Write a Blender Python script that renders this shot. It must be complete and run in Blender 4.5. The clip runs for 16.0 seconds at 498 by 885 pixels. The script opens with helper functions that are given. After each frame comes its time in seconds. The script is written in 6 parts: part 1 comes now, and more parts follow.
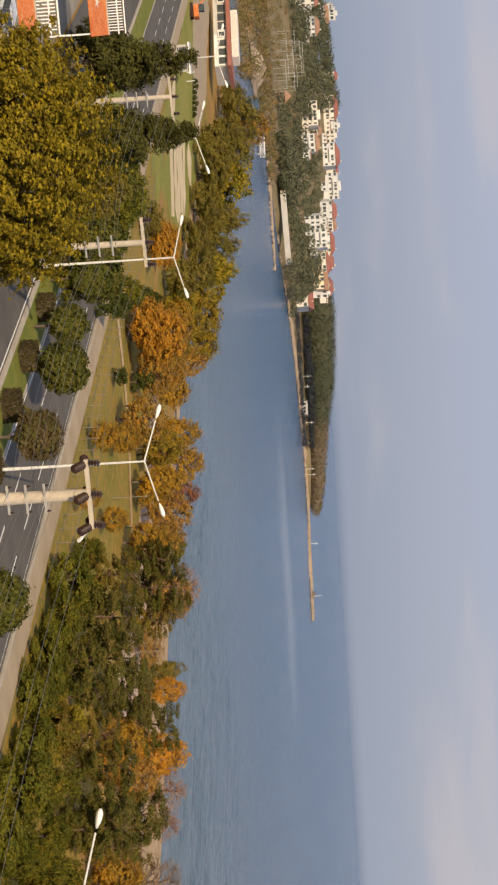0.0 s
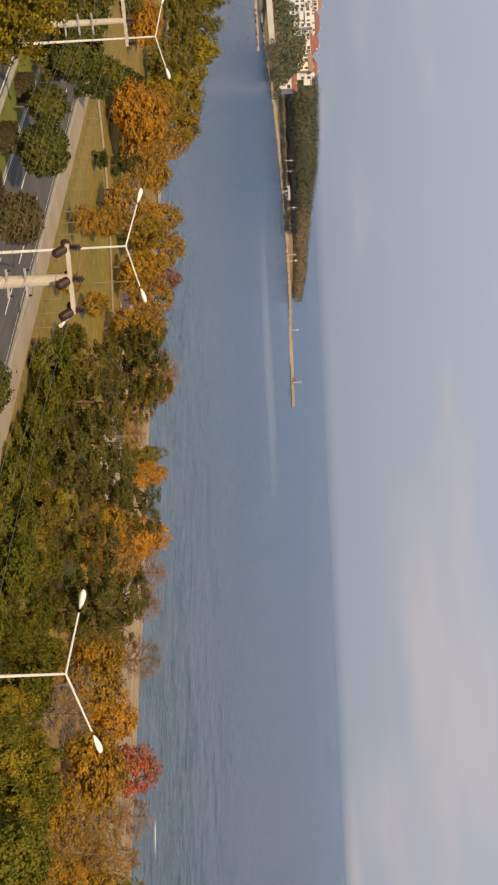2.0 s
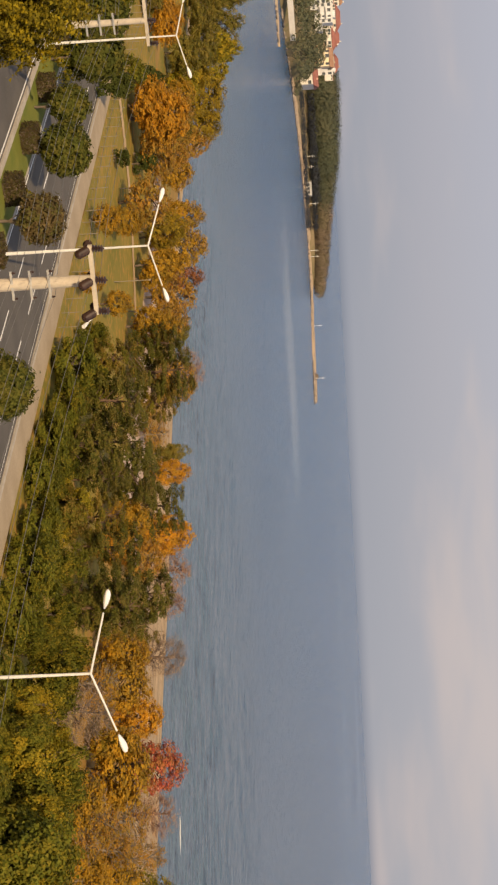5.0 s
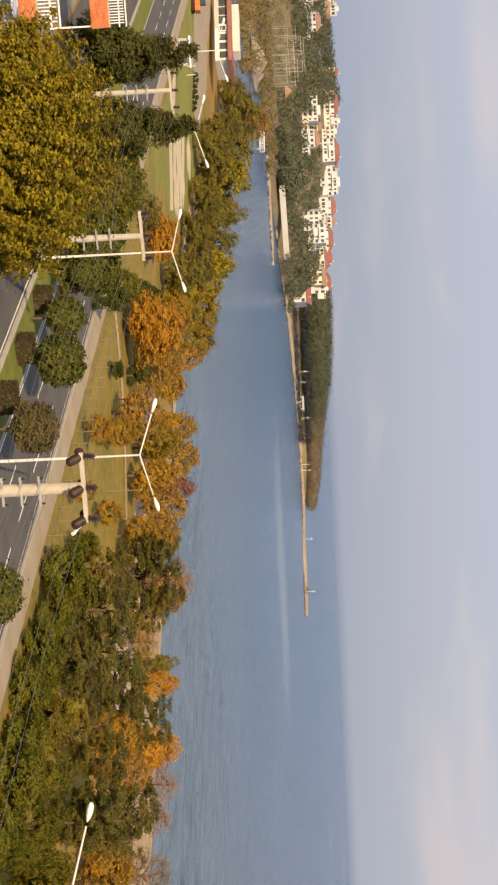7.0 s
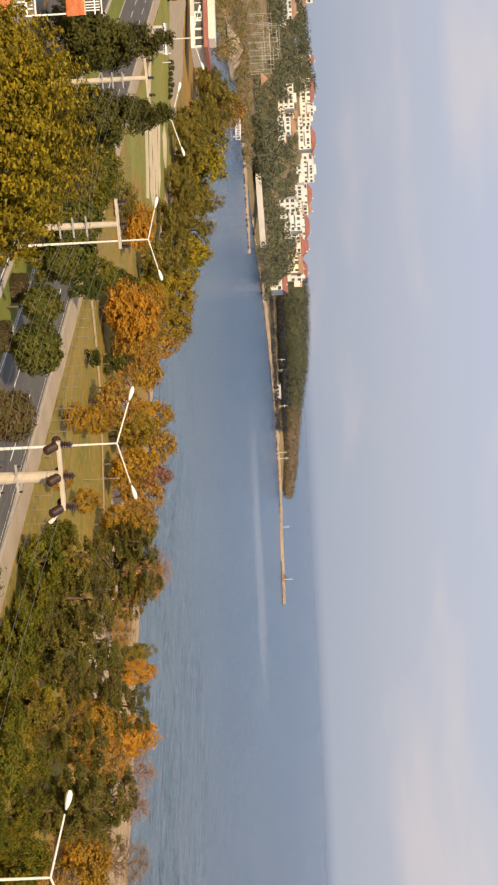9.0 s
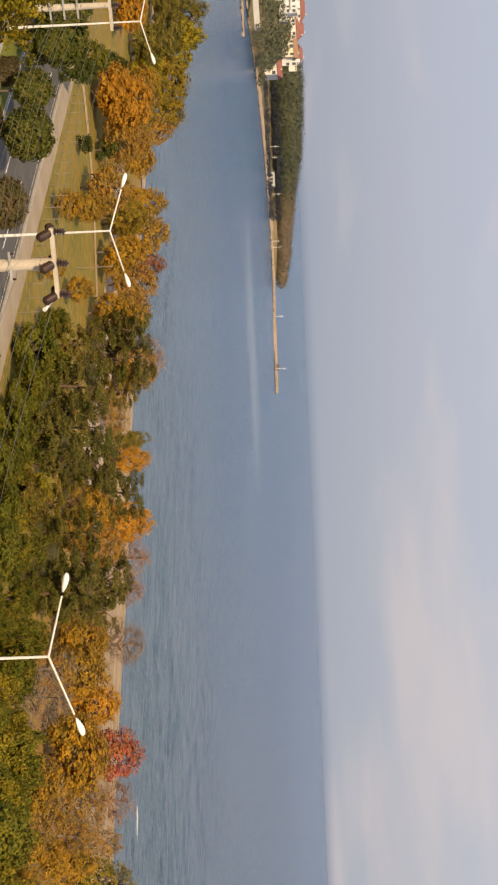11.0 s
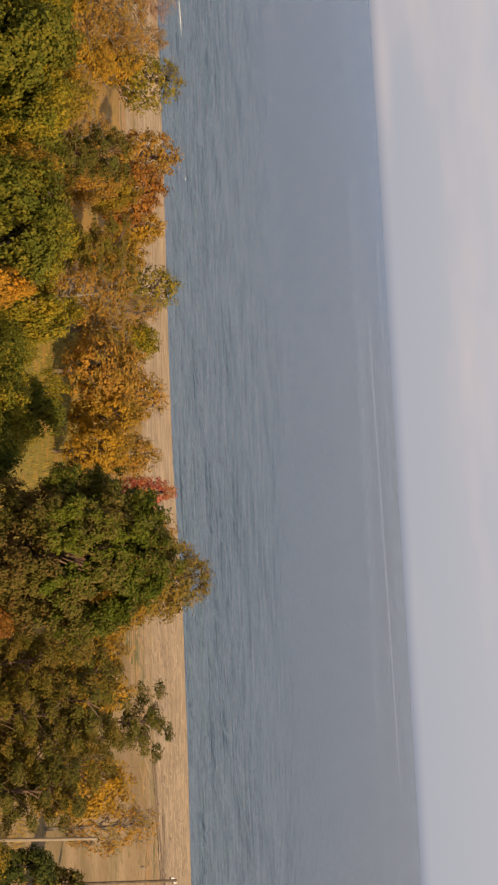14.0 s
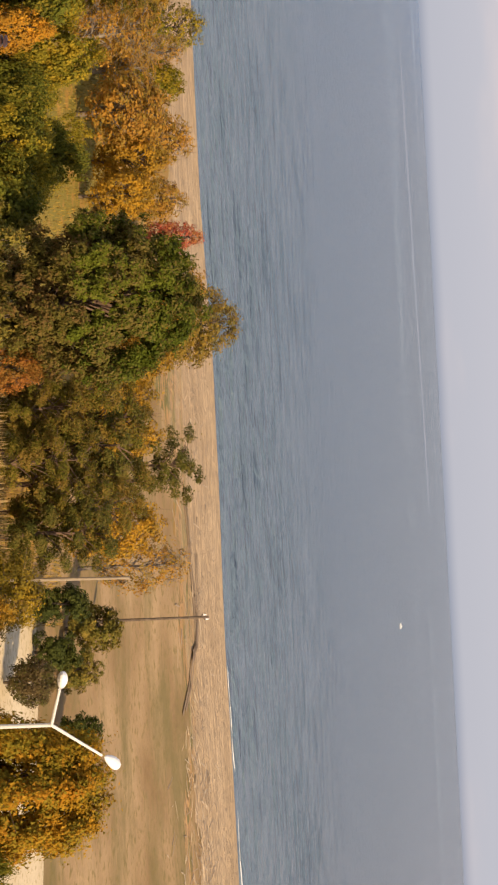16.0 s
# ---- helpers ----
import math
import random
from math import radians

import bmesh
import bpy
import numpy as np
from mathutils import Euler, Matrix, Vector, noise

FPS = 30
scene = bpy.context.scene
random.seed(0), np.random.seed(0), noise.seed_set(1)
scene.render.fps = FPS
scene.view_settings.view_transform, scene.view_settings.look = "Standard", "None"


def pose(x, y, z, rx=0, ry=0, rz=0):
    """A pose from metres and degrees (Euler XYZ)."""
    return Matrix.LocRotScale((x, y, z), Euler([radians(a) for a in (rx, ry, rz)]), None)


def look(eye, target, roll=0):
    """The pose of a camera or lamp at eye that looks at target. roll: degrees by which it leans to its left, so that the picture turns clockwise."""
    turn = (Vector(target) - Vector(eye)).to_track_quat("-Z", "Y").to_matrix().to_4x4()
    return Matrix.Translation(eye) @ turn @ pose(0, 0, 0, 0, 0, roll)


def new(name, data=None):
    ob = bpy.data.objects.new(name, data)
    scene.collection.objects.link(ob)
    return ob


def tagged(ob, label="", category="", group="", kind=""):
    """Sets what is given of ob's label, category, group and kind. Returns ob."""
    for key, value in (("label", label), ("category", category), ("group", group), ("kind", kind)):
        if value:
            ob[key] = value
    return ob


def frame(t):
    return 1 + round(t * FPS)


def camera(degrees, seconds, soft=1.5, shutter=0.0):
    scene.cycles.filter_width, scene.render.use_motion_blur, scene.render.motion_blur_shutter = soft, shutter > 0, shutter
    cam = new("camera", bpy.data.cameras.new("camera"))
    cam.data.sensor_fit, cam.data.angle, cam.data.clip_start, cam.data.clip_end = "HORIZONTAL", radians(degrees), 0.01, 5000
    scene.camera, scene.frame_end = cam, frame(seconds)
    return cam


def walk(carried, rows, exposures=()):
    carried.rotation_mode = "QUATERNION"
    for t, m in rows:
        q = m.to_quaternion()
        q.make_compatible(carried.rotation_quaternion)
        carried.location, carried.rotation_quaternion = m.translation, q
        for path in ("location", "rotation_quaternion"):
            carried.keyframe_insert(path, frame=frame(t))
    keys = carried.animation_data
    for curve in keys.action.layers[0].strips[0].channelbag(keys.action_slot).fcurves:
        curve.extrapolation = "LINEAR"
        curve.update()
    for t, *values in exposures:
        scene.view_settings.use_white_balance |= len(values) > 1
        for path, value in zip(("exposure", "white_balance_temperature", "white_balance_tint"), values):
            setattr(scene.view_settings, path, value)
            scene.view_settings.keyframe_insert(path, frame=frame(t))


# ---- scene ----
cam = camera(16.566, 16.0, soft=2.3)
EYE = 21.0  # height of the balcony over the road
# seconds, east, north, up, heading, pitch, roll; the camera lies on its side, so its top points to the left
ROWS = [
    (0.0, 0.00, 0.00, 0.00, 26.30, -3.09, -3.40),
    (0.5, 0.10, 0.14, 0.00, 26.81, -2.46, -3.79),
    (1.0, 0.09, 0.09, -0.04, 28.59, -2.36, -4.02),
    (1.5, 0.09, 0.13, -0.04, 31.38, -2.95, -3.50),
    (2.0, 0.01, 0.04, -0.05, 33.49, -2.83, -2.66),
    (2.5, 0.05, -0.06, -0.06, 35.73, -2.63, -2.41),
    (3.0, -0.14, -0.15, -0.05, 37.55, -2.36, -2.37),
    (3.5, -0.15, -0.21, -0.05, 38.39, -2.76, -2.26),
    (4.0, -0.40, -0.46, -0.01, 38.80, -3.19, -2.34),
    (4.5, -0.32, -0.29, -0.02, 37.26, -3.39, -2.67),
    (5.0, -0.19, 0.02, -0.05, 33.59, -3.60, -2.95),
    (5.2, -0.10, 0.15, -0.08, 31.88, -3.97, -3.20),
    (7.3, 0.02, 0.04, 0.02, 26.37, -2.89, -2.70),
    (7.5, -0.01, -0.02, 0.01, 26.41, -2.85, -2.86),
    (8.0, 0.01, -0.00, 0.04, 26.51, -2.42, -2.96),
    (10.3, -0.01, 0.01, -0.06, 29.10, -2.28, -2.42),
    (10.5, -0.00, 0.01, -0.03, 30.06, -2.28, -2.52),
    (11.0, -0.07, -0.22, -0.02, 33.97, -2.30, -2.40),
    (11.5, 0.21, 0.01, -0.06, 41.41, -2.95, -3.62),
    (12.0, 0.00, 0.31, -0.06, 48.42, -4.00, -3.27),
    (12.5, 0.02, 0.15, -0.04, 52.31, -4.23, -3.09),
    (13.0, 0.01, 0.02, -0.01, 55.01, -4.37, -2.94),
    (13.5, -0.01, -0.05, -0.02, 57.85, -5.01, -3.30),
    (14.0, 0.06, -0.00, -0.04, 60.55, -5.16, -3.41),
    (14.5, 0.0, -0.02, 0.04, 62.60, -5.72, -3.42),
    (15.0, -0.09, -0.01, 0.13, 64.26, -6.08, -3.52),
    (15.5, 0.03, -0.06, 0.07, 66.50, -6.17, -3.50),
    (16.0, -0.09, -0.02, 0.18, 69.09, -6.68, -3.02),
]
walk(cam, [(t, pose(x, y, EYE + z, 90 + pitch, 0, -heading) @ pose(0, 0, 0, 0, 0, 90 + roll)) for t, x, y, z, heading, pitch, roll in ROWS],
     exposures=[(0.0, -0.29, 6200, 10.8), (1.5, -0.34, 6300, 10.8), (3.5, -0.35, 6800, 11.5), (4.5, -0.31, 6950, 12.5), (5.2, -0.24, 6950, 12.5), (7.5, 0.02, 6450, 10.8), (8.0, 0.05, 6450, 10.8), (10.5, -0.12, 6500, 10.5),
                (11.0, -0.12, 6550, 10.5), (12.5, -0.16, 6650, 12.2), (14.0, -0.17, 6750, 13.2), (14.5, -0.17, 6750, 13.4), (15.0, 0.04, 6700, 13.5), (16.0, 0.09, 6700, 13.8)])

# ---- world and light ----
SUN_HEADING, SUN_HEIGHT = 210.0, 30.0
world = bpy.data.worlds.new("hazy_sky")
scene.world = world
world.use_nodes = True
wn, wl = world.node_tree.nodes, world.node_tree.links
wn.clear()


def wnode(kind, **inputs):
    n = wn.new(kind)
    for k, v in inputs.items():
        n.inputs[k.replace("_", " ")].default_value = v
    return n


coord = wn.new("ShaderNodeTexCoord")
split = wn.new("ShaderNodeSeparateXYZ")
wl.new(coord.outputs["Generated"], split.inputs[0])
ramp = wn.new("ShaderNodeValToRGB")
ramp.color_ramp.elements[0].position, ramp.color_ramp.elements[0].color = 0.0, (0.335, 0.37, 0.45, 1)
ramp.color_ramp.elements[1].position, ramp.color_ramp.elements[1].color = 1.0, (0.22, 0.28, 0.39, 1)
for at, col in ((0.012, (0.35, 0.385, 0.465)), (0.05, (0.40, 0.42, 0.505)), (0.10, (0.43, 0.455, 0.56)), (0.22, (0.48, 0.50, 0.575)), (0.45, (0.33, 0.37, 0.47))):
    e = ramp.color_ramp.elements.new(at)
    e.color = (*col, 1)
wl.new(split.outputs["Z"], ramp.inputs[0])
# long soft cloud banks, a little pink
stretch = wn.new("ShaderNodeMapping")
stretch.inputs["Scale"].default_value = (3.0, 3.0, 13.0)
wl.new(coord.outputs["Generated"], stretch.inputs[0])
puff = wnode("ShaderNodeTexNoise", Scale=1.6, Detail=4.0, Roughness=0.5)
wl.new(stretch.outputs[0], puff.inputs["Vector"])
band = wn.new("ShaderNodeMapRange")
band.interpolation_type = "SMOOTHSTEP"
for k, v in (("From Min", 0.45), ("From Max", 0.74), ("To Min", 0.0), ("To Max", 0.7)):
    band.inputs[k].default_value = v
wl.new(puff.outputs["Fac"], band.inputs["Value"])
# paler towards the open sea
pale = wn.new("ShaderNodeMapRange")
pale.interpolation_type = "SMOOTHSTEP"
for k, v in (("From Min", 0.25), ("From Max", 1.0), ("To Min", 0.0), ("To Max", 0.55)):
    pale.inputs[k].default_value = v
wl.new(split.outputs["X"], pale.inputs["Value"])
veil = wn.new("ShaderNodeMixRGB")
veil.inputs[2].default_value = (0.49, 0.495, 0.53, 1)
wl.new(pale.outputs[0], veil.inputs[0])
wl.new(ramp.outputs[0], veil.inputs[1])
cloud = wn.new("ShaderNodeMixRGB")
cloud.inputs[2].default_value = (0.60, 0.535, 0.535, 1)
wl.new(band.outputs[0], cloud.inputs[0])
wl.new(veil.outputs[0], cloud.inputs[1])
# the murk over the sea's edge
murk = wn.new("ShaderNodeMapRange")
murk.interpolation_type = "SMOOTHSTEP"
for k, v in (("From Min", -0.0078), ("From Max", 0.0020), ("To Min", 0.0), ("To Max", 1.0)):
    murk.inputs[k].default_value = v
wl.new(split.outputs["Z"], murk.inputs["Value"])
low = wn.new("ShaderNodeMixRGB")
low.inputs[1].default_value = (0.235, 0.272, 0.35, 1)
wl.new(murk.outputs[0], low.inputs[0])
wl.new(cloud.outputs[0], low.inputs[2])
sky = wn.new("ShaderNodeTexSky")
sky.sky_type, sky.sun_disc = "NISHITA", False
sky.sun_elevation, sky.sun_rotation = radians(SUN_HEIGHT), radians(SUN_HEADING)
sky.air_density, sky.dust_density = 1.2, 3.0
clear_bg = wnode("ShaderNodeBackground", Strength=0.012)
wl.new(sky.outputs[0], clear_bg.inputs[0])
haze_bg = wnode("ShaderNodeBackground", Strength=1.1)
wl.new(low.outputs[0], haze_bg.inputs[0])
both = wn.new("ShaderNodeAddShader")
wl.new(clear_bg.outputs[0], both.inputs[0])
wl.new(haze_bg.outputs[0], both.inputs[1])
wout = wn.new("ShaderNodeOutputWorld")
wl.new(both.outputs[0], wout.inputs[0])

sun = new("sun", bpy.data.lights.new("sun", "SUN"))
sun.data.energy, sun.data.angle, sun.data.color = 5.7, radians(0.6), (1.0, 0.77, 0.47)
sa, se = radians(SUN_HEADING), radians(SUN_HEIGHT)
sun.matrix_world = look((math.sin(sa) * math.cos(se), math.cos(sa) * math.cos(se), math.sin(se)), (0, 0, 0))

# ---- materials ----


def tone(name, a, b, scale=1.0, rough=0.85, fine=8.0, bump=0.0, c=None, island=0.0, metal=0.0, spec=0.3):
    """A surface whose colour drifts between a and b in patches of about 1/scale metres, with a finer grain over it."""
    m = bpy.data.materials.new(name)
    m.use_nodes = True
    n, l = m.node_tree.nodes, m.node_tree.links
    p = n["Principled BSDF"]
    p.inputs["Roughness"].default_value, p.inputs["Metallic"].default_value = rough, metal
    p.inputs["Specular IOR Level"].default_value = spec
    geo, info = n.new("ShaderNodeNewGeometry"), n.new("ShaderNodeObjectInfo")
    big, small = n.new("ShaderNodeTexNoise"), n.new("ShaderNodeTexNoise")
    big.inputs["Scale"].default_value, small.inputs["Scale"].default_value = scale, scale * fine
    big.inputs["Detail"].default_value, small.inputs["Detail"].default_value = 4, 3
    for t in (big, small):
        l.new(geo.outputs["Position"], t.inputs["Vector"])
    s1 = n.new("ShaderNodeMapRange")
    s1.inputs["From Min"].default_value, s1.inputs["From Max"].default_value = 0.33, 0.67
    l.new(big.outputs["Fac"], s1.inputs["Value"])
    mix = n.new("ShaderNodeMixRGB")
    mix.inputs[1].default_value, mix.inputs[2].default_value = (*a, 1), (*b, 1)
    l.new(s1.outputs[0], mix.inputs[0])
    last = mix
    if c:
        s2 = n.new("ShaderNodeMapRange")
        s2.inputs["From Min"].default_value, s2.inputs["From Max"].default_value = 0.52, 0.68
        l.new(small.outputs["Fac"], s2.inputs["Value"])
        m2 = n.new("ShaderNodeMixRGB")
        m2.inputs[2].default_value = (*c, 1)
        l.new(s2.outputs[0], m2.inputs[0])
        l.new(last.outputs[0], m2.inputs[1])
        last = m2
    vary = n.new("ShaderNodeMath")
    vary.operation = "MULTIPLY_ADD"
    l.new(geo.outputs["Random Per Island"] if island else small.outputs["Fac"], vary.inputs[0])
    vary.inputs[1].default_value = island or 0.35
    vary.inputs[2].default_value = 1 - (island or 0.35) / 2
    hsv = n.new("ShaderNodeHueSaturation")
    l.new(vary.outputs[0], hsv.inputs["Value"])
    l.new(last.outputs[0], hsv.inputs["Color"])
    l.new(hsv.outputs[0], p.inputs["Base Color"])
    if bump:
        b_ = n.new("ShaderNodeBump")
        b_.inputs["Strength"].default_value, b_.inputs["Distance"].default_value = 0.6, bump
        l.new(small.outputs["Fac"], b_.inputs["Height"])
        l.new(b_.outputs[0], p.inputs["Normal"])
    return m


def leafy(name, a, b, c=None, scale=0.5, glow=0.34, island=0.6, share=(0.45, 0.65), warm=1.06):
    """Leaves: two colours in patches, single leaves of a third, light shining through."""
    a, b, c = (q and (q[0] * warm, q[1], q[2] / warm ** 2) for q in (a, b, c))
    m = tone(name, a, b, scale, 0.65, 5.0, c=None, island=island, spec=0.10)
    n, l = m.node_tree.nodes, m.node_tree.links
    p = n["Principled BSDF"]
    out = n["Material Output"]
    col = p.inputs["Base Color"].links[0].from_socket
    if c:
        geo = n.new("ShaderNodeNewGeometry")
        patch = n.new("ShaderNodeTexNoise")
        patch.inputs["Scale"].default_value = scale * 2.2
        l.new(geo.outputs["Position"], patch.inputs["Vector"])
        add = n.new("ShaderNodeMath")
        add.operation = "MULTIPLY_ADD"
        l.new(geo.outputs["Random Per Island"], add.inputs[0])
        add.inputs[1].default_value = 0.35
        l.new(patch.outputs["Fac"], add.inputs[2])
        step = n.new("ShaderNodeMapRange")
        step.inputs["From Min"].default_value, step.inputs["From Max"].default_value = share[0] + 0.17, share[1] + 0.17
        l.new(add.outputs[0], step.inputs["Value"])
        mix = n.new("ShaderNodeMixRGB")
        mix.inputs[2].default_value = (*c, 1)
        l.new(step.outputs[0], mix.inputs[0])
        l.new(col, mix.inputs[1])
        col = mix.outputs[0]
        l.new(col, p.inputs["Base Color"])
    tr = n.new("ShaderNodeBsdfTranslucent")
    l.new(col, tr.inputs["Color"])
    mx = n.new("ShaderNodeMixShader")
    mx.inputs[0].default_value = glow
    l.new(p.outputs[0], mx.inputs[1])
    l.new(tr.outputs[0], mx.inputs[2])
    l.new(mx.outputs[0], out.inputs["Surface"])
    return m


BARK = tone("bark", (0.10, 0.075, 0.055), (0.19, 0.15, 0.12), 2.0, 0.95, 9, bump=0.02)
PINE_BARK = tone("pine_bark", (0.11, 0.07, 0.05), (0.20, 0.13, 0.09), 2.0, 0.95, 9, bump=0.02)
GREY_BARK = tone("grey_bark", (0.20, 0.17, 0.14), (0.30, 0.26, 0.22), 2.0, 0.95, 9, bump=0.02)
TWIG_PINK = tone("pinkish_twigs", (0.22, 0.13, 0.10), (0.30, 0.19, 0.15), 1.0, 0.9, 6)
TWIG_GREY = tone("grey_twigs", (0.16, 0.12, 0.10), (0.24, 0.19, 0.16), 1.0, 0.9, 6)
LEAF = {
    "green": leafy("green_leaves", (0.100, 0.122, 0.018), (0.160, 0.168, 0.024), (0.225, 0.195, 0.026), share=(0.5, 0.7)),
    "deep_green": leafy("deep_green_leaves", (0.078, 0.094, 0.013), (0.135, 0.136, 0.018), (0.215, 0.175, 0.022), share=(0.5, 0.7)),
    "lime": leafy("yellow_green_leaves", (0.155, 0.165, 0.02), (0.25, 0.22, 0.026), (0.37, 0.28, 0.028)),
    "olive": leafy("olive_leaves", (0.140, 0.146, 0.034), (0.205, 0.185, 0.042), (0.28, 0.22, 0.05)),
    "golden": leafy("golden_leaves", (0.26, 0.20, 0.022), (0.40, 0.28, 0.03), (0.19, 0.155, 0.03)),
    "plane": leafy("plane_tree_leaves", (0.155, 0.135, 0.016), (0.27, 0.225, 0.02), (0.36, 0.285, 0.02), island=0.9, share=(0.5, 0.7)),
    "point": leafy("olive_gold_leaves", (0.25, 0.18, 0.04), (0.35, 0.235, 0.045), (0.19, 0.17, 0.04)),
    "gold": leafy("yellow_leaves", (0.43, 0.26, 0.032), (0.56, 0.335, 0.036), (0.28, 0.20, 0.04)),
    "orange": leafy("orange_leaves", (0.54, 0.28, 0.032), (0.65, 0.355, 0.038), (0.39, 0.235, 0.04)),
    "rust": leafy("rust_leaves", (0.40, 0.22, 0.048), (0.50, 0.285, 0.052), (0.31, 0.225, 0.05)),
    "brown": leafy("brown_leaves", (0.36, 0.155, 0.038), (0.46, 0.21, 0.045), (0.29, 0.165, 0.04)),
    "dark": leafy("dark_rust_leaves", (0.24, 0.095, 0.045), (0.33, 0.14, 0.055)),
    "red": leafy("red_leaves", (0.50, 0.12, 0.085), (0.60, 0.18, 0.12), (0.45, 0.23, 0.09)),
    "pine": leafy("pine_needles", (0.076, 0.090, 0.020), (0.128, 0.134, 0.027), (0.17, 0.14, 0.037), glow=0.3),
    "pine_olive": leafy("dull_pine_needles", (0.106, 0.112, 0.018), (0.172, 0.158, 0.024), (0.24, 0.165, 0.04), glow=0.3),
    # part of the pine's lit top and shaded inside is in these two colours
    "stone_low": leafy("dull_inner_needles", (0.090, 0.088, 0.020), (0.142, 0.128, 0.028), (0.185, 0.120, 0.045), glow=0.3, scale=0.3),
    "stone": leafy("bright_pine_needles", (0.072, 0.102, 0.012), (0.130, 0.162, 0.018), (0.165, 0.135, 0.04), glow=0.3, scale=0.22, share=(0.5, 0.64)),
    "twig": leafy("grey_twig_tips", (0.28, 0.20, 0.145), (0.37, 0.28, 0.21)),
    "twig_pink": leafy("pink_twig_tips", (0.37, 0.225, 0.13), (0.46, 0.30, 0.18)),
    "maple": leafy("mixed_autumn_leaves", (0.47, 0.24, 0.024), (0.36, 0.26, 0.024), (0.25, 0.205, 0.025), share=(0.5, 0.6)),
    "conifer": leafy("dark_conifer_needles", (0.062, 0.068, 0.02), (0.10, 0.10, 0.026), glow=0.25),
    "shrub": leafy("dark_shrub_leaves", (0.05, 0.068, 0.018), (0.085, 0.10, 0.024), glow=0.25),
    "street_dry": leafy("brown_street_tree_leaves", (0.12, 0.092, 0.045), (0.18, 0.135, 0.065), (0.11, 0.11, 0.035)),
    "street": leafy("street_tree_leaves", (0.062, 0.078, 0.018), (0.10, 0.115, 0.024), (0.13, 0.125, 0.028), glow=0.28),
}
GRASS = tone("dry_litter_ground", (0.29, 0.165, 0.038), (0.39, 0.225, 0.055), 0.10, 0.95, 10, c=(0.22, 0.165, 0.04), bump=0.05)
PARK = tone("park_grass", (0.185, 0.165, 0.026), (0.285, 0.205, 0.038), 0.12, 0.95, 10, c=(0.36, 0.20, 0.045), bump=0.03)
LAWN = tone("median_lawn", (0.13, 0.155, 0.02), (0.19, 0.19, 0.03), 0.5, 0.95, 12, bump=0.03)
SAND = tone("sand", (0.45, 0.315, 0.18), (0.54, 0.39, 0.235), 0.09, 0.95, 14, c=(0.40, 0.28, 0.165), bump=0.08)
ASPHALT = tone("asphalt", (0.092, 0.083, 0.075), (0.125, 0.113, 0.10), 0.3, 0.85, 20, bump=0.005)
PAVING = tone("paving", (0.35, 0.275, 0.185), (0.42, 0.335, 0.235), 0.4, 0.9, 14, bump=0.005)
DIRT = tone("pale_dirt", (0.62, 0.50, 0.32), (0.72, 0.60, 0.41), 0.25, 0.95, 12, c=(0.44, 0.34, 0.19), bump=0.06)
KERB = tone("kerb_stone", (0.40, 0.35, 0.29), (0.48, 0.43, 0.36), 1.0, 0.9, 8)
PAINT = tone("road_paint", (0.72, 0.70, 0.66), (0.80, 0.78, 0.74), 2.0, 0.8, 10)
WHITE = tone("white_enamel", (0.78, 0.78, 0.78), (0.82, 0.82, 0.82), 1.0, 0.35, 6)
GALV = tone("painted_steel", (0.62, 0.62, 0.60), (0.72, 0.72, 0.70), 1.0, 0.5, 6)
CONCRETE = tone("pole_concrete", (0.46, 0.41, 0.34), (0.55, 0.49, 0.41), 0.8, 0.9, 12)

# ---- land and sea ----
SHORE = [(-60, 1500), (-10, 900), (40, 620), (95, 520), (110, 450), (108, 380), (104, 320), (104, 270), (108, 230), (115, 200), (122, 180), (128.3, 166), (131, 152), (136.5, 133), (141.5, 120), (148.6, 96), (152.8, 85), (161.5, 71), (165.6, 59), (170, 43), (175.5, 31), (181, 18), (186, 0), (196, -40), (230, -200), (400, -1500)]
SEA = -3.0


def shore_gap(x, y):
    """Metres from the waterline to a place: positive on land."""
    ys = np.array([p[1] for p in SHORE][::-1], float)
    xs = np.array([p[0] for p in SHORE][::-1], float)
    return np.interp(y, ys, xs) - x


def land(x, y):
    """The height of the ground: level by the road, falling over the park to the beach."""
    g = float(shore_gap(x, y))
    if g > 45:
        z = -0.9 * max(0.0, min(1.0, (x - 62) / 50.0))
    else:
        z = SEA + (0.055 * g if g > 0 else 0.03 * g)
        z = min(z, -0.9 * max(0.0, min(1.0, (x - 62) / 50.0))) if g > 30 else z
    return max(z, -40.0)


def mesh(name, verts, faces, mat=None, parent=None, smooth=False):
    me = bpy.data.meshes.new(name)
    me.from_pydata([tuple(v) for v in verts], [], [tuple(f) for f in faces])
    if mat:
        me.materials.append(mat)
    if smooth:
        me.polygons.foreach_set("use_smooth", [True] * len(me.polygons))
    me.update()
    ob = new(name, me)
    ob.parent = parent
    return ob


def steps(stops):
    out = []
    for (a, b, d) in stops:
        out += list(np.arange(a, b, d))
    return out


def sheet(name, xs, ys, zf, mat):
    vs = [(x, y, zf(x, y)) for y in ys for x in xs]
    w = len(xs)
    fs = [(j * w + i, j * w + i + 1, (j + 1) * w + i + 1, (j + 1) * w + i) for j in range(len(ys) - 1) for i in range(w - 1)]
    return mesh(name, vs, fs, mat, smooth=True)


def beach_width(y):
    """How far the sand reaches inland from the waterline."""
    return 48 - 36 * max(0.0, min(1.0, (y - 108) / 50)) + 5 * math.sin(y * 0.05) + 3 * math.sin(y * 0.13) + 3 * math.sin(y * 0.41)


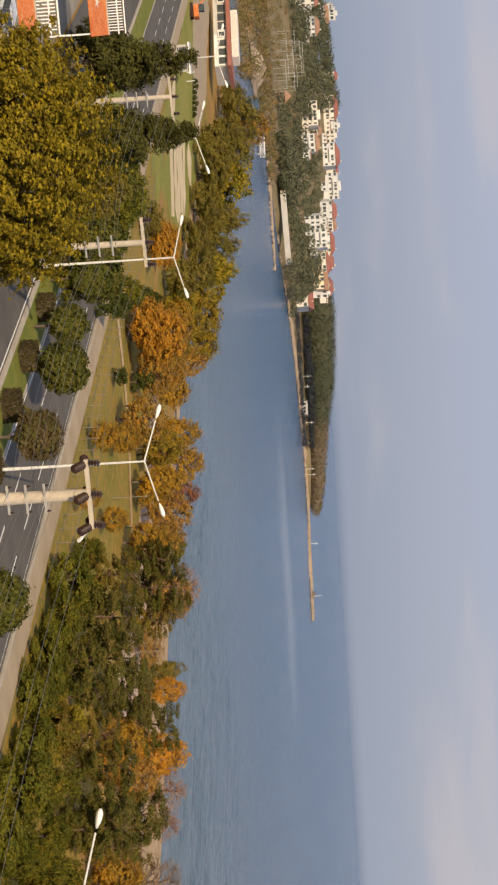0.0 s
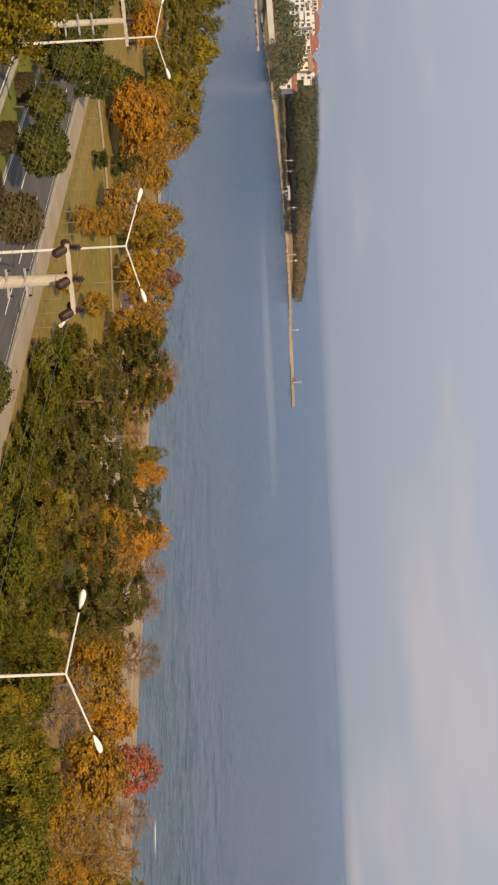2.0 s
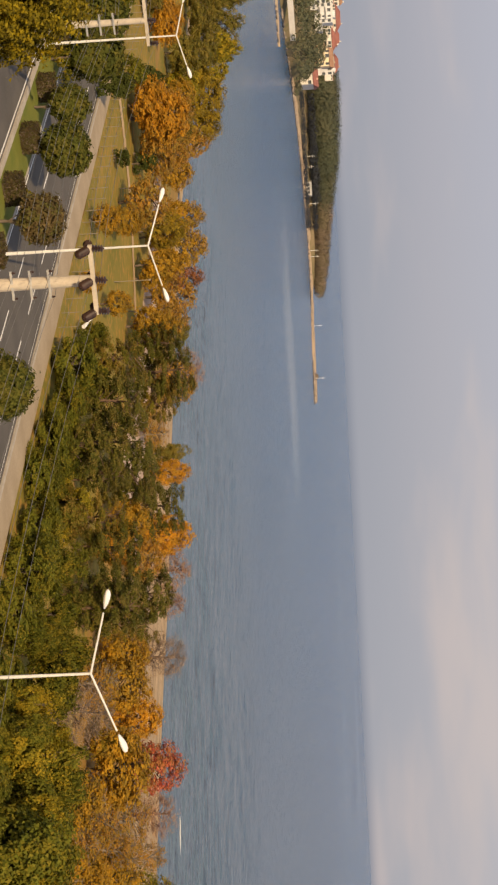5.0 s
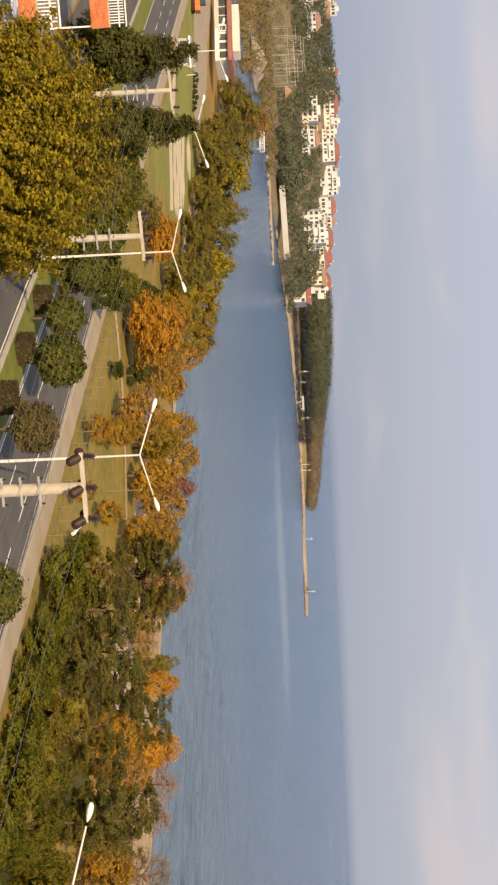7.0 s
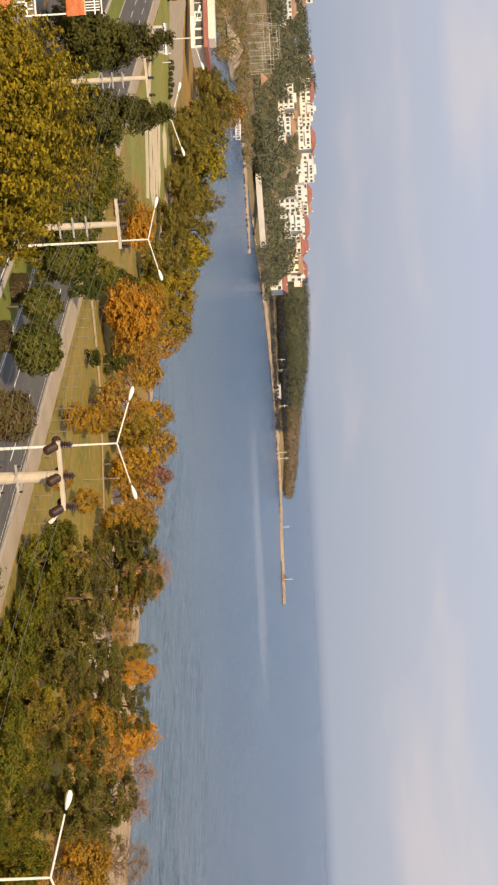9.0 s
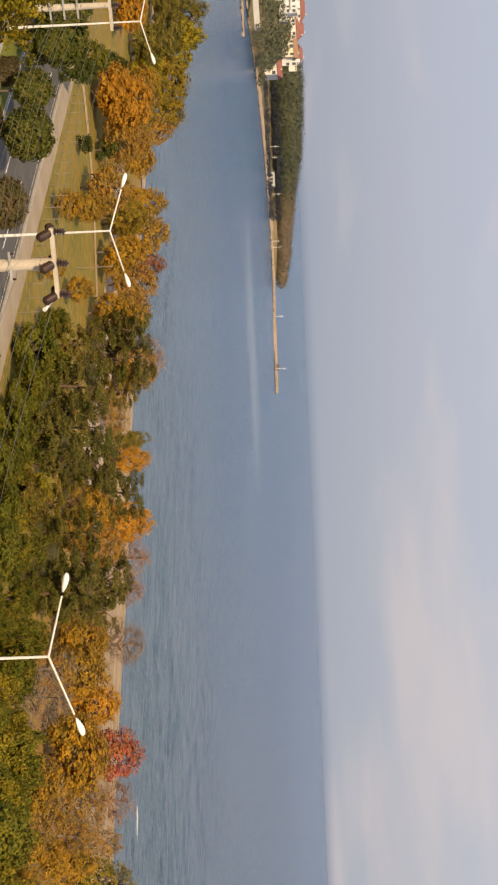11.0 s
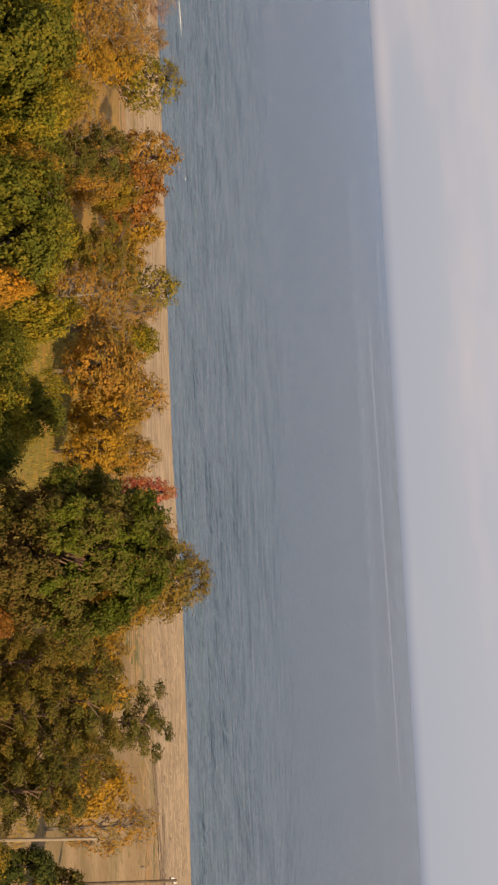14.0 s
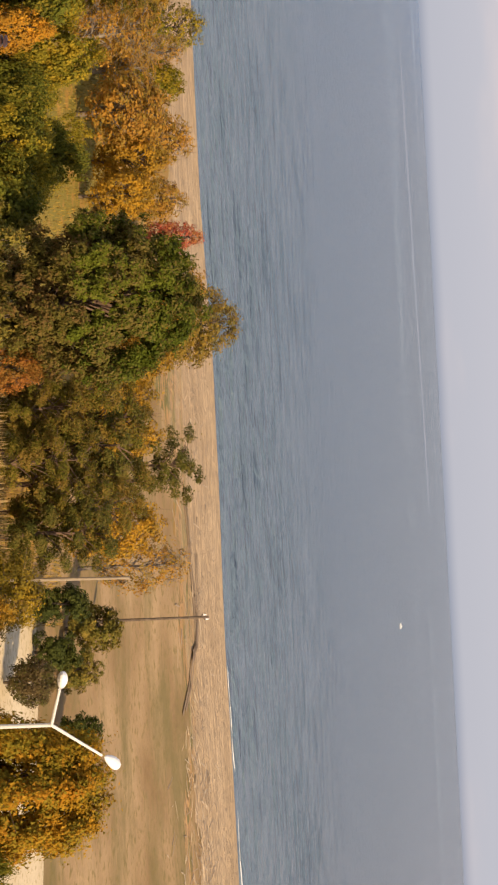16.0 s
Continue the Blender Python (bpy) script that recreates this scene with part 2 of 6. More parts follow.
ground = sheet("ground", steps([(-4900, -400, 500), (-400, 20, 60), (20, 60, 10), (60, 200, 4), (200, 420, 20), (420, 4901, 640)]),
               steps([(-4900, -400, 500), (-400, -60, 40), (-60, 160, 4), (160, 700, 15), (700, 4901, 700)]), lambda x, y: land(x, y) - (0.5 if shore_gap(x, y) < beach_width(y) - 9 and y < 330 else 0.0), GRASS)
tagged(ground, "dry yellowing park grass sloping to the beach", "ground", kind="structure")


def beach_mat():
    """Sand drawn out in ridges and darker bands along the waterline, with trodden patches."""
    m = SAND.copy()
    m.name = "beach_sand"
    n, l = m.node_tree.nodes, m.node_tree.links
    p = n["Principled BSDF"]
    col = p.inputs["Base Color"].links[0].from_socket
    geo = n.new("ShaderNodeNewGeometry")
    mp = n.new("ShaderNodeMapping")
    mp.vector_type = "TEXTURE"
    mp.inputs["Rotation"].default_value = (0, 0, radians(21))
    mp.inputs["Scale"].default_value = (1.7, 6.5, 1)
    l.new(geo.outputs["Position"], mp.inputs[0])
    t = n.new("ShaderNodeTexNoise")
    t.inputs["Scale"].default_value, t.inputs["Detail"].default_value, t.inputs["Distortion"].default_value = 1.0, 6, 2.4
    l.new(mp.outputs[0], t.inputs["Vector"])
    r = n.new("ShaderNodeMapRange")
    for k, v in (("From Min", 0.40), ("From Max", 0.62), ("To Min", 0.72), ("To Max", 1.10)):
        r.inputs[k].default_value = v
    l.new(t.outputs["Fac"], r.inputs["Value"])
    h = n.new("ShaderNodeHueSaturation")
    l.new(col, h.inputs["Color"])
    l.new(r.outputs[0], h.inputs["Value"])
    # away from the water the sand runs into dry grass in ragged patches
    dot = n.new("ShaderNodeVectorMath")
    dot.operation = "DOT_PRODUCT"
    dot.inputs[1].default_value = (0.965, 0.264, 0)
    l.new(geo.outputs["Position"], dot.inputs[0])
    rag = n.new("ShaderNodeTexNoise")
    rag.inputs["Scale"].default_value, rag.inputs["Detail"].default_value = 0.35, 6
    l.new(mp.outputs[0], rag.inputs["Vector"])
    sway = n.new("ShaderNodeMath")
    sway.operation = "MULTIPLY_ADD"
    sway.inputs[1].default_value = 34.0
    l.new(rag.outputs["Fac"], sway.inputs[0])
    l.new(dot.outputs["Value"], sway.inputs[2])
    g = n.new("ShaderNodeMapRange")
    g.interpolation_type = "SMOOTHSTEP"
    for k, v in (("From Min", 150.0), ("From Max", 162.0), ("To Min", 1.0), ("To Max", 0.0)):
        g.inputs[k].default_value = v
    l.new(sway.outputs[0], g.inputs["Value"])
    dry = n.new("ShaderNodeMixRGB")
    dry.inputs[1].default_value, dry.inputs[2].default_value = (0.40, 0.235, 0.10, 1), (0.17, 0.145, 0.045, 1)
    wear = n.new("ShaderNodeMapRange")
    for k, v in (("From Min", 0.47), ("From Max", 0.58)):
        wear.inputs[k].default_value = v
    l.new(t.outputs["Fac"], wear.inputs["Value"])
    l.new(wear.outputs[0], dry.inputs[0])
    turf = n.new("ShaderNodeMixRGB")
    l.new(g.outputs[0], turf.inputs[0])
    l.new(h.outputs[0], turf.inputs[1])
    l.new(dry.outputs[0], turf.inputs[2])
    l.new(turf.outputs[0], p.inputs["Base Color"])
    b = n.new("ShaderNodeBump")
    b.inputs["Strength"].default_value, b.inputs["Distance"].default_value = 0.9, 0.35
    l.new(t.outputs["Fac"], b.inputs["Height"])
    # trampled hollows and small heaps
    heap = n.new("ShaderNodeTexNoise")
    heap.inputs["Scale"].default_value, heap.inputs["Detail"].default_value, heap.inputs["Distortion"].default_value = 0.55, 4, 1.6
    l.new(geo.outputs["Position"], heap.inputs["Vector"])
    b2 = n.new("ShaderNodeBump")
    b2.inputs["Strength"].default_value, b2.inputs["Distance"].default_value = 0.8, 0.5
    l.new(heap.outputs["Fac"], b2.inputs["Height"])
    l.new(b.outputs[0], b2.inputs["Normal"])
    l.new(b2.outputs[0], p.inputs["Normal"])
    return m


BEACH = beach_mat()


def ribbon(name, inner, outer, y0, y1, dy, lift, mat, label, category):
    """A strip of ground between two distances from the waterline, lying just over the ground."""
    vs, fs, k = [], [], 7
    for j, y in enumerate(np.arange(y0, y1, dy)):
        w = float(shore_gap(0, y))
        a = outer(y) if callable(outer) else outer
        for i in range(k + 1):
            x = w - a + (a - inner) * i / k
            vs.append((x, y, land(x, y) + (lift if i else -0.04)))
            if j and i:
                n = len(vs) - 1
                fs.append((n - k - 2, n - k - 1, n, n - 1))
    return tagged(mesh(name, vs, fs, mat, smooth=True), label, category, kind="structure")


ribbon("beach", -25, beach_width, -200, 330, 3, 0.05, BEACH,
       "pale sandy beach raked with ridges beside the sea", "beach")


SLICK_Y = 606.0


def sea_mat():
    m = bpy.data.materials.new("sea_water")
    m.use_nodes = True
    n, l = m.node_tree.nodes, m.node_tree.links
    p = n["Principled BSDF"]
    p.inputs["Base Color"].default_value = (0.045, 0.085, 0.12, 1)
    p.inputs["Roughness"].default_value, p.inputs["IOR"].default_value = 0.28, 1.33
    p.inputs["Specular IOR Level"].default_value = 0.46
    geo = n.new("ShaderNodeNewGeometry")
    last = None
    for size, turn, sx, sy, dist, strength in ((0.13, 17, 1.0, 4.0, 1.6, 0.9), (0.5, 20, 1.0, 2.4, 2.2, 1.0), (1.5, 26, 1.0, 1.8, 0.5, 1.0)):
        mp = n.new("ShaderNodeMapping")
        mp.vector_type = "TEXTURE"
        mp.inputs["Rotation"].default_value = (0, 0, radians(turn))
        mp.inputs["Scale"].default_value = (sx, sy, 1)
        l.new(geo.outputs["Position"], mp.inputs[0])
        t = n.new("ShaderNodeTexNoise")
        t.inputs["Scale"].default_value, t.inputs["Detail"].default_value = size, 4
        l.new(mp.outputs[0], t.inputs["Vector"])
        b = n.new("ShaderNodeBump")
        b.inputs["Strength"].default_value, b.inputs["Distance"].default_value = strength, dist
        l.new(t.outputs["Fac"], b.inputs["Height"])
        if last:
            l.new(last.outputs[0], b.inputs["Normal"])
        last = b
    l.new(last.outputs[0], p.inputs["Normal"])
    # long calm slicks: smoother, paler bands
    mp = n.new("ShaderNodeMapping")
    mp.inputs["Rotation"].default_value = (0, 0, radians(28))
    mp.inputs["Scale"].default_value = (0.0045, 0.0011, 1)
    l.new(geo.outputs["Position"], mp.inputs[0])
    t = n.new("ShaderNodeTexNoise")
    t.inputs["Scale"].default_value, t.inputs["Detail"].default_value, t.inputs["Distortion"].default_value = 1.0, 5, 0.4
    l.new(mp.outputs[0], t.inputs["Vector"])
    r = n.new("ShaderNodeMapRange")
    for k, v in (("From Min", 0.54), ("From Max", 0.70), ("To Min", 0.16), ("To Max", 0.12)):
        r.inputs[k].default_value = v
    l.new(t.outputs["Fac"], r.inputs["Value"])
    l.new(r.outputs[0], p.inputs["Roughness"])
    c = n.new("ShaderNodeMixRGB")
    c.inputs[1].default_value, c.inputs[2].default_value = (0.020, 0.090, 0.220, 1), (0.040, 0.115, 0.245, 1)
    f = n.new("ShaderNodeMapRange")
    f.inputs["From Min"].default_value, f.inputs["From Max"].default_value = 0.35, 0.66
    l.new(t.outputs["Fac"], f.inputs["Value"])
    l.new(f.outputs[0], c.inputs[0])
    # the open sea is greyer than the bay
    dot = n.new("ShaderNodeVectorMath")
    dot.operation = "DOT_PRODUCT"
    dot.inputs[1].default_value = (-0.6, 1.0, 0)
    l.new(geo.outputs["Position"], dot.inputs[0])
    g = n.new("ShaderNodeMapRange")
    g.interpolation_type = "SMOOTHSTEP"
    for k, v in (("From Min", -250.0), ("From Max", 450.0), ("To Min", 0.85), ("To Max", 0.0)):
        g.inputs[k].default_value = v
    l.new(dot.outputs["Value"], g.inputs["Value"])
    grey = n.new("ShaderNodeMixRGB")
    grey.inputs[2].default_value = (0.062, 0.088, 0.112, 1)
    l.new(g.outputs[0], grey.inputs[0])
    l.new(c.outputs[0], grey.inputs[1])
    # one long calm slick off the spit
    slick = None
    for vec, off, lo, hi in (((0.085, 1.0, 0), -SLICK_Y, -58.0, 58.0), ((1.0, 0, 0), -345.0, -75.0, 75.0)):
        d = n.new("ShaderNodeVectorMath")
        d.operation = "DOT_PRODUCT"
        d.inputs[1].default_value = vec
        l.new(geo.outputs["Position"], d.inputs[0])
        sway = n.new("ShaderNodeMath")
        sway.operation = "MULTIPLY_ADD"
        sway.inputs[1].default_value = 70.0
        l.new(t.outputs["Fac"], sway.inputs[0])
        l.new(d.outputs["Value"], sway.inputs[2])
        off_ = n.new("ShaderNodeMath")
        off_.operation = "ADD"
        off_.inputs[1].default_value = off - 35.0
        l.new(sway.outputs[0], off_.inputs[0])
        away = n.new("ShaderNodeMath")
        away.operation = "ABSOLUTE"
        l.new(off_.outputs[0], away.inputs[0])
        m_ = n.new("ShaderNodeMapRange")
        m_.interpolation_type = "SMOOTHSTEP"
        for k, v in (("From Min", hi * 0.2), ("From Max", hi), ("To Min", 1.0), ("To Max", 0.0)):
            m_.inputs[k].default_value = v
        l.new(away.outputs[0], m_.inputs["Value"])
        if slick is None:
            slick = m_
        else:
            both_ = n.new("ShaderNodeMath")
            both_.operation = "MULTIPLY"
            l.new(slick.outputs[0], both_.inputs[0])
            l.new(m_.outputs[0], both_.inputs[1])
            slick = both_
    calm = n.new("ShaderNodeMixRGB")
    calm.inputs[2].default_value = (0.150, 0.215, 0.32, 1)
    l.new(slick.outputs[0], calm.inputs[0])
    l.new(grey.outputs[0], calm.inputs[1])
    # the shallows over pale sand
    off = n.new("ShaderNodeVectorMath")
    off.operation = "DOT_PRODUCT"
    off.inputs[1].default_value = (0.965, 0.264, 0)
    l.new(geo.outputs["Position"], off.inputs[0])
    shoal = n.new("ShaderNodeMapRange")
    for k, v in (("From Min", 172.0), ("From Max", 330.0), ("To Min", 0.62), ("To Max", 0.0)):
        shoal.inputs[k].default_value = v
    l.new(off.outputs["Value"], shoal.inputs["Value"])
    shallow = n.new("ShaderNodeMixRGB")
    shallow.inputs[2].default_value = (0.150, 0.208, 0.255, 1)
    l.new(shoal.outputs[0], shallow.inputs[0])
    l.new(calm.outputs[0], shallow.inputs[1])
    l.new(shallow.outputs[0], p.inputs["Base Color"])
    return m


SEA_WATER = sea_mat()
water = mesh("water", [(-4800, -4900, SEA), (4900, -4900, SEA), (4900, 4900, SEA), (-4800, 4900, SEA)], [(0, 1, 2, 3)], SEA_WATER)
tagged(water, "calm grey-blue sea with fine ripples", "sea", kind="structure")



def streak(pts, width, label):
    """A long pale current line on the sea, fading to a point at both ends."""
    vs, fs = [], []
    for i, (x, y) in enumerate(pts):
        w = width * (0.5 if 0 < i < len(pts) - 1 else 0.04)
        vs += [(x - w, y - w * 0.4, SEA + 0.03), (x + w, y + w * 0.4, SEA + 0.03)]
        if i:
            k = len(vs)
            fs.append((k - 4, k - 3, k - 1, k - 2))
    return tagged(mesh("current_line", vs, fs, CALM), label, "water", kind="structure")


CALM = SEA_WATER.copy()
CALM.name = "calm_water"
for link in CALM.node_tree.nodes["Principled BSDF"].inputs["Base Color"].links:
    CALM.node_tree.links.remove(link)
CALM.node_tree.nodes["Principled BSDF"].inputs["Base Color"].default_value = (0.21, 0.24, 0.31, 1)
streak([(1180, 860), (1300, 780), (1360, 748), (1416, 700), (1512, 660), (1584, 620), (1640, 566), (1720, 500)], 70, "long pale current line far out on the sea")

# ---- road ----


def strip(name, x0, x1, y0, y1, z, mat, label, category, top=0.0):
    vs = [(x0, y0, z), (x1, y0, z), (x1, y1, z), (x0, y1, z)]
    fs = [(0, 1, 2, 3)]
    if top:
        vs += [(x, y, z + top) for x, y, _ in vs]
        fs = [(4, 5, 6, 7), (0, 4, 7, 3), (1, 2, 6, 5), (0, 1, 5, 4), (2, 3, 7, 6)]
    return tagged(mesh(name, vs, fs, mat), label, category, kind="structure")


Y0, Y1 = -150, 420
strip("road_near", 31.6, 42.3, Y0, Y1, 0.03, ASPHALT, "worn grey asphalt carriageway with white lines", "road")
strip("road_far", 46.4, 56.0, Y0, Y1, 0.03, ASPHALT, "worn grey asphalt carriageway with three lanes", "road")
strip("median", 42.75, 46.15, Y0, Y1, 0.0, LAWN, "green lawn strip between the carriageways", "lawn", 0.16)
strip("kerb_median_near", 42.3, 42.75, Y0, Y1, 0.0, KERB, "pale stone kerb along the median", "kerb", 0.18)
strip("kerb_median_far", 46.15, 46.4, Y0, Y1, 0.0, KERB, "pale stone kerb along the median", "kerb", 0.18)
strip("kerb_far", 56.0, 56.3, Y0, Y1, 0.0, KERB, "pale stone kerb along the pavement", "kerb", 0.17)
strip("pavement", 56.3, 58.9, Y0, Y1, 0.0, PAVING, "sandy paved footway beside the road", "pavement", 0.15)


def line(x, w, y0, y1, dash=0.0, gap=0.0, name="lane_line"):
    vs, fs, y = [], [], y0
    while y < y1:
        e = min(y + (dash or y1), y1)
        n = len(vs)
        vs += [(x - w, y, 0.036), (x + w, y, 0.036), (x + w, e, 0.036), (x - w, e, 0.036)]
        fs.append((n, n + 1, n + 2, n + 3))
        y = e + gap if gap else y1
    return tagged(mesh(name, vs, fs, PAINT), "white painted road line on asphalt", "road line", kind="structure")


line(42.0, 0.09, Y0, 300)
line(46.9, 0.08, Y0, 300)
line(50.0, 0.08, Y0, 300, 3.6, 3.4)
line(53.3, 0.08, Y0 + 2, 300, 3.6, 3.4)
line(55.6, 0.03, Y0, 300)

# ---- trees ----


def tube(vs, fs, a, b, ra, rb, sides=5):
    a, b = Vector(a), Vector(b)
    d = (b - a).normalized() if (b - a).length > 1e-6 else Vector((0, 0, 1))
    u = d.orthogonal().normalized()
    v = d.cross(u)
    n = len(vs)
    for c, r in ((a, ra), (b, rb)):
        for i in range(sides):
            t = 2 * math.pi * i / sides
            vs.append(tuple(c + r * (math.cos(t) * u + math.sin(t) * v)))
    for i in range(sides):
        j = (i + 1) % sides
        fs.append((n + i, n + j, n + sides + j, n + sides + i))


def leaf_mesh(name, centres, normals, ups, length, width, mat, kite=False):
    """One mesh of many small pointed leaves, each a kite folded a little on its midrib."""
    n = len(centres)
    side = np.cross(normals, ups)
    side /= np.linalg.norm(side, axis=1)[:, None] + 1e-9
    up = np.cross(side, normals)
    L, Wd = length[:, None], width[:, None]
    fold = normals * Wd * 0.25
    if kite:
        corners = [centres - up * L * 0.5, centres + side * Wd * 0.5 + fold, centres + up * L * 0.5, centres - side * Wd * 0.5 + fold]
    else:
        corners = [centres - up * L * 0.5 + side * Wd * 0.45, centres + up * L * 0.5, centres - up * L * 0.35 - side * Wd * 0.55]
    k = len(corners)
    v = np.stack(corners, 1).reshape(-1, 3)
    me = bpy.data.meshes.new(name)
    me.vertices.add(k * n)
    me.vertices.foreach_set("co", v.astype(np.float32).ravel())
    me.loops.add(k * n)
    me.loops.foreach_set("vertex_index", np.arange(k * n, dtype=np.int32))
    me.polygons.add(n)
    me.polygons.foreach_set("loop_start", np.arange(0, k * n, k, dtype=np.int32))
    me.materials.append(mat)
    me.update(calc_edges=True)
    me.validate()
    return me


def crown_cloud(rng, kind):
    """Clump centres and radii in a crown of height 1 and width 1 (z from 0 to 1)."""
    c = []
    if kind == "conifer":
        for i in range(70):
            z = rng.uniform(0.05, 0.97)
            r = 0.5 * (1 - z) ** 0.8 * rng.uniform(0.55, 1.0)
            a = rng.uniform(0, 6.283)
            c.append((r * math.cos(a), r * math.sin(a), z, 0.05 + 0.09 * (1 - z)))
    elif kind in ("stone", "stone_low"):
        # boughs on a dome, each a fan of small needle clumps: bright ones above, dull olive ones below and inside, part
        # of their shade in the colour
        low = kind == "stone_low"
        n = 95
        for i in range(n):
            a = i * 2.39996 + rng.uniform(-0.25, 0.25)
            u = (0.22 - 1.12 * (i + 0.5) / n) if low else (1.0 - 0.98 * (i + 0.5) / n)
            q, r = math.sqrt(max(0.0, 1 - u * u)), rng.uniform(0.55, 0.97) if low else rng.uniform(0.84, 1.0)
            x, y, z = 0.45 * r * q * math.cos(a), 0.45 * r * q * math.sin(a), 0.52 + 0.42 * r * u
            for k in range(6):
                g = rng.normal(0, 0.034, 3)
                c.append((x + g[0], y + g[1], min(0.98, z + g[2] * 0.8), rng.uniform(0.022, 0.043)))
    elif kind == "pine":
        # tiers of flat cloud-like boughs with gaps between them
        for i in range(34):
            z = 0.12 + 0.86 * (i + rng.random()) / 34
            lim = 0.44 * math.sin(math.pi * min(1, 0.25 + 0.75 * (1 - z)) ** 0.9) ** 0.6
            r, a = lim * rng.uniform(0.45, 1.0), i * 2.39996 + rng.uniform(-0.5, 0.5)
            big = rng.uniform(0.085, 0.13)
            c.append((r * math.cos(a), r * math.sin(a), z, big))
            for k in range(3):
                b = rng.uniform(0, 6.283)
                c.append((r * math.cos(a) + big * math.cos(b), r * math.sin(a) + big * math.sin(b), min(0.99, z + rng.uniform(-0.02, 0.025)), rng.uniform(0.045, 0.07)))
    elif kind == "round":
        for i in range(150):
            a, u = i * 2.39996, 1 - 2 * (i + 0.5) / 150
            s, r = math.sqrt(1 - u * u), rng.uniform(0.7, 1.0)
            c.append((0.42 * r * s * math.cos(a), 0.42 * r * s * math.sin(a), 0.5 + 0.42 * r * u, rng.uniform(0.07, 0.10)))
    elif kind == "sprays":
        # leafy shoots standing out and up from a broad dome
        for i in range(420):
            a, u = i * 2.39996, 1 - 1.75 * (i + 0.5) / 420
            q, r0 = math.sqrt(max(0.0, 1 - u * u)), rng.uniform(0.55, 0.86)
            n = 4
            for k in range(n):
                r = r0 + 0.17 * k / n
                c.append((0.5 * r * q * math.cos(a) + rng.normal(0, 0.008), 0.5 * r * q * math.sin(a) + rng.normal(0, 0.008), min(0.99, 0.46 + 0.5 * r * u + 0.02 * k), 0.034 - 0.0055 * k))
    elif kind == "airy":
        # a loose egg of small sprays, denser outside
        n = 150
        for i in range(n):
            a, u = i * 2.39996 + rng.uniform(-0.4, 0.4), 1 - 2 * (i + 0.5) / n
            s, r = math.sqrt(1 - u * u), rng.uniform(0.25, 1.0) ** 0.42
            z = 0.5 + 0.46 * u * r
            c.append((0.47 * r * s * math.cos(a) * (1.12 - 0.3 * z), 0.47 * r * s * math.sin(a) * (1.12 - 0.3 * z), z, rng.uniform(0.04, 0.10)))
    else:
        # lobes reaching low, then many small clumps on the lobes
        lobes = [(0, 0, 0.84, 0.13), (0, 0, 0.5, 0.3)]
        for i in range(20):
            z = rng.uniform(0.12, 0.84)
            a = i * 2.4 + rng.uniform(-0.5, 0.5)
            r = rng.uniform(0.14, 0.36) * math.sin(math.pi * min(0.93, z * 0.8 + 0.22)) ** 0.5
            lobes.append((r * math.cos(a), r * math.sin(a), z, rng.uniform(0.09, 0.17)))
        for lx, ly, lz, lr in lobes:
            for i in range(int(5 + 70 * lr)):
                v = rng.normal(size=3)
                v /= np.linalg.norm(v)
                q = rng.uniform(0.75, 1.05)
                c.append((lx + q * lr * v[0], ly + q * lr * v[1], min(0.99, lz + q * lr * v[2]), rng.uniform(0.028, 0.07)))
    return np.array(c)


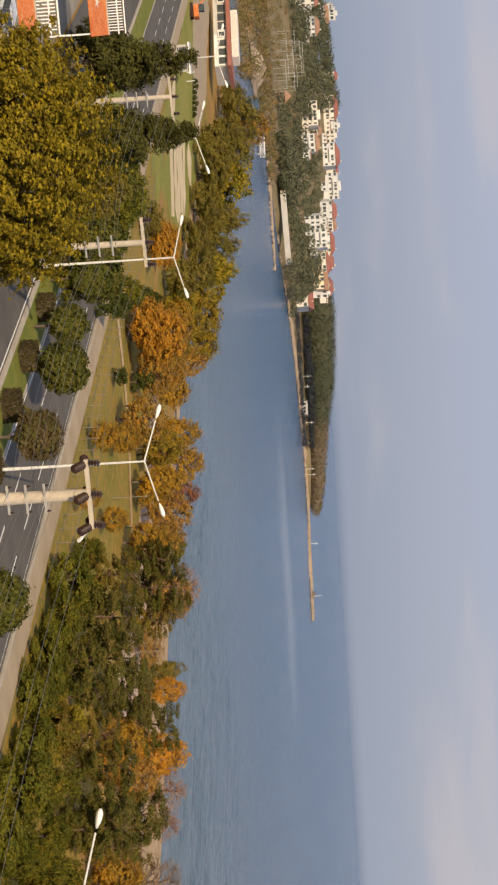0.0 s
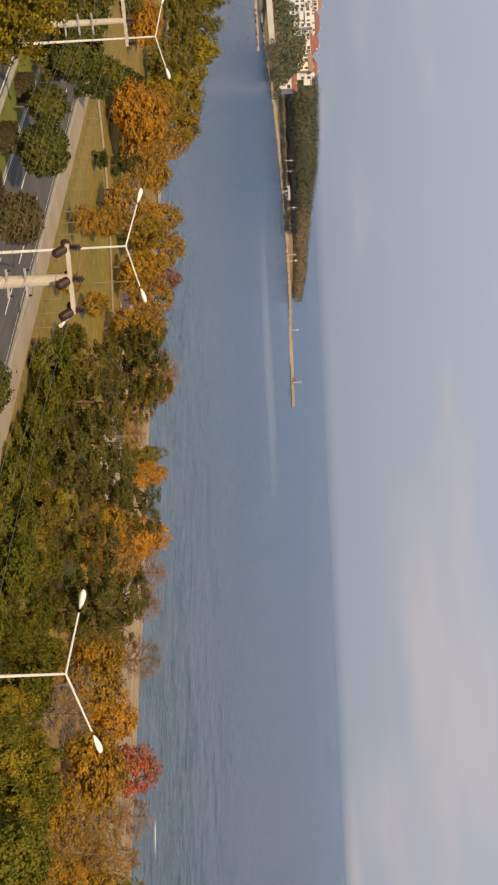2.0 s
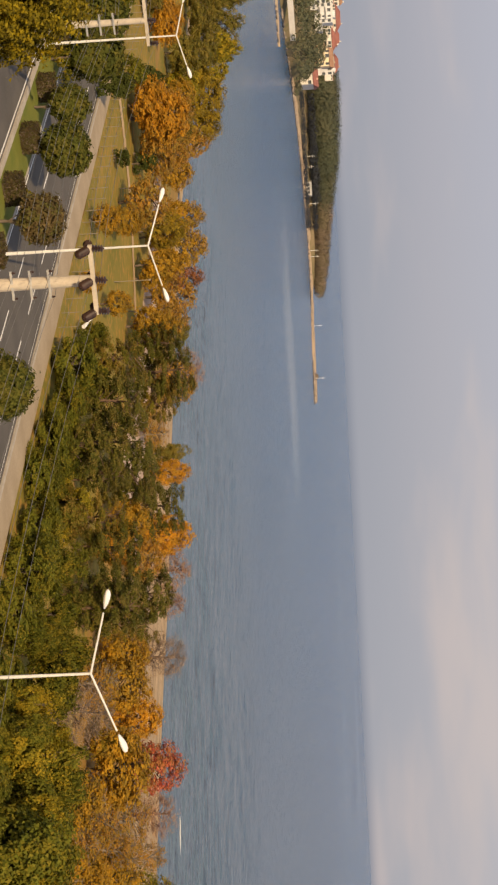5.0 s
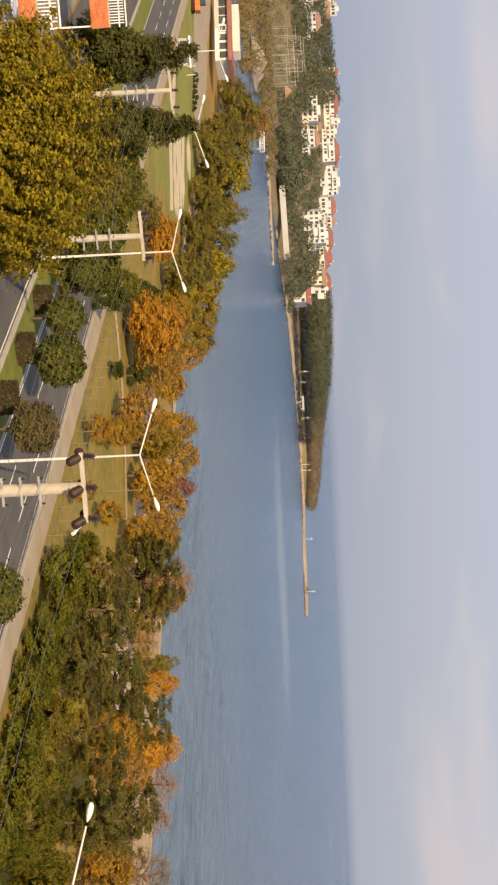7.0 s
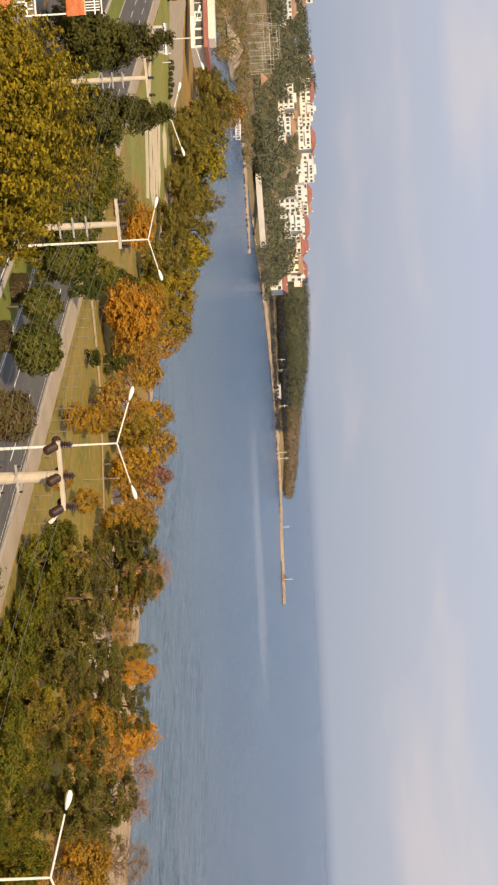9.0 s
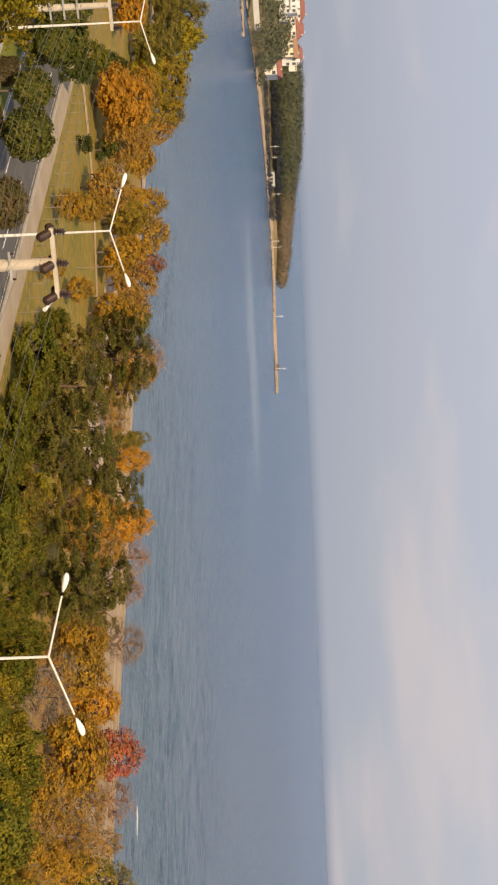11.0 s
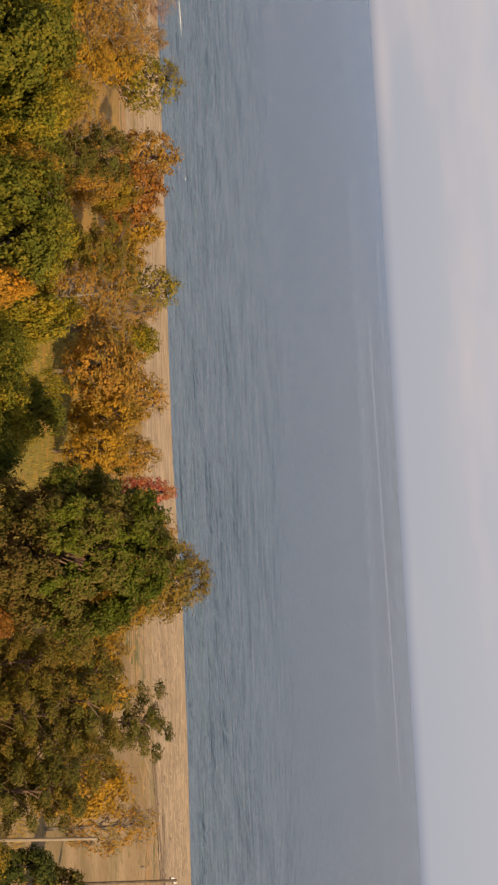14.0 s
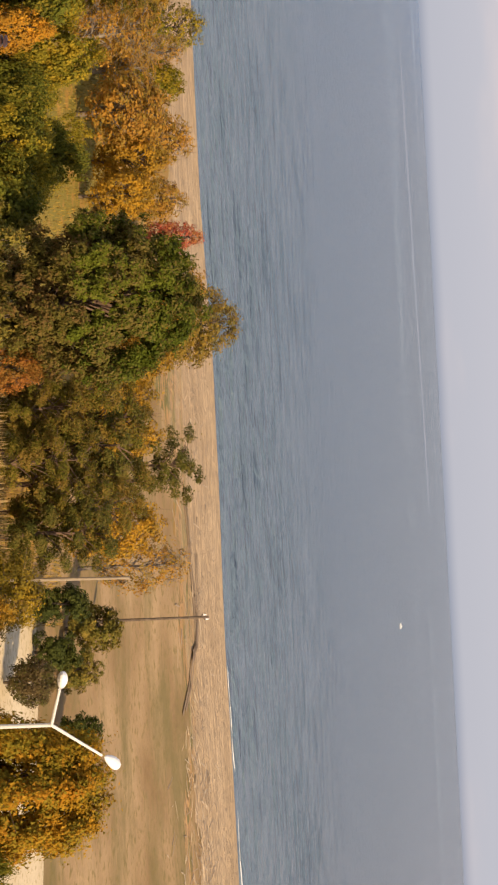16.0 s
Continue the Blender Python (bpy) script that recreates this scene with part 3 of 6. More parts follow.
def make_tree(kind, mat, bark, seed, leaves, size, h, w, thin=0.0, kite=False):
    """Meshes of a trunk with limbs and of a crown, for a tree of height h and width w standing at the origin."""
    rng = np.random.default_rng(seed)
    cloud = crown_cloud(rng, kind)
    base = {"conifer": 0.04, "airy": 0.10, "round": 0.24, "stone": 0.10, "stone_low": 0.10, "bush": 0.0, "pine": 0.06}.get(kind, 0.03)
    pts = np.c_[cloud[:, 0] * w, cloud[:, 1] * w, (base + (1 - base) * cloud[:, 2]) * h]
    rad = cloud[:, 3] * w * (1.0 if kind != "conifer" else 1.6)
    vs, fs = [], []
    top = Vector((rng.normal(0, 0.02) * w, rng.normal(0, 0.02) * w, h * (0.93 if kind in ("conifer", "pine") else 0.8)))
    bend = Vector((rng.normal(0, 0.03) * w, rng.normal(0, 0.03) * w, top.z * 0.5))
    r0 = 0.016 * h + 0.06
    stem = [Vector((0, 0, -0.3)), bend, top]
    tube(vs, fs, stem[0], stem[1], r0, r0 * 0.65, 7)
    tube(vs, fs, stem[1], stem[2], r0 * 0.65, r0 * 0.2, 6)
    pick = list(range(len(pts)))
    rng.shuffle(pick)
    for i in pick[: (46 if thin else 26)]:
        p = Vector(pts[i])
        f = min(0.92, max(0.18, (p.z - 0.28 * w * rng.uniform(0.5, 1.1)) / top.z))
        q = stem[0].lerp(stem[1], f * 2) if f < 0.5 else stem[1].lerp(stem[2], f * 2 - 1)
        mid = q.lerp(p, 0.55) + Vector((0, 0, 0.04 * w))
        tube(vs, fs, q, mid, r0 * 0.26, r0 * 0.16, 4)
        tube(vs, fs, mid, p, r0 * 0.16, r0 * 0.05, 3)
        if thin:
            for k in range(int(11 * thin)):
                e = p + Vector(rng.normal(0, 1, 3)) * rad[i] * 0.9 + Vector((0, 0, rad[i] * 0.5))
                s = mid.lerp(p, rng.uniform(0.2, 1))
                tube(vs, fs, s, e, 0.018, 0.007, 3)
    me = bpy.data.meshes.new(kind + "_trunk")
    me.from_pydata(vs, [], fs)
    me.materials.append(bark)
    me.polygons.foreach_set("use_smooth", [True] * len(me.polygons))
    wgt = rad ** 2
    who = rng.choice(len(pts), leaves, p=wgt / wgt.sum())
    v = rng.normal(size=(leaves, 3))
    v /= np.linalg.norm(v, axis=1)[:, None]
    r = rad[who] * rng.uniform(0.35, 1.1, leaves) ** 0.6
    flat = np.array([1, 1, 0.62 if kind == "pine" else 0.75 if kind in ("stone", "stone_low") else 0.9])
    pos = pts[who] + v * r[:, None] * flat
    # stray leaves between the clumps soften the outline
    loose = rng.random(leaves) < (0.16 if kind in ("pine", "stone", "stone_low", "lobed") else 0.3 if kind == "airy" else 0.1)
    pos = pos + np.where(loose[:, None], rng.normal(size=(leaves, 3)) * (0.014 if kind in ("stone", "stone_low") else 0.03) * np.array([w, w, h]), 0.0)
    pos[:, 2] = np.maximum(pos[:, 2], 0.05)
    out = pos - np.array([0, 0, h * 0.45])
    out /= np.linalg.norm(out, axis=1)[:, None] + 1e-6
    nrm = out * 0.75 + v * 0.45 + rng.normal(size=(leaves, 3)) * 0.4 + np.array([0, 0, 0.3])
    nrm /= np.linalg.norm(nrm, axis=1)[:, None]
    ups = rng.normal(size=(leaves, 3))
    ln = size * rng.uniform(0.7, 1.35, leaves)
    wd = ln * (0.5 if kind in ("pine", "conifer", "stone", "stone_low") else 0.8)
    return me, leaf_mesh(kind + "_crown", pos, nrm, ups, ln, wd, mat, kite)


STOCK = {}
RECIPES = {
    # crown form, leaf, bark, leaves, leaf length, height, width, thinness
    "plane": ("sprays", "plane", BARK, 105000, 0.15, 12, 10.5, 0.6),
    "maple": ("airy", "maple", BARK, 64000, 0.16, 9, 8, 0.5),
    "green": ("lobed", "green", BARK, 11500, 0.185, 4.2, 6, 0),
    "deep_green": ("lobed", "deep_green", BARK, 11500, 0.185, 4.2, 6, 0),
    "lime": ("lobed", "lime", BARK, 11000, 0.19, 4.8, 6, 0),
    "olive_green": ("lobed", "pine_olive", BARK, 13000, 0.20, 4.2, 6, 0),
    "golden": ("airy", "golden", BARK, 9000, 0.26, 8, 7, 0.2),
    "lime_loose": ("airy", "lime", BARK, 4200, 0.20, 7.5, 5, 0.8),
    "point": ("airy", "point", BARK, 15000, 0.16, 8.6, 6.0, 0.8),
    "olive": ("lobed", "olive", BARK, 17000, 0.21, 9, 8, 0),
    "gold": ("airy", "gold", BARK, 7200, 0.23, 7.5, 5, 0.4),
    "orange": ("airy", "orange", BARK, 8500, 0.23, 7.5, 5.5, 0.4),
    "rust": ("airy", "rust", BARK, 5600, 0.22, 7.5, 5, 0.5),
    "brown": ("airy", "brown", BARK, 7800, 0.21, 7.5, 5, 0.4),
    "dark": ("airy", "dark", BARK, 5500, 0.19, 7.5, 4, 0.6),
    "red": ("airy", "red", BARK, 7000, 0.20, 7.5, 4.5, 0.6),
    "thin": ("airy", "rust", GREY_BARK, 3000, 0.17, 7.5, 4.5, 1.0),
    "bare_pink": ("airy", "twig_pink", TWIG_PINK, 3600, 0.11, 8, 5, 1.6),
    "bare_grey": ("airy", "twig", TWIG_GREY, 4500, 0.10, 7, 5, 1.6),
    "pine": ("pine", "pine", PINE_BARK, 15000, 0.22, 9, 6, 0),
    "pine_olive": ("pine", "pine_olive", PINE_BARK, 14000, 0.22, 9, 6, 0.3),
    "stone": ("stone", "stone", PINE_BARK, 56000, 0.16, 10, 8, 0),
    "conifer": ("conifer", "conifer", BARK, 26000, 0.26, 10, 5, 0),
    "round_dry": ("round", "street_dry", BARK, 7500, 0.22, 4, 4, 0.4),
    "round": ("round", "street", BARK, 9500, 0.24, 4, 4, 0),
    "shrub": ("lobed", "shrub", BARK, 7000, 0.20, 4.5, 4, 0),
    "brown_shrub": ("airy", "street_dry", BARK, 6500, 0.19, 4, 4, 0.6),
    "bush": ("lobed", "olive", BARK, 6500, 0.19, 4, 4, 0.2),
}
SAY = {
    "maple": "broad autumn tree with gold and green leaves",
    "plane": "large plane tree with dense golden-green leaves", "green": "bushy broadleaf tree with dense green leaves",
    "deep_green": "bushy broadleaf tree with deep green leaves",
    "olive_green": "bushy tree with dull green leaves", "golden": "spreading tree with golden-green leaves",
    "lime_loose": "loose thin tree with yellow-green leaves", "point": "tall pointed tree with thinning olive-gold leaves",
    "lime": "leafy tree turning from green to yellow", "olive": "spreading shore tree with dull olive leaves",
    "gold": "autumn tree with thinning yellow leaves", "orange": "autumn tree with bright orange leaves",
    "rust": "autumn tree with sparse rust-brown leaves", "brown": "round autumn tree with brown leaves",
    "dark": "small tree with dark reddish-brown leaves", "red": "small autumn tree with red leaves",
    "thin": "nearly bare tree with a few tan leaves", "bare_pink": "bare leafless tree with fine pinkish twigs",
    "bare_grey": "bare leafless tree with fine grey twigs", "pine": "pine tree with clumped green needles",
    "pine_olive": "ragged pine tree with dull olive needles", "stone": "broad rounded pine with bright green tips",
    "conifer": "tall dark pointed conifer", "round_dry": "clipped round street tree with brown leaves", "round": "clipped round street tree with dark green leaves",
    "shrub": "dense dark green evergreen shrub", "bush": "loose olive-green bush", "brown_shrub": "ragged brown-green shrub",
}
COUNT = {}


def tree(kind, x, y, h, w, z=None, variants=3, label="", group=""):
    i = COUNT[kind] = COUNT.get(kind, -1) + 1
    form, leaf, bark, leaves, size, h0, w0, thin = RECIPES[kind]
    # trees that stay near get more and finer leaves
    far = math.hypot(x, y)
    many, fine = (1.2, 0.82) if far < 92 else (0.9, 0.94) if far < 118 else (0.6, 1.14) if far < 190 else (0.5, 1.28)
    if kind in ("plane", "maple", "stone", "point", "bare_pink", "bare_grey", "thin"):
        many, fine = 1.0, 1.0
    key = (kind, i % variants, many)
    if key not in STOCK:
        STOCK[key] = make_tree(form, LEAF[leaf], bark, sum(map(ord, kind)) * 7 + i, int(leaves * many), size * fine, h0, w0, thin)
    trunk_me, crown_me = STOCK[key]
    short = {"round": "street_tree", "round_dry": "street_tree", "shrub": "shrub", "brown_shrub": "shrub", "bush": "bush", "conifer": "conifer", "pine": "pine_tree", "pine_olive": "pine_tree", "stone": "pine_tree"}.get(kind, "tree")
    top = tagged(new(short), label or SAY[kind] + (" by the road" if x < 62 else " in the seaside park"), short.replace("_", " "), group)
    top.matrix_world = pose(x, y, land(x, y) if z is None else z, 0, 0, (i * 137) % 360) @ Matrix.Diagonal((w / w0, w / w0, h / h0, 1))
    for nm, me in (("trunk", trunk_me), ("crown", crown_me)):
        ob = new(nm, me)
        ob.parent = top
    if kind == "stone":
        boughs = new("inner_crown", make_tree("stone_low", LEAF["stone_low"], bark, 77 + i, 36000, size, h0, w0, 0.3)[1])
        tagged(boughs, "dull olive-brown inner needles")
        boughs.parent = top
    return top


tree("plane", 21.6, 74.6, 12.2, 13.2)
tree("conifer", 34.2, 142.6, 11.0, 6.4)
tree("conifer", 40.6, 142.9, 10.5, 5.7)
tree("olive", 37.8, 119.6, 7.0, 5.5)
tree("olive", 102.5, 386.6, 7.1, 12.3)
tree("olive", 103.1, 371.0, 11.3, 14.4)
tree("rust", 117.8, 413.5, 11.8, 10.3)
tree("olive", 99.7, 335.5, 9.9, 10.7)
tree("olive", 95.2, 331.6, 7.6, 10.6)
tree("bush", 92.4, 316.8, 4.8, 9.0)
tree("deep_green", 50.2, 162.4, 2.9, 7.5)
tree("deep_green", 46.1, 142.7, 4.1, 4.1)
tree("olive", 60.7, 180.1, 3.0, 5.5)
tree("deep_green", 44.8, 119.9, 5.2, 4.2)
tree("shrub", 54.9, 139.6, 3.5, 2.8)
tree("orange", 68.4, 193.3, 3.6, 6.2)
tree("orange", 65.0, 183.0, 3.9, 5.4)
tree("lime", 97.8, 304.7, 10.5, 14.2)
tree("olive", 97.6, 320.5, 7.3, 10.3)
tree("olive", 100.0, 293.4, 10.3, 6.3)
tree("olive", 101.2, 282.4, 8.7, 9.2)
tree("lime", 101.8, 271.5, 8.5, 6.8)
tree("lime", 98.0, 251.6, 7.0, 7.4)
tree("olive", 92.0, 248.5, 5.7, 9.9)
tree("golden", 93.7, 231.8, 7.3, 8.5)
tree("golden", 93.6, 221.0, 6.9, 5.7)
tree("olive", 95.0, 284.6, 5.4, 10.2)
tree("olive", 89.6, 254.7, 4.7, 8.3)
tree("lime", 83.1, 209.1, 4.7, 6.1)
tree("orange", 64.9, 159.3, 4.4, 6.7)
tree("orange", 66.0, 167.5, 3.3, 3.7)
tree("rust", 70.4, 160.2, 4.7, 6.0)
tree("rust", 85.7, 197.2, 6.4, 4.4)
tree("gold", 82.6, 182.1, 4.8, 4.8)
tree("rust", 76.8, 173.8, 4.8, 3.9)
tree("gold", 82.8, 171.0, 6.5, 3.9)
tree("gold", 83.4, 165.1, 6.7, 5.0)
tree("golden", 77.5, 156.9, 5.4, 4.2)
tree("dark", 86.6, 163.5, 6.5, 3.2)
tree("rust", 84.9, 156.4, 5.9, 4.9)
tree("gold", 78.3, 150.9, 5.9, 3.5)
tree("rust", 84.0, 150.1, 5.5, 3.5)
tree("shrub", 63.8, 144.6, 1.7, 2.2)
tree("gold", 60.9, 126.1, 2.8, 2.9)
tree("gold", 60.7, 115.0, 2.6, 2.0)
tree("deep_green", 63.9, 112.0, 2.8, 3.5)
tree("deep_green", 64.8, 106.7, 3.6, 4.9)
tree("deep_green", 61.9, 105.0, 2.0, 2.9)
tree("deep_green", 64.8, 97.5, 3.6, 5.0)
tree("deep_green", 61.9, 97.7, 1.8, 3.6)
tree("olive_green", 64.8, 90.6, 3.1, 4.6)
tree("deep_green", 61.8, 89.6, 2.2, 3.0)
tree("deep_green", 65.8, 86.4, 3.9, 4.1)
tree("deep_green", 61.9, 83.6, 2.5, 3.2)
tree("deep_green", 64.8, 80.1, 3.8, 3.3)
tree("deep_green", 61.8, 79.1, 2.7, 2.7)
tree("deep_green", 65.8, 77.7, 4.7, 3.8)
tree("deep_green", 61.8, 74.4, 3.4, 2.7)
tree("lime", 63.9, 71.3, 4.0, 3.2)
tree("green", 64.8, 66.8, 5.5, 4.4)
tree("green", 61.9, 66.4, 4.3, 3.4)
tree("lime", 63.9, 62.2, 5.1, 4.1)
tree("lime", 65.8, 61.9, 5.6, 4.5)
tree("lime", 63.9, 58.1, 5.3, 4.2)
tree("golden", 69.8, 61.3, 6.0, 2.9)
tree("gold", 71.8, 64.5, 5.0, 2.3)
tree("lime", 63.9, 54.4, 5.9, 4.7)
tree("pine", 79.8, 137.9, 5.2, 4.9)
tree("pine", 81.8, 136.1, 6.4, 7.0)
tree("pine_olive", 83.8, 134.0, 5.1, 4.3)
tree("olive", 91.8, 160.9, 4.6, 5.1)
tree("rust", 95.8, 157.5, 5.5, 5.7)
tree("pine", 77.8, 114.2, 5.4, 5.7)
tree("pine", 85.9, 120.2, 6.2, 5.5)
tree("pine", 81.8, 117.2, 4.5, 3.4)
tree("pine", 77.8, 98.3, 7.3, 5.6)
tree("pine_olive", 79.8, 97.2, 5.9, 3.5)
tree("bare_pink", 103.8, 172.5, 5.6, 6.2)
tree("thin", 91.8, 141.6, 3.3, 4.6)
tree("olive", 99.8, 149.4, 5.0, 3.1)
tree("orange", 98.8, 144.3, 5.2, 3.0)
tree("orange", 94.8, 128.2, 6.2, 4.3)
tree("gold", 81.8, 112.8, 4.3, 4.0)
tree("rust", 89.8, 117.9, 4.5, 4.3)
tree("orange", 79.8, 106.4, 3.4, 2.8)
tree("bare_pink", 107.8, 139.4, 5.1, 5.1)
tree("bare_pink", 107.8, 134.3, 4.7, 4.1)
tree("bare_grey", 110.8, 129.5, 4.8, 5.5)
tree("gold", 85.8, 100.8, 4.7, 4.1)
tree("gold", 85.8, 97.1, 5.2, 4.3)
tree("orange", 93.8, 102.2, 5.1, 4.0)
tree("bare_grey", 73.8, 81.2, 4.9, 5.3)
tree("gold", 89.8, 92.3, 5.2, 6.7)
tree("gold", 87.8, 92.7, 4.2, 3.2)
tree("red", 103.8, 106.9, 5.9, 4.8)
tree("bare_pink", 111.8, 109.0, 4.6, 5.3)
tree("thin", 95.8, 92.9, 4.6, 6.1)
tree("thin", 104.9, 97.6, 4.8, 3.3)
tree("gold", 91.8, 83.7, 4.8, 3.9)
tree("gold", 79.8, 73.3, 4.7, 4.0)
tree("lime_loose", 100.8, 89.6, 6.5, 5.4)
tree("thin", 89.8, 84.3, 4.7, 3.5)
tree("pine", 75.8, 62.3, 6.7, 4.0)
tree("rust", 98.8, 80.6, 6.8, 4.5)
tree("brown", 93.8, 73.4, 6.5, 5.0)
tree("gold", 62.9, 51.2, 5.9, 2.7)
tree("rust", 83.8, 66.5, 5.2, 2.8)
tree("pine_olive", 82.0, 60.3, 5.9, 4.2)
tree("thin", 81.0, 56.3, 5.6, 4.1)
tree("gold", 90.0, 65.4, 5.8, 4.1)
tree("gold", 101.0, 75.6, 5.4, 2.9)
tree("lime_loose", 104.0, 72.3, 6.4, 4.3)
tree("thin", 98.0, 66.3, 5.8, 2.9)
tree("lime", 99.0, 64.2, 5.3, 4.2)
tree("thin", 92.0, 61.1, 4.6, 4.6)
tree("thin", 94.0, 59.7, 4.7, 3.3)
tree("rust", 97.0, 58.8, 6.3, 4.3)
tree("gold", 91.0, 54.0, 5.7, 3.5)
tree("rust", 97.0, 54.3, 5.9, 3.7)
tree("gold", 90.0, 51.0, 5.4, 3.4)
tree("red", 107.0, 56.8, 5.6, 2.7)
tree("green", 66.0, 53.5, 4.9, 3.9)
tree("lime", 63.0, 52.6, 4.1, 3.3)
tree("lime", 69.0, 51.5, 5.6, 4.5)
tree("green", 64.0, 49.2, 4.6, 3.7)
tree("orange", 62.4, 44.0, 5.0, 2.4)
tree("lime", 68.0, 46.3, 6.0, 4.8)
tree("green", 64.0, 42.1, 4.5, 3.8)
tree("lime", 66.0, 47.7, 4.6, 3.7)
tree("lime", 65.0, 40.9, 4.6, 4.0)
tree("green", 69.0, 41.4, 5.2, 4.2)
tree("lime", 62.5, 36.5, 5.2, 4.2)
tree("lime", 68.0, 38.9, 3.6, 3.4)
tree("lime", 62.5, 38.3, 4.9, 3.9)
tree("green", 62.5, 34.9, 4.7, 3.9)
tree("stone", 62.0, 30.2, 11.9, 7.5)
tree("point", 103.0, 48.0, 8.7, 6.2)
tree("rust", 101.0, 50.2, 6.8, 4.0)
tree("gold", 90.0, 39.8, 6.3, 3.4)
tree("orange", 90.0, 43.2, 7.4, 4.0)
tree("brown", 63.0, 27.9, 5.2, 2.3)
tree("pine_olive", 70.0, 30.2, 6.7, 4.0)
tree("pine_olive", 74.0, 29.9, 7.3, 4.4)
tree("pine", 74.0, 28.5, 7.1, 4.3)
tree("pine_olive", 76.0, 27.5, 7.1, 4.3)
tree("pine_olive", 69.0, 28.5, 5.5, 3.3)
tree("pine_olive", 69.0, 26.1, 5.9, 3.5)
tree("pine_olive", 73.0, 25.1, 6.7, 4.0)
tree("pine", 72.0, 23.5, 6.3, 3.8)
tree("gold", 86.0, 33.7, 6.3, 3.4)
tree("gold", 86.0, 35.7, 6.1, 3.3)
tree("pine", 90.0, 33.3, 7.6, 4.6)
tree("gold", 84.0, 27.7, 6.9, 3.8)
tree("thin", 93.0, 28.3, 7.1, 3.3)
tree("maple", 61.0, 10.3, 8.9, 5.9)
tree("golden", 65.9, 19.1, 4.6, 3.9)
tree("gold", 62.9, 17.4, 4.4, 2.2)
tree("green", 60.0, 7.4, 5.4, 2.0)
tree("lime", 72.0, 44.1, 4.7, 3.4)
tree("lime_loose", 72.0, 41.7, 3.6, 2.0)
tree("lime", 66.0, 42.5, 4.4, 2.6)
tree("bush", 59.2, 31.9, 5.0, 3.7)
tree("bush", 61.0, 29.2, 5.0, 3.7)


# ---- trees that fill the belts behind the ones above ----
EYE_Z = EYE


def belt(rng, n, h0, h1, near, far, tops, kinds, low, high, wide, opened=()):
    """Trees strewn over a belt of the park; their tops stay under a skyline given by heading."""
    for i in range(n):
        h = h0 + (h1 - h0) * (i + rng.random()) / n
        d = rng.uniform(near(h), far(h))
        x, y = d * math.sin(radians(h)), d * math.cos(radians(h))
        el = float(np.interp(h, [a for a, _ in tops], [b for _, b in tops])) - rng.uniform(0.15, 1.3)
        t = EYE_Z + d * math.tan(radians(el)) - land(x, y)
        if t < low:
            continue
        t = min(t, high)
        kind, w = kinds[int(rng.integers(len(kinds)))], t * rng.uniform(*wide)
        if opened and h < opened[0]:
            kind = opened[1].get(kind, kind)
        if kind:
            tree(kind, x, y, t, w)


def to_shore(h):
    """How far the waterline is along a heading."""
    d = 60.0
    while shore_gap(d * math.sin(radians(h)), d * math.cos(radians(h))) > 0:
        d += 2.0
    return d


SKYLINE = [(15, -2.3), (18, -2.35), (19, -2.6), (20, -2.9), (22, -3.6), (25, -4.4), (28, -4.9), (31, -5.0), (34, -5.6), (37, -5.8), (40, -6.3), (44, -6.5), (47, -7.0), (50, -6.8), (53, -7.3), (56, -7.0), (59, -7.7), (62, -7.9), (66, -8.6), (72, -9.4)]
GREENLINE = [(29, -7.6), (33, -8.2), (36, -8.9), (40, -9.3), (45, -8.9), (48, -9.1), (52, -9.6), (55.5, -10.6), (57.1, -12.0), (58.5, -11.2), (60.3, -12.7), (64, -12.6)]
rng_b = np.random.default_rng(5)
belt(rng_b, 12, 16.0, 21, lambda h: 290, lambda h: 325, [(a, b - 0.3) for a, b in SKYLINE], ("olive", "olive", "lime", "olive"), 3.0, 12.0, (0.85, 1.1))
belt(rng_b, 10, 20.5, 25.5, lambda h: 195, lambda h: 230, [(a, b - 0.4) for a, b in SKYLINE], ("olive", "gold", "rust", "olive", "golden"), 3.0, 10.0, (0.85, 1.1))
belt(rng_b, 8, 25, 30.5, lambda h: 160, lambda h: 180, [(a, b - 0.6) for a, b in SKYLINE], ("gold", "rust", "gold", "rust", "brown"), 3.0, 9.0, (0.8, 1.05))
belt(rng_b, 9, 30, 39.5, lambda h: 0.5 * to_shore(h), lambda h: 0.62 * to_shore(h), [(a, b - 1.0) for a, b in SKYLINE], ("pine", "pine_olive", "rust", "pine"), 2.6, 8.0, (0.7, 0.9))
belt(rng_b, 7, 39, 60, lambda h: 0.58 * to_shore(h), lambda h: 0.70 * to_shore(h), [(a, b - 0.6) for a, b in SKYLINE], ("rust", "gold", "thin", "golden", "rust"), 2.6, 7.0, (0.7, 0.95))
belt(rng_b, 6, 40, 56, lambda h: 0.52 * to_shore(h), lambda h: 0.62 * to_shore(h), [(a, b - 1.1) for a, b in SKYLINE], ("thin", "gold", "thin", "rust", "thin"), 2.2, 5.5, (0.8, 1.1))
belt(rng_b, 12, 29.5, 45, lambda h: 63 / math.sin(radians(h)), lambda h: 63 / math.sin(radians(h)) + 10, GREENLINE, ("deep_green", "deep_green", "olive_green", "lime", "deep_green"), 2.2, 6.5, (0.95, 1.3))
belt(rng_b, 12, 45, 62, lambda h: 62 / math.sin(radians(h)), lambda h: 62 / math.sin(radians(h)) + 9, GREENLINE, ("green", "lime", "green", "green", "green"), 2.2, 6.5, (0.95, 1.3))

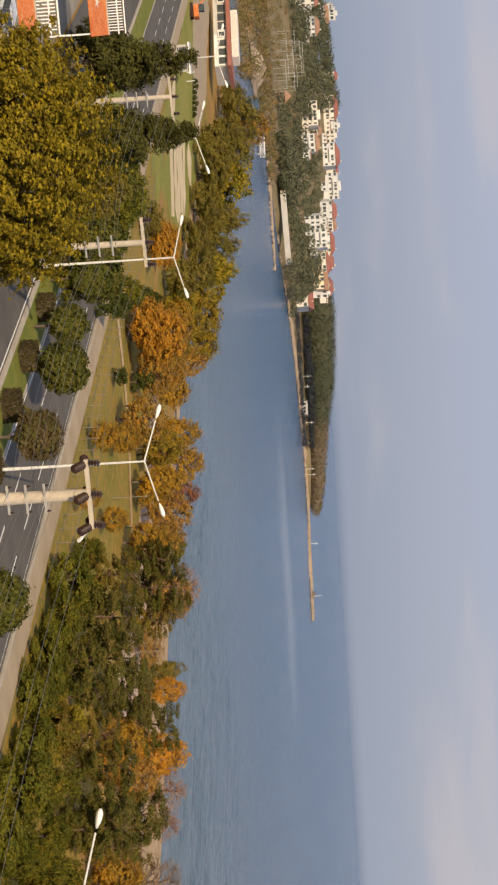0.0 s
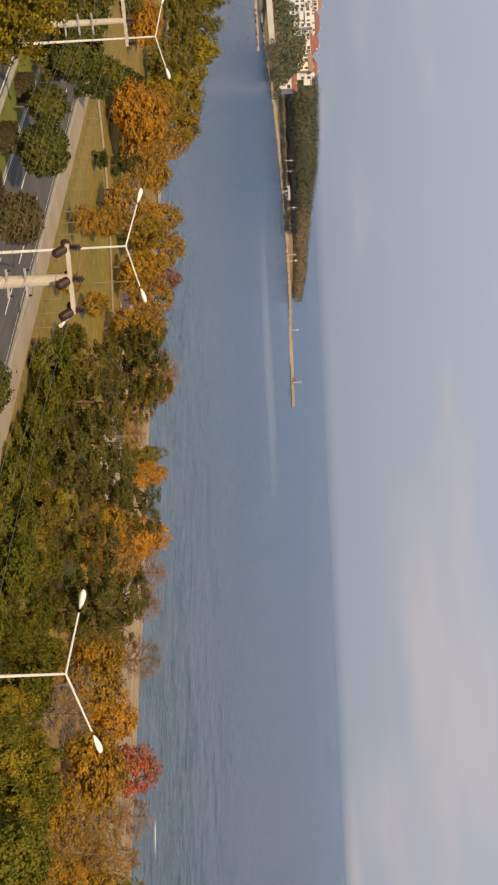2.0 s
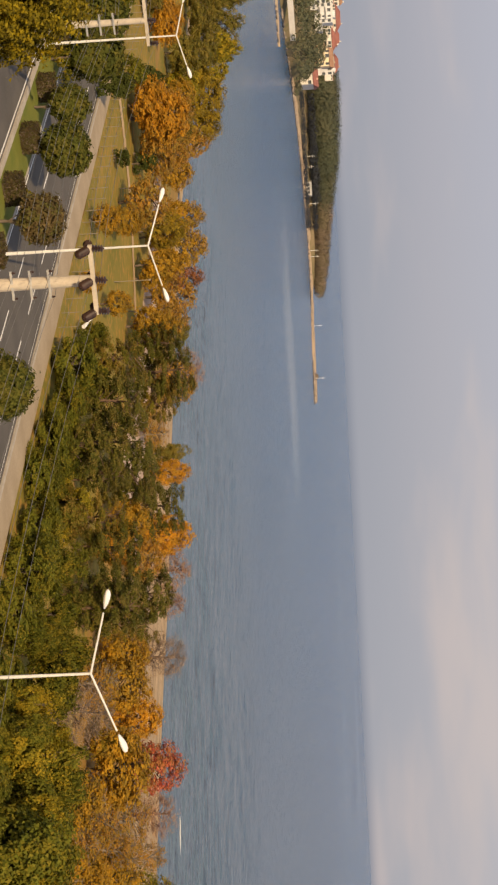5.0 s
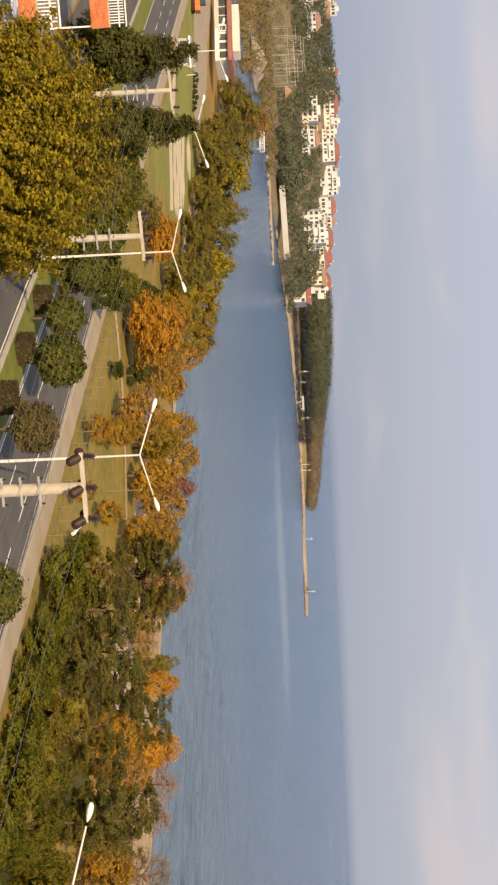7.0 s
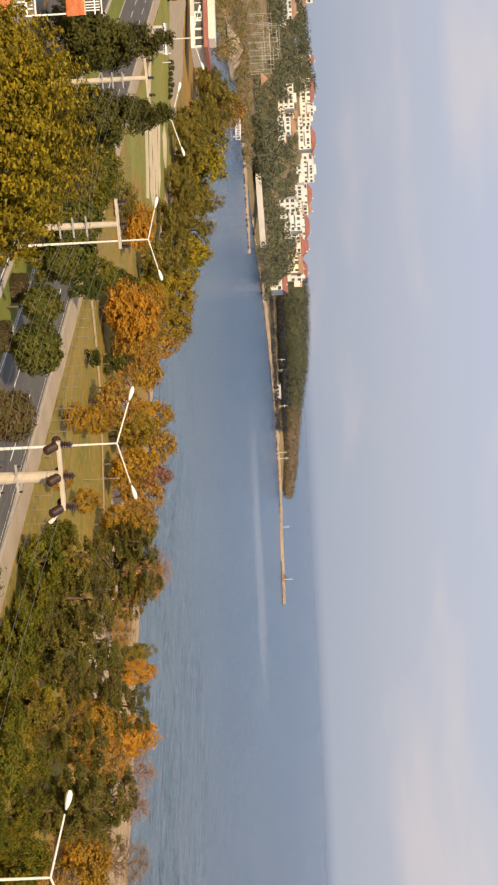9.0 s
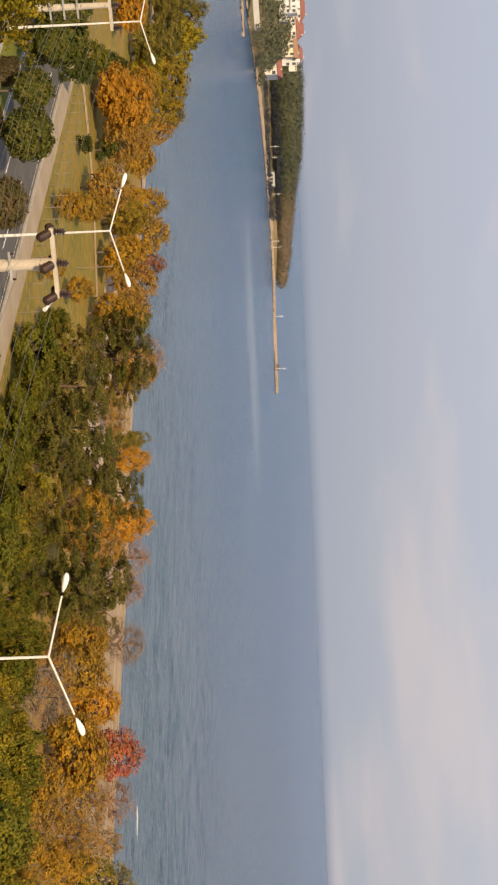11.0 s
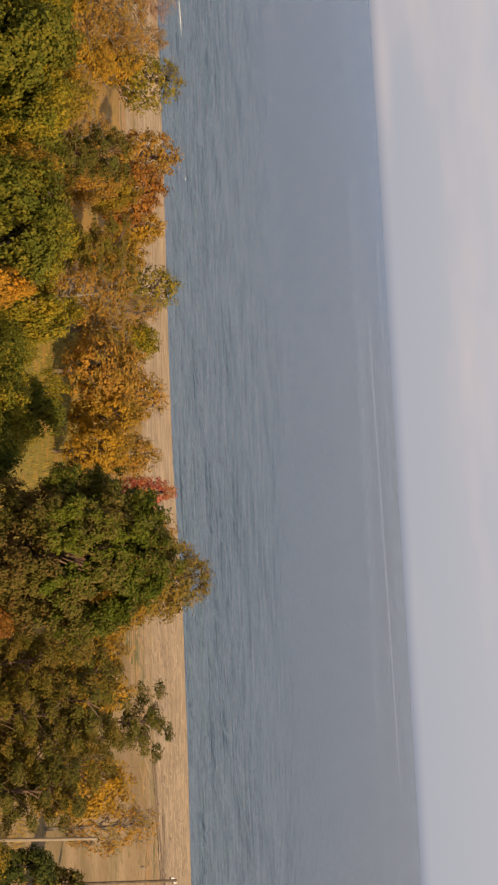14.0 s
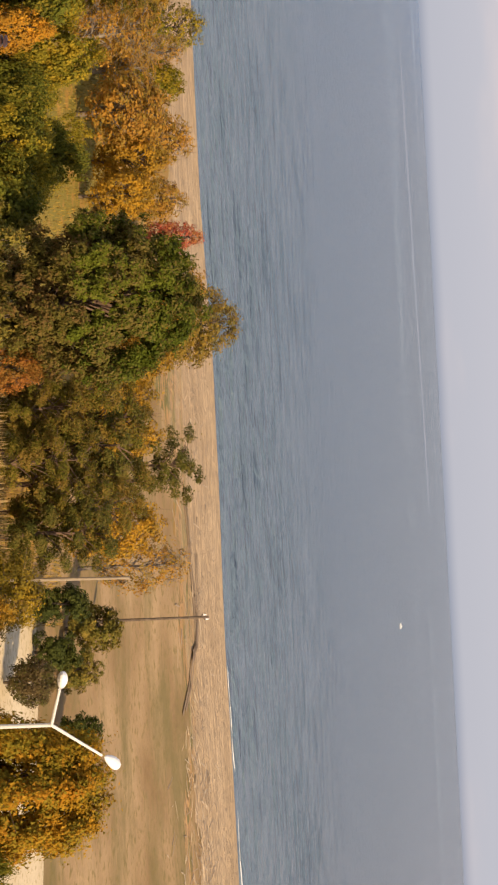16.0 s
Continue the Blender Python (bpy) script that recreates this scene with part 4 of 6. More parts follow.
for k in range(12):
    tree("green", 60.9 + 0.5 * math.sin(k * 2.1), 52 + 4.6 * k, 2.6 + 0.5 * math.sin(k * 1.3), 5.6, label="low green bush hanging over the park fence")

REED = tone("dry_reeds", (0.30, 0.21, 0.09), (0.42, 0.30, 0.14), 0.6, 0.9, 8, island=0.5)


def reeds(name, h0, h1, d0, d1, n, top, seed, label="tall dry brown reeds and grass beside the footway", mat=None, wide=0.09):
    rng = np.random.default_rng(seed)
    h, d = np.radians(rng.uniform(h0, h1, n)), rng.uniform(d0, d1, n)
    x, y = d * np.sin(h), d * np.cos(h)
    t = top * rng.uniform(0.6, 1.05, n)
    z = np.array([land(a, b) for a, b in zip(x, y)]) + t / 2
    lean = np.c_[rng.normal(0, 0.14, n), rng.normal(0, 0.14, n), np.ones(n)]
    a = rng.uniform(0, 6.283, n)
    ob = new(name, leaf_mesh(name, np.c_[x, y, z], np.c_[np.cos(a), np.sin(a), np.zeros(n)], lean, t, np.full(n, wide), mat or REED, kite=True))
    return tagged(ob, label, "reeds", kind="stuff")


TUFT = tone("golden_grass_blades", (0.26, 0.18, 0.035), (0.36, 0.23, 0.045), 0.3, 0.9, 8, c=(0.20, 0.17, 0.035), island=0.5)
reeds("grass_tufts", 46, 63, 78, 116, 12000, 0.3, 31, "rough golden grass under the park trees", TUFT, 0.05)
reeds("grass_tufts", 66, 75, 76, 92, 5000, 0.3, 32, "rough golden grass behind the reeds", TUFT, 0.05)
reeds("dry_reeds", 64.5, 74.5, 64.5, 73.0, 5200, 2.3, 21)

# ---- street lamps and poles ----


def part(name, bm, material, parent=None, label=""):
    me = bpy.data.meshes.new(name)
    bm.to_mesh(me)
    bm.free()
    me.materials.append(material)
    ob = new(name, me)
    ob.parent = parent
    if label:
        ob["label"] = label
    return ob


def rod(bm, a, b, ra, rb=None, sides=10):
    vs, fs = [], []
    tube(vs, fs, a, b, ra, ra if rb is None else rb, sides)
    n = [bm.verts.new(v) for v in vs]
    for f in fs:
        bm.faces.new([n[i] for i in f])
    bm.faces.new(n[:sides][::-1])
    bm.faces.new(n[sides:])
    return bm


def street_lamp(x, y, h, turn, span=2.95, rise=0.95):
    top = tagged(new("street_lamp"), "tall white double-armed street lamp standing in the median", "street lamp", "street lamps along the road")
    top.matrix_world = pose(x, y, 0.16, 0, 0, turn)
    part("pole", rod(bmesh.new(), (0, 0, 0), (0, 0, h), 0.11, 0.055), GALV, top)
    bm = rod(bmesh.new(), (0, 0, 0), (0, 0, 0.5), 0.17, 0.14)
    part("base", bm, GALV, top)
    for s in (-1, 1):
        arm = part("arm", rod(bmesh.new(), (0, 0, h - 0.03), (s * span * 0.82, 0, h + rise * 0.82), 0.05, 0.04), GALV, top)
        bm = bmesh.new()
        bmesh.ops.create_uvsphere(bm, u_segments=16, v_segments=8, radius=1.0)
        for v in bm.verts:
            k = 0.75 + 0.25 * v.co.x
            v.co = Vector((v.co.x * 0.45, v.co.y * 0.25 * k, v.co.z * (0.20 if v.co.z > 0 else 0.15) * k))
        bm.transform(Matrix.Translation((s * span, 0, h + rise)) @ Matrix.Rotation(-math.atan2(rise, span) * (1 if s > 0 else -1), 4, "Y") @ (Matrix.Identity(4) if s > 0 else Matrix.Rotation(math.pi, 4, "Z")))
        part("lamp_head", bm, WHITE, top, "smooth white lamp head")
    return top


street_lamp(42.8, 117.8, 9.45, -20, 2.62, 0.68)
street_lamp(44.2, 87.8, 9.45, -38, 2.9, 0.86)
street_lamp(45.8, 52.8, 9.48, -12, 3.35, 0.95)
street_lamp(46.4, 9.6, 9.58, -8, 3.35, 1.02)
street_lamp(42.0, 145.5, 9.75, -20, 2.75, 0.8)
street_lamp(41.0, 170.6, 10.6, -20, 2.75, 0.8)

RUBBER = tone("dark_insulator", (0.03, 0.018, 0.017), (0.06, 0.034, 0.03), 4.0, 0.35, 5)
STEEL = tone("galvanised_steel", (0.42, 0.42, 0.42), (0.52, 0.52, 0.51), 2.0, 0.5, 6, metal=0.4)
WIRE = tone("aluminium_wire", (0.16, 0.16, 0.15), (0.22, 0.22, 0.21), 2.0, 0.5, 6, metal=0.3)


def box(bm, x0, x1, y0, y1, z0, z1):
    m = Matrix.Translation(((x0 + x1) / 2, (y0 + y1) / 2, (z0 + z1) / 2)) @ Matrix.Diagonal((x1 - x0, y1 - y0, z1 - z0, 1))
    bmesh.ops.create_cube(bm, size=1.0, matrix=m)
    return bm


def disc_string(a, b, r=0.16):
    """A string of insulator discs on a pin."""
    a, b = Vector(a), Vector(b)
    bm = rod(bmesh.new(), a, b, 0.025)
    for i in range(4):
        p, q = a.lerp(b, 0.12 + i * 0.22), a.lerp(b, 0.22 + i * 0.22)
        rod(bm, p, q, r, 0.4 * r, 12)
    return bm


def utility_pole(x, y, h, turn, strain=True):
    top = tagged(new("utility_pole"), "tapered grey concrete power pole with crossarm and insulators", "power pole", "power poles along the road")
    top.matrix_world = pose(x, y, 0, 0, 0, turn)
    part("pole", rod(bmesh.new(), (0, 0, 0), (0, 0, h), 0.34 if strain else 0.27, 0.24 if strain else 0.17, 14), CONCRETE, top)
    arm = part("crossarm", box(bmesh.new(), -1.5, 1.5, -0.09, 0.09, h - 0.02, h + 0.16), CONCRETE, top)
    for k in (-1.35, 0.0, 1.35):
        if strain:
            for end in ((k, -1.05, h - 0.36), (k, 0.85, h - 0.14)):
                part("insulator", disc_string((k, 0.2 * end[1], h - 0.02), end, 0.20), RUBBER, arm, "dark brown disc insulator")
        part("pin_insulator", disc_string((k, 0, h + 0.16), (k, -0.12, h + 0.68)), RUBBER, arm, "dark upright insulator")
    if strain:
        bm = rod(bmesh.new(), (1.5, 0, h + 0.05), (1.68, -0.5, h - 0.28), 0.022)
        rod(bm, (1.68, -0.5, h - 0.28), (1.74, -0.85, h - 0.42), 0.06, 0.09)
        part("floodlight", bm, WHITE, top, "small white lamp on an arm")
    for k in range(3):
        z = h - 1.75 - 0.78 * k
        bm = box(bmesh.new(), -0.62, 0.62, -0.26, -0.18, z - 0.05, z + 0.05)
        br = part("bracket", bm, STEEL, top, "steel bracket with small insulators")
        for s in (-0.55, 0.55):
            part("insulator", rod(bmesh.new(), (s, -0.22, z + 0.05), (s, -0.22, z + 0.2), 0.05, 0.035), RUBBER, br)
    return top


POLES = [(33.0, 24.0, 10.4), (33.0, 62.8, 10.3), (33.0, 93.7, 10.2), (34.0, 129.6, 9.4)]
for i, (px, py, ph) in enumerate(POLES):
    utility_pole(px, py, ph, -12 if i == 1 else 0, strain=i == 1)


def cable(a, b, sag, r=0.010, n=14):
    a, b = Vector(a), Vector(b)
    bm = bmesh.new()
    side = (b - a).cross(Vector((0, 0, 1))).normalized()
    rings = []
    for i in range(n + 1):
        c = a.lerp(b, i / n) - Vector((0, 0, sag * 4 * (i / n) * (1 - i / n)))
        rings.append([bm.verts.new(c + r * (math.cos(t) * side + math.sin(t) * Vector((0, 0, 1)))) for t in (0, 1.571, 3.142, 4.712)])
    for p, q in zip(rings[:-1], rings[1:]):
        for i in range(4):
            bm.faces.new((p[i], p[(i + 1) % 4], q[(i + 1) % 4], q[i]))
    return tagged(part("power_cable", bm, WIRE), "thin grey power cable strung between the poles", "cable", "power cables")


for (ax, ay, ah), (bx, by, bh) in zip(POLES[:-1], POLES[1:]):
    for k in (-1.35, 0.0, 1.35):
        cable((ax + k, ay + 0.75, ah), (bx + k, by - 0.2, bh + 0.5 if by != 62.8 else bh), 0.5)
    for k in range(3):
        for s in (-0.55, 0.55):
            cable((ax + s, ay, ah - 1.6 - 0.78 * k), (bx + s, by, bh - 1.6 - 0.78 * k), 0.6)

# clipped trees along the median
STREET = "street trees along the median"
for sx, sy, sh, sw in ((44.4, 126.5, 5.3, 4.2), (44.4, 119.0, 5.5, 4.0), (44.2, 109.6, 4.0, 3.2), (44.6, 103.0, 4.7, 4.0), (44.5, 92.8, 4.2, 3.6), (44.5, 73.6, 4.8, 3.8), (44.4, 141.0, 5.0, 4.0), (44.3, 152.0, 4.6, 3.6)):
    dry = sy == 92.8
    tree("round_dry" if dry else "round", sx, sy, sh, sw, 0.16, label=f"clipped round street tree with {'thin brown' if dry else 'dark green'} leaves on the median", group=STREET)
for sx, sy in ((45.2, 113.5), (45.2, 105.8), (45.0, 97.5), (45.1, 122.5)):
    tree("lime", sx, sy, 1.3, 1.2, 0.16, label="small yellow-green shrub on the median lawn")

for sx, sy, sh, sw in ((46.6, 131.5, 4.6, 6.5), (46.0, 138.5, 4.8, 7.0), (46.5, 146.0, 4.8, 7.4), (49.5, 152.0, 4.8, 7.0), (45.5, 155.0, 5.0, 6.0), (58.0, 150.0, 3.4, 4.5)):
    tree("green", sx, sy, sh, sw, 0.0, label="dense dark green tree beside the carriageway")

# dry brown leaves, with the shade on the blocks darkened into the base colour
HEDGE = leafy("dry_brown_hedge", (0.06, 0.045, 0.026), (0.095, 0.07, 0.038), (0.075, 0.075, 0.025), scale=1.5, glow=0.15)


def hedge_block(x, y, w, d, h, seed):
    """A clipped box of hedge: a twiggy core with a skin of small leaves."""
    rng = np.random.default_rng(seed)
    top = tagged(new("hedge_block"), "clipped square block of dry brown hedge on the median", "hedge", "hedge blocks on the median")
    top.matrix_world = pose(x, y, 0.16, 0, 0, rng.uniform(-4, 4))
    part("core", box(bmesh.new(), -w / 2 + 0.06, w / 2 - 0.06, -d / 2 + 0.06, d / 2 - 0.06, 0, h - 0.06), BARK, top, "dark twiggy core")
    n = 2600
    q = rng.uniform(-0.5, 0.5, (n, 3))
    face = rng.integers(0, 5, n)
    nr = np.zeros((n, 3))
    for k, (ax, sg) in enumerate(((0, 1), (0, -1), (1, 1), (1, -1), (2, 1))):
        m = face == k
        q[m, ax] = sg * 0.5
        nr[m, ax] = sg
    pos = q * np.array([w, d, h]) + np.array([0, 0, h / 2]) + rng.normal(0, 0.03, (n, 3))
    nr = nr + rng.normal(0, 0.5, (n, 3))
    nr /= np.linalg.norm(nr, axis=1)[:, None]
    ln = rng.uniform(0.09, 0.17, n)
    ob = new("leaves", leaf_mesh("hedge_leaves", pos, nr, rng.normal(size=(n, 3)), ln, ln * 0.7, HEDGE))
    ob.parent = top


for i, yy in enumerate((87.6, 95.9, 103.6, 112.2, 120.6, 129.0, 137.0)):
    hedge_block(43.85, yy, 1.6, 1.5, 1.15, 40 + i)

# fence along the footway
FENCE = tone("rusty_fence_steel", (0.20, 0.17, 0.13), (0.28, 0.24, 0.18), 3.0, 0.7, 6)
fence = tagged(new("park_fence"), "thin wire fence with steel posts along the footway", "fence")
post_me = None
for i in range(42):
    y = 102 + 2.1 * i
    if post_me is None:
        p0 = part("post", rod(bmesh.new(), (0, 0, 0), (0, 0, 1.5), 0.028, 0.028, 6), FENCE, fence)
        post_me = p0.data
        p0.location = (59.6, y, 0)
    else:
        ob = new("post", post_me)
        ob.parent, ob.location = fence, (59.6, y, 0)
for z in (0.25, 0.65, 1.05, 1.45):
    part("wire", rod(bmesh.new(), (59.6, 102, z), (59.6, 188.1, z), 0.008, 0.008, 4), FENCE, fence)

# ---- park ----


def patch(name, pts, mat, label, category, lift=0.04, cell=3.0):
    """A patch of ground following the land, inside an outline."""
    xs, ys = [p[0] for p in pts], [p[1] for p in pts]
    n = len(pts)

    def inside(x, y):
        c = False
        for i in range(n):
            (x1, y1), (x2, y2) = pts[i], pts[i - 1]
            if (y1 > y) != (y2 > y) and x < (x2 - x1) * (y - y1) / (y2 - y1) + x1:
                c = not c
        return c

    gx, gy = np.arange(min(xs), max(xs) + cell, cell), np.arange(min(ys), max(ys) + cell, cell)
    ids, vs, fs = {}, [], []

    def vid(i, j):
        if (i, j) not in ids:
            ids[(i, j)] = len(vs)
            x, y = gx[i], gy[j]
            wob = 0.35 * cell
            x += wob * noise.noise((x * 0.3, y * 0.3, 1.0))
            y += wob * noise.noise((x * 0.3, y * 0.3, 7.0))
            vs.append((x, y, land(x, y) + lift))
        return ids[(i, j)]

    for i in range(len(gx) - 1):
        for j in range(len(gy) - 1):
            if inside(gx[i] + cell / 2, gy[j] + cell / 2):
                fs.append((vid(i, j), vid(i + 1, j), vid(i + 1, j + 1), vid(i, j + 1)))
    return tagged(mesh(name, vs, fs, mat, smooth=True), label, category, kind="structure")


patch("park_lawn", [(59.2, 60), (59.2, 345), (96, 345), (94, 290), (94, 235), (98, 195), (96, 160), (86, 140), (84, 100), (78, 60)], PARK, "yellowing park lawn with fallen leaves", "lawn", 0.05, 2.0)
patch("park_lawn", [(60, 28), (60, 59.5), (78, 59.5), (99, 66), (98, 48), (84, 38), (76, 28)], PARK, "rough golden-green grass under the park trees", "lawn", 0.05, 1.5)


def banded(m, green):
    """Greener streaks drawn out along the shore."""
    n, l = m.node_tree.nodes, m.node_tree.links
    p = n["Principled BSDF"]
    col = p.inputs["Base Color"].links[0].from_socket
    geo, mp = n.new("ShaderNodeNewGeometry"), n.new("ShaderNodeMapping")
    mp.vector_type = "TEXTURE"
    mp.inputs["Rotation"].default_value = (0, 0, radians(21))
    mp.inputs["Scale"].default_value = (7.0, 17.0, 1)
    l.new(geo.outputs["Position"], mp.inputs[0])
    t = n.new("ShaderNodeTexNoise")
    t.inputs["Scale"].default_value, t.inputs["Detail"].default_value, t.inputs["Distortion"].default_value = 1.0, 10, 0.3
    t.inputs["Roughness"].default_value = 0.68
    l.new(mp.outputs[0], t.inputs["Vector"])
    r = n.new("ShaderNodeMapRange")
    for k, v in (("From Min", 0.47), ("From Max", 0.64), ("To Min", 0.0), ("To Max", 0.8)):
        r.inputs[k].default_value = v
    l.new(t.outputs["Fac"], r.inputs["Value"])
    mix = n.new("ShaderNodeMixRGB")
    mix.inputs[2].default_value = (*green, 1)
    l.new(r.outputs[0], mix.inputs[0])
    l.new(col, mix.inputs[1])
    l.new(mix.outputs[0], p.inputs["Base Color"])
    return m


GREEN_LAWN = tone("green_park_lawn", (0.185, 0.205, 0.032), (0.265, 0.25, 0.046), 0.12, 0.95, 10, c=(0.30, 0.22, 0.06), bump=0.03)
patch("green_lawn", [(60.5, 200), (60.5, 240), (60.5, 318), (76, 322), (92, 300), (91, 262), (80, 234), (73.5, 226), (66, 203)], GREEN_LAWN, "short green lawn in the park", "lawn", 0.07, 2.0)
patch("car_park", [(73.5, -10), (73.5, 21.3), (82.5, 23.2), (83, 20.5), (86.2, 11.4), (87, -10)], DIRT, "bare sandy lot beside the road", "dirt", 0.06, 1.2)
DRY = banded(tone("dry_beach_grass", (0.255, 0.158, 0.066), (0.43, 0.29, 0.15), 0.13, 0.95, 12, c=(0.225, 0.16, 0.058), bump=0.12), (0.18, 0.14, 0.046))
patch("dry_grass", [(84, -40), (82, 36), (100, 40), (122, 52), (140, 22), (150, -40)], DRY, "trampled dry grass and sand behind the beach", "ground", 0.03, 3.0)


def way(name, pts, width, mat, label, category, lift=0.10):
    vs, fs = [], []
    for i, (x, y) in enumerate(pts):
        a, b = Vector(pts[max(i - 1, 0)]), Vector(pts[min(i + 1, len(pts) - 1)])
        d = (b - a).normalized()
        for s in (-1, 1):
            q = Vector((x, y)) + s * width / 2 * Vector((-d.y, d.x))
            vs.append((q.x, q.y, land(q.x, q.y) + lift))
        if i:
            k = len(vs)
            fs.append((k - 4, k - 3, k - 1, k - 2))
    return tagged(mesh(name, vs, fs, mat), label, category, kind="structure")


for track in ([(67.0, 239.6), (71.0, 237.8), (75.0, 237.6), (79.5, 236.0)],
              [(70.2, 247.4), (73.0, 246.6), (76.5, 245.0), (79.0, 246.3), (82.0, 243.5)],
              [(72.0, 254.0), (75.5, 252.6), (79.0, 253.4), (82.0, 250.5), (84.6, 250.4)],
              [(74.4, 260.5), (78.0, 258.6), (82.0, 259.0), (86.3, 257.0)],
              [(76.5, 267.5), (80.0, 266.5), (83.5, 264.0), (87.6, 265.0)],
              [(81.6, 278.0), (84.0, 278.2), (86.5, 281.5), (88.6, 284.0)],
              [(61.0, 250.4), (63.6, 250.0), (66.0, 247.0), (67.5, 243.0)]):
    way("dirt_track", track, 6.4, DIRT, "bare pale dirt ruts worn in the grass", "dirt", 0.09)
patch("service_yard", [(63.5, 308), (71.1, 301), (78, 298), (86, 300), (90.5, 312), (90, 342), (82, 347), (77, 366), (70, 345)], PAVING, "worn tan paved yard before the cafe", "yard", 0.085, 2.0)
way("footpath", [(60.5, 153.5), (63, 153.8), (67, 154), (70.5, 153.7), (75, 152.4), (78.7, 150), (82.1, 148), (86, 145), (90, 141)], 1.5, SAND, "narrow trodden sandy path across the lawn", "path")
SLAB = tone("pink_paving", (0.42, 0.31, 0.24), (0.50, 0.38, 0.30), 0.5, 0.9, 10)
prom = tagged(new("promenade"), "promenade of pinkish concrete slabs along the park", "promenade", kind="structure")
slab_bm = box(bmesh.new(), -1.9, 1.9, -2.3, 2.3, 0, 0.12)
first = part("slab", slab_bm, SLAB, prom)
for i in range(18):
    f = i / 17
    x, y = 84.5 + 4 * f, 188 - 62 * f
    for j in range(3):
        ob = first if i == 0 and j == 0 else new("slab", first.data)
        ob.parent = prom
        ob.matrix_world = pose(x + 4.0 * j * 0.98, y + 0.25 * j, land(x + 4 * j, y) + 0.02, 0, 0, 3.5) @ Matrix.Diagonal((1, 0.78, 1, 1))


def park_post(x, y, h=3.2):
    top = tagged(new("park_lamp"), "slim dark park lamp post on the lawn", "park lamp", "park lamps")
    top.location = (x, y, land(x, y))
    part("pole", rod(bmesh.new(), (0, 0, 0), (0, 0, h), 0.045, 0.035, 8), FENCE, top)
    part("cap", rod(bmesh.new(), (0, 0, h), (0, 0, h + 0.22), 0.10, 0.06, 8), FENCE, top, "dark lamp cap")


for x, y in ((68, 147), (75, 158), (79, 143), (84, 152), (66, 165), (88, 135), (72, 136)):
    park_post(x, y)


def bench(x, y, turn):
    top = tagged(new("park_bench"), "dark wooden park bench on the lawn", "bench", "park benches")
    top.matrix_world = pose(x, y, land(x, y) + 0.05, 0, 0, turn)
    part("seat", box(bmesh.new(), -0.8, 0.8, -0.22, 0.22, 0.40, 0.46), BARK, top)
    part("backrest", box(bmesh.new(), -0.8, 0.8, 0.2, 0.26, 0.55, 0.9), BARK, top)
    for s in (-0.7, 0.7):
        part("leg", box(bmesh.new(), s - 0.04, s + 0.04, -0.2, 0.26, 0, 0.40), FENCE, top)


for x, y, a in ((83.0, 158, 80), (83.6, 151, 80), (84.4, 144, 80), (82.0, 170, 80), (85.0, 137, 80)):
    bench(x, y, a)
# small park trees
tree("orange", 66.8, 161.0, 6.3, 7.0)
tree("rust", 70.5, 170.0, 6.0, 6.0)
tree("gold", 66.5, 137.0, 3.4, 3.2)
tree("gold", 69.0, 126.5, 3.0, 2.4)
tree("shrub", 64.0, 165.0, 3.6, 3.0)
tree("shrub", 70.5, 158.0, 2.8, 2.6)


# poles on the beach
POLE_WOOD = tone("weathered_pole_wood", (0.27, 0.22, 0.165), (0.36, 0.30, 0.23), 1.5, 0.9, 10)


def wood_pole(x, y, h, lean, label, arm=True):
    top = tagged(new("beach_pole"), label, "pole")
    top.matrix_world = pose(x, y, land(x, y), 0, lean, 0)
    part("pole", rod(bmesh.new(), (0, 0, 0), (0, 0, h), 0.10, 0.07, 8), BARK if arm else POLE_WOOD, top)
    if arm:
        part("crossarm", box(bmesh.new(), -0.55, 0.55, -0.05, 0.05, h - 0.35, h - 0.25), BARK, top)
        for s in (-0.5, 0, 0.5):
            part("insulator", rod(bmesh.new(), (s, 0, h - 0.25), (s, 0, h - 0.05), 0.06, 0.03, 6), WHITE, top)
        part("meter_box", box(bmesh.new(), -0.2, 0.2, -0.25, -0.08, 1.1, 1.75), WHITE, top, "small white meter box")
wood_pole(97.0, 26.2, 7.15, 0, "thin dark wooden pole with a small crossarm")
wood_pole(75.6, 22.6, 6.2, 4.5, "leaning grey concrete pole in the park", arm=False)
wood_pole(104.0, 62.0, 5.0, 0, "slim pale pole among the autumn trees", arm=False)

wood_pole(94.2, 52.9, 4.3, 1.0, "slim pale wooden post standing in the dry grass", arm=False)

# foam and a boat
FOAM = tone("sea_foam", (0.80, 0.80, 0.78), (0.86, 0.86, 0.85), 1.5, 0.7, 8)


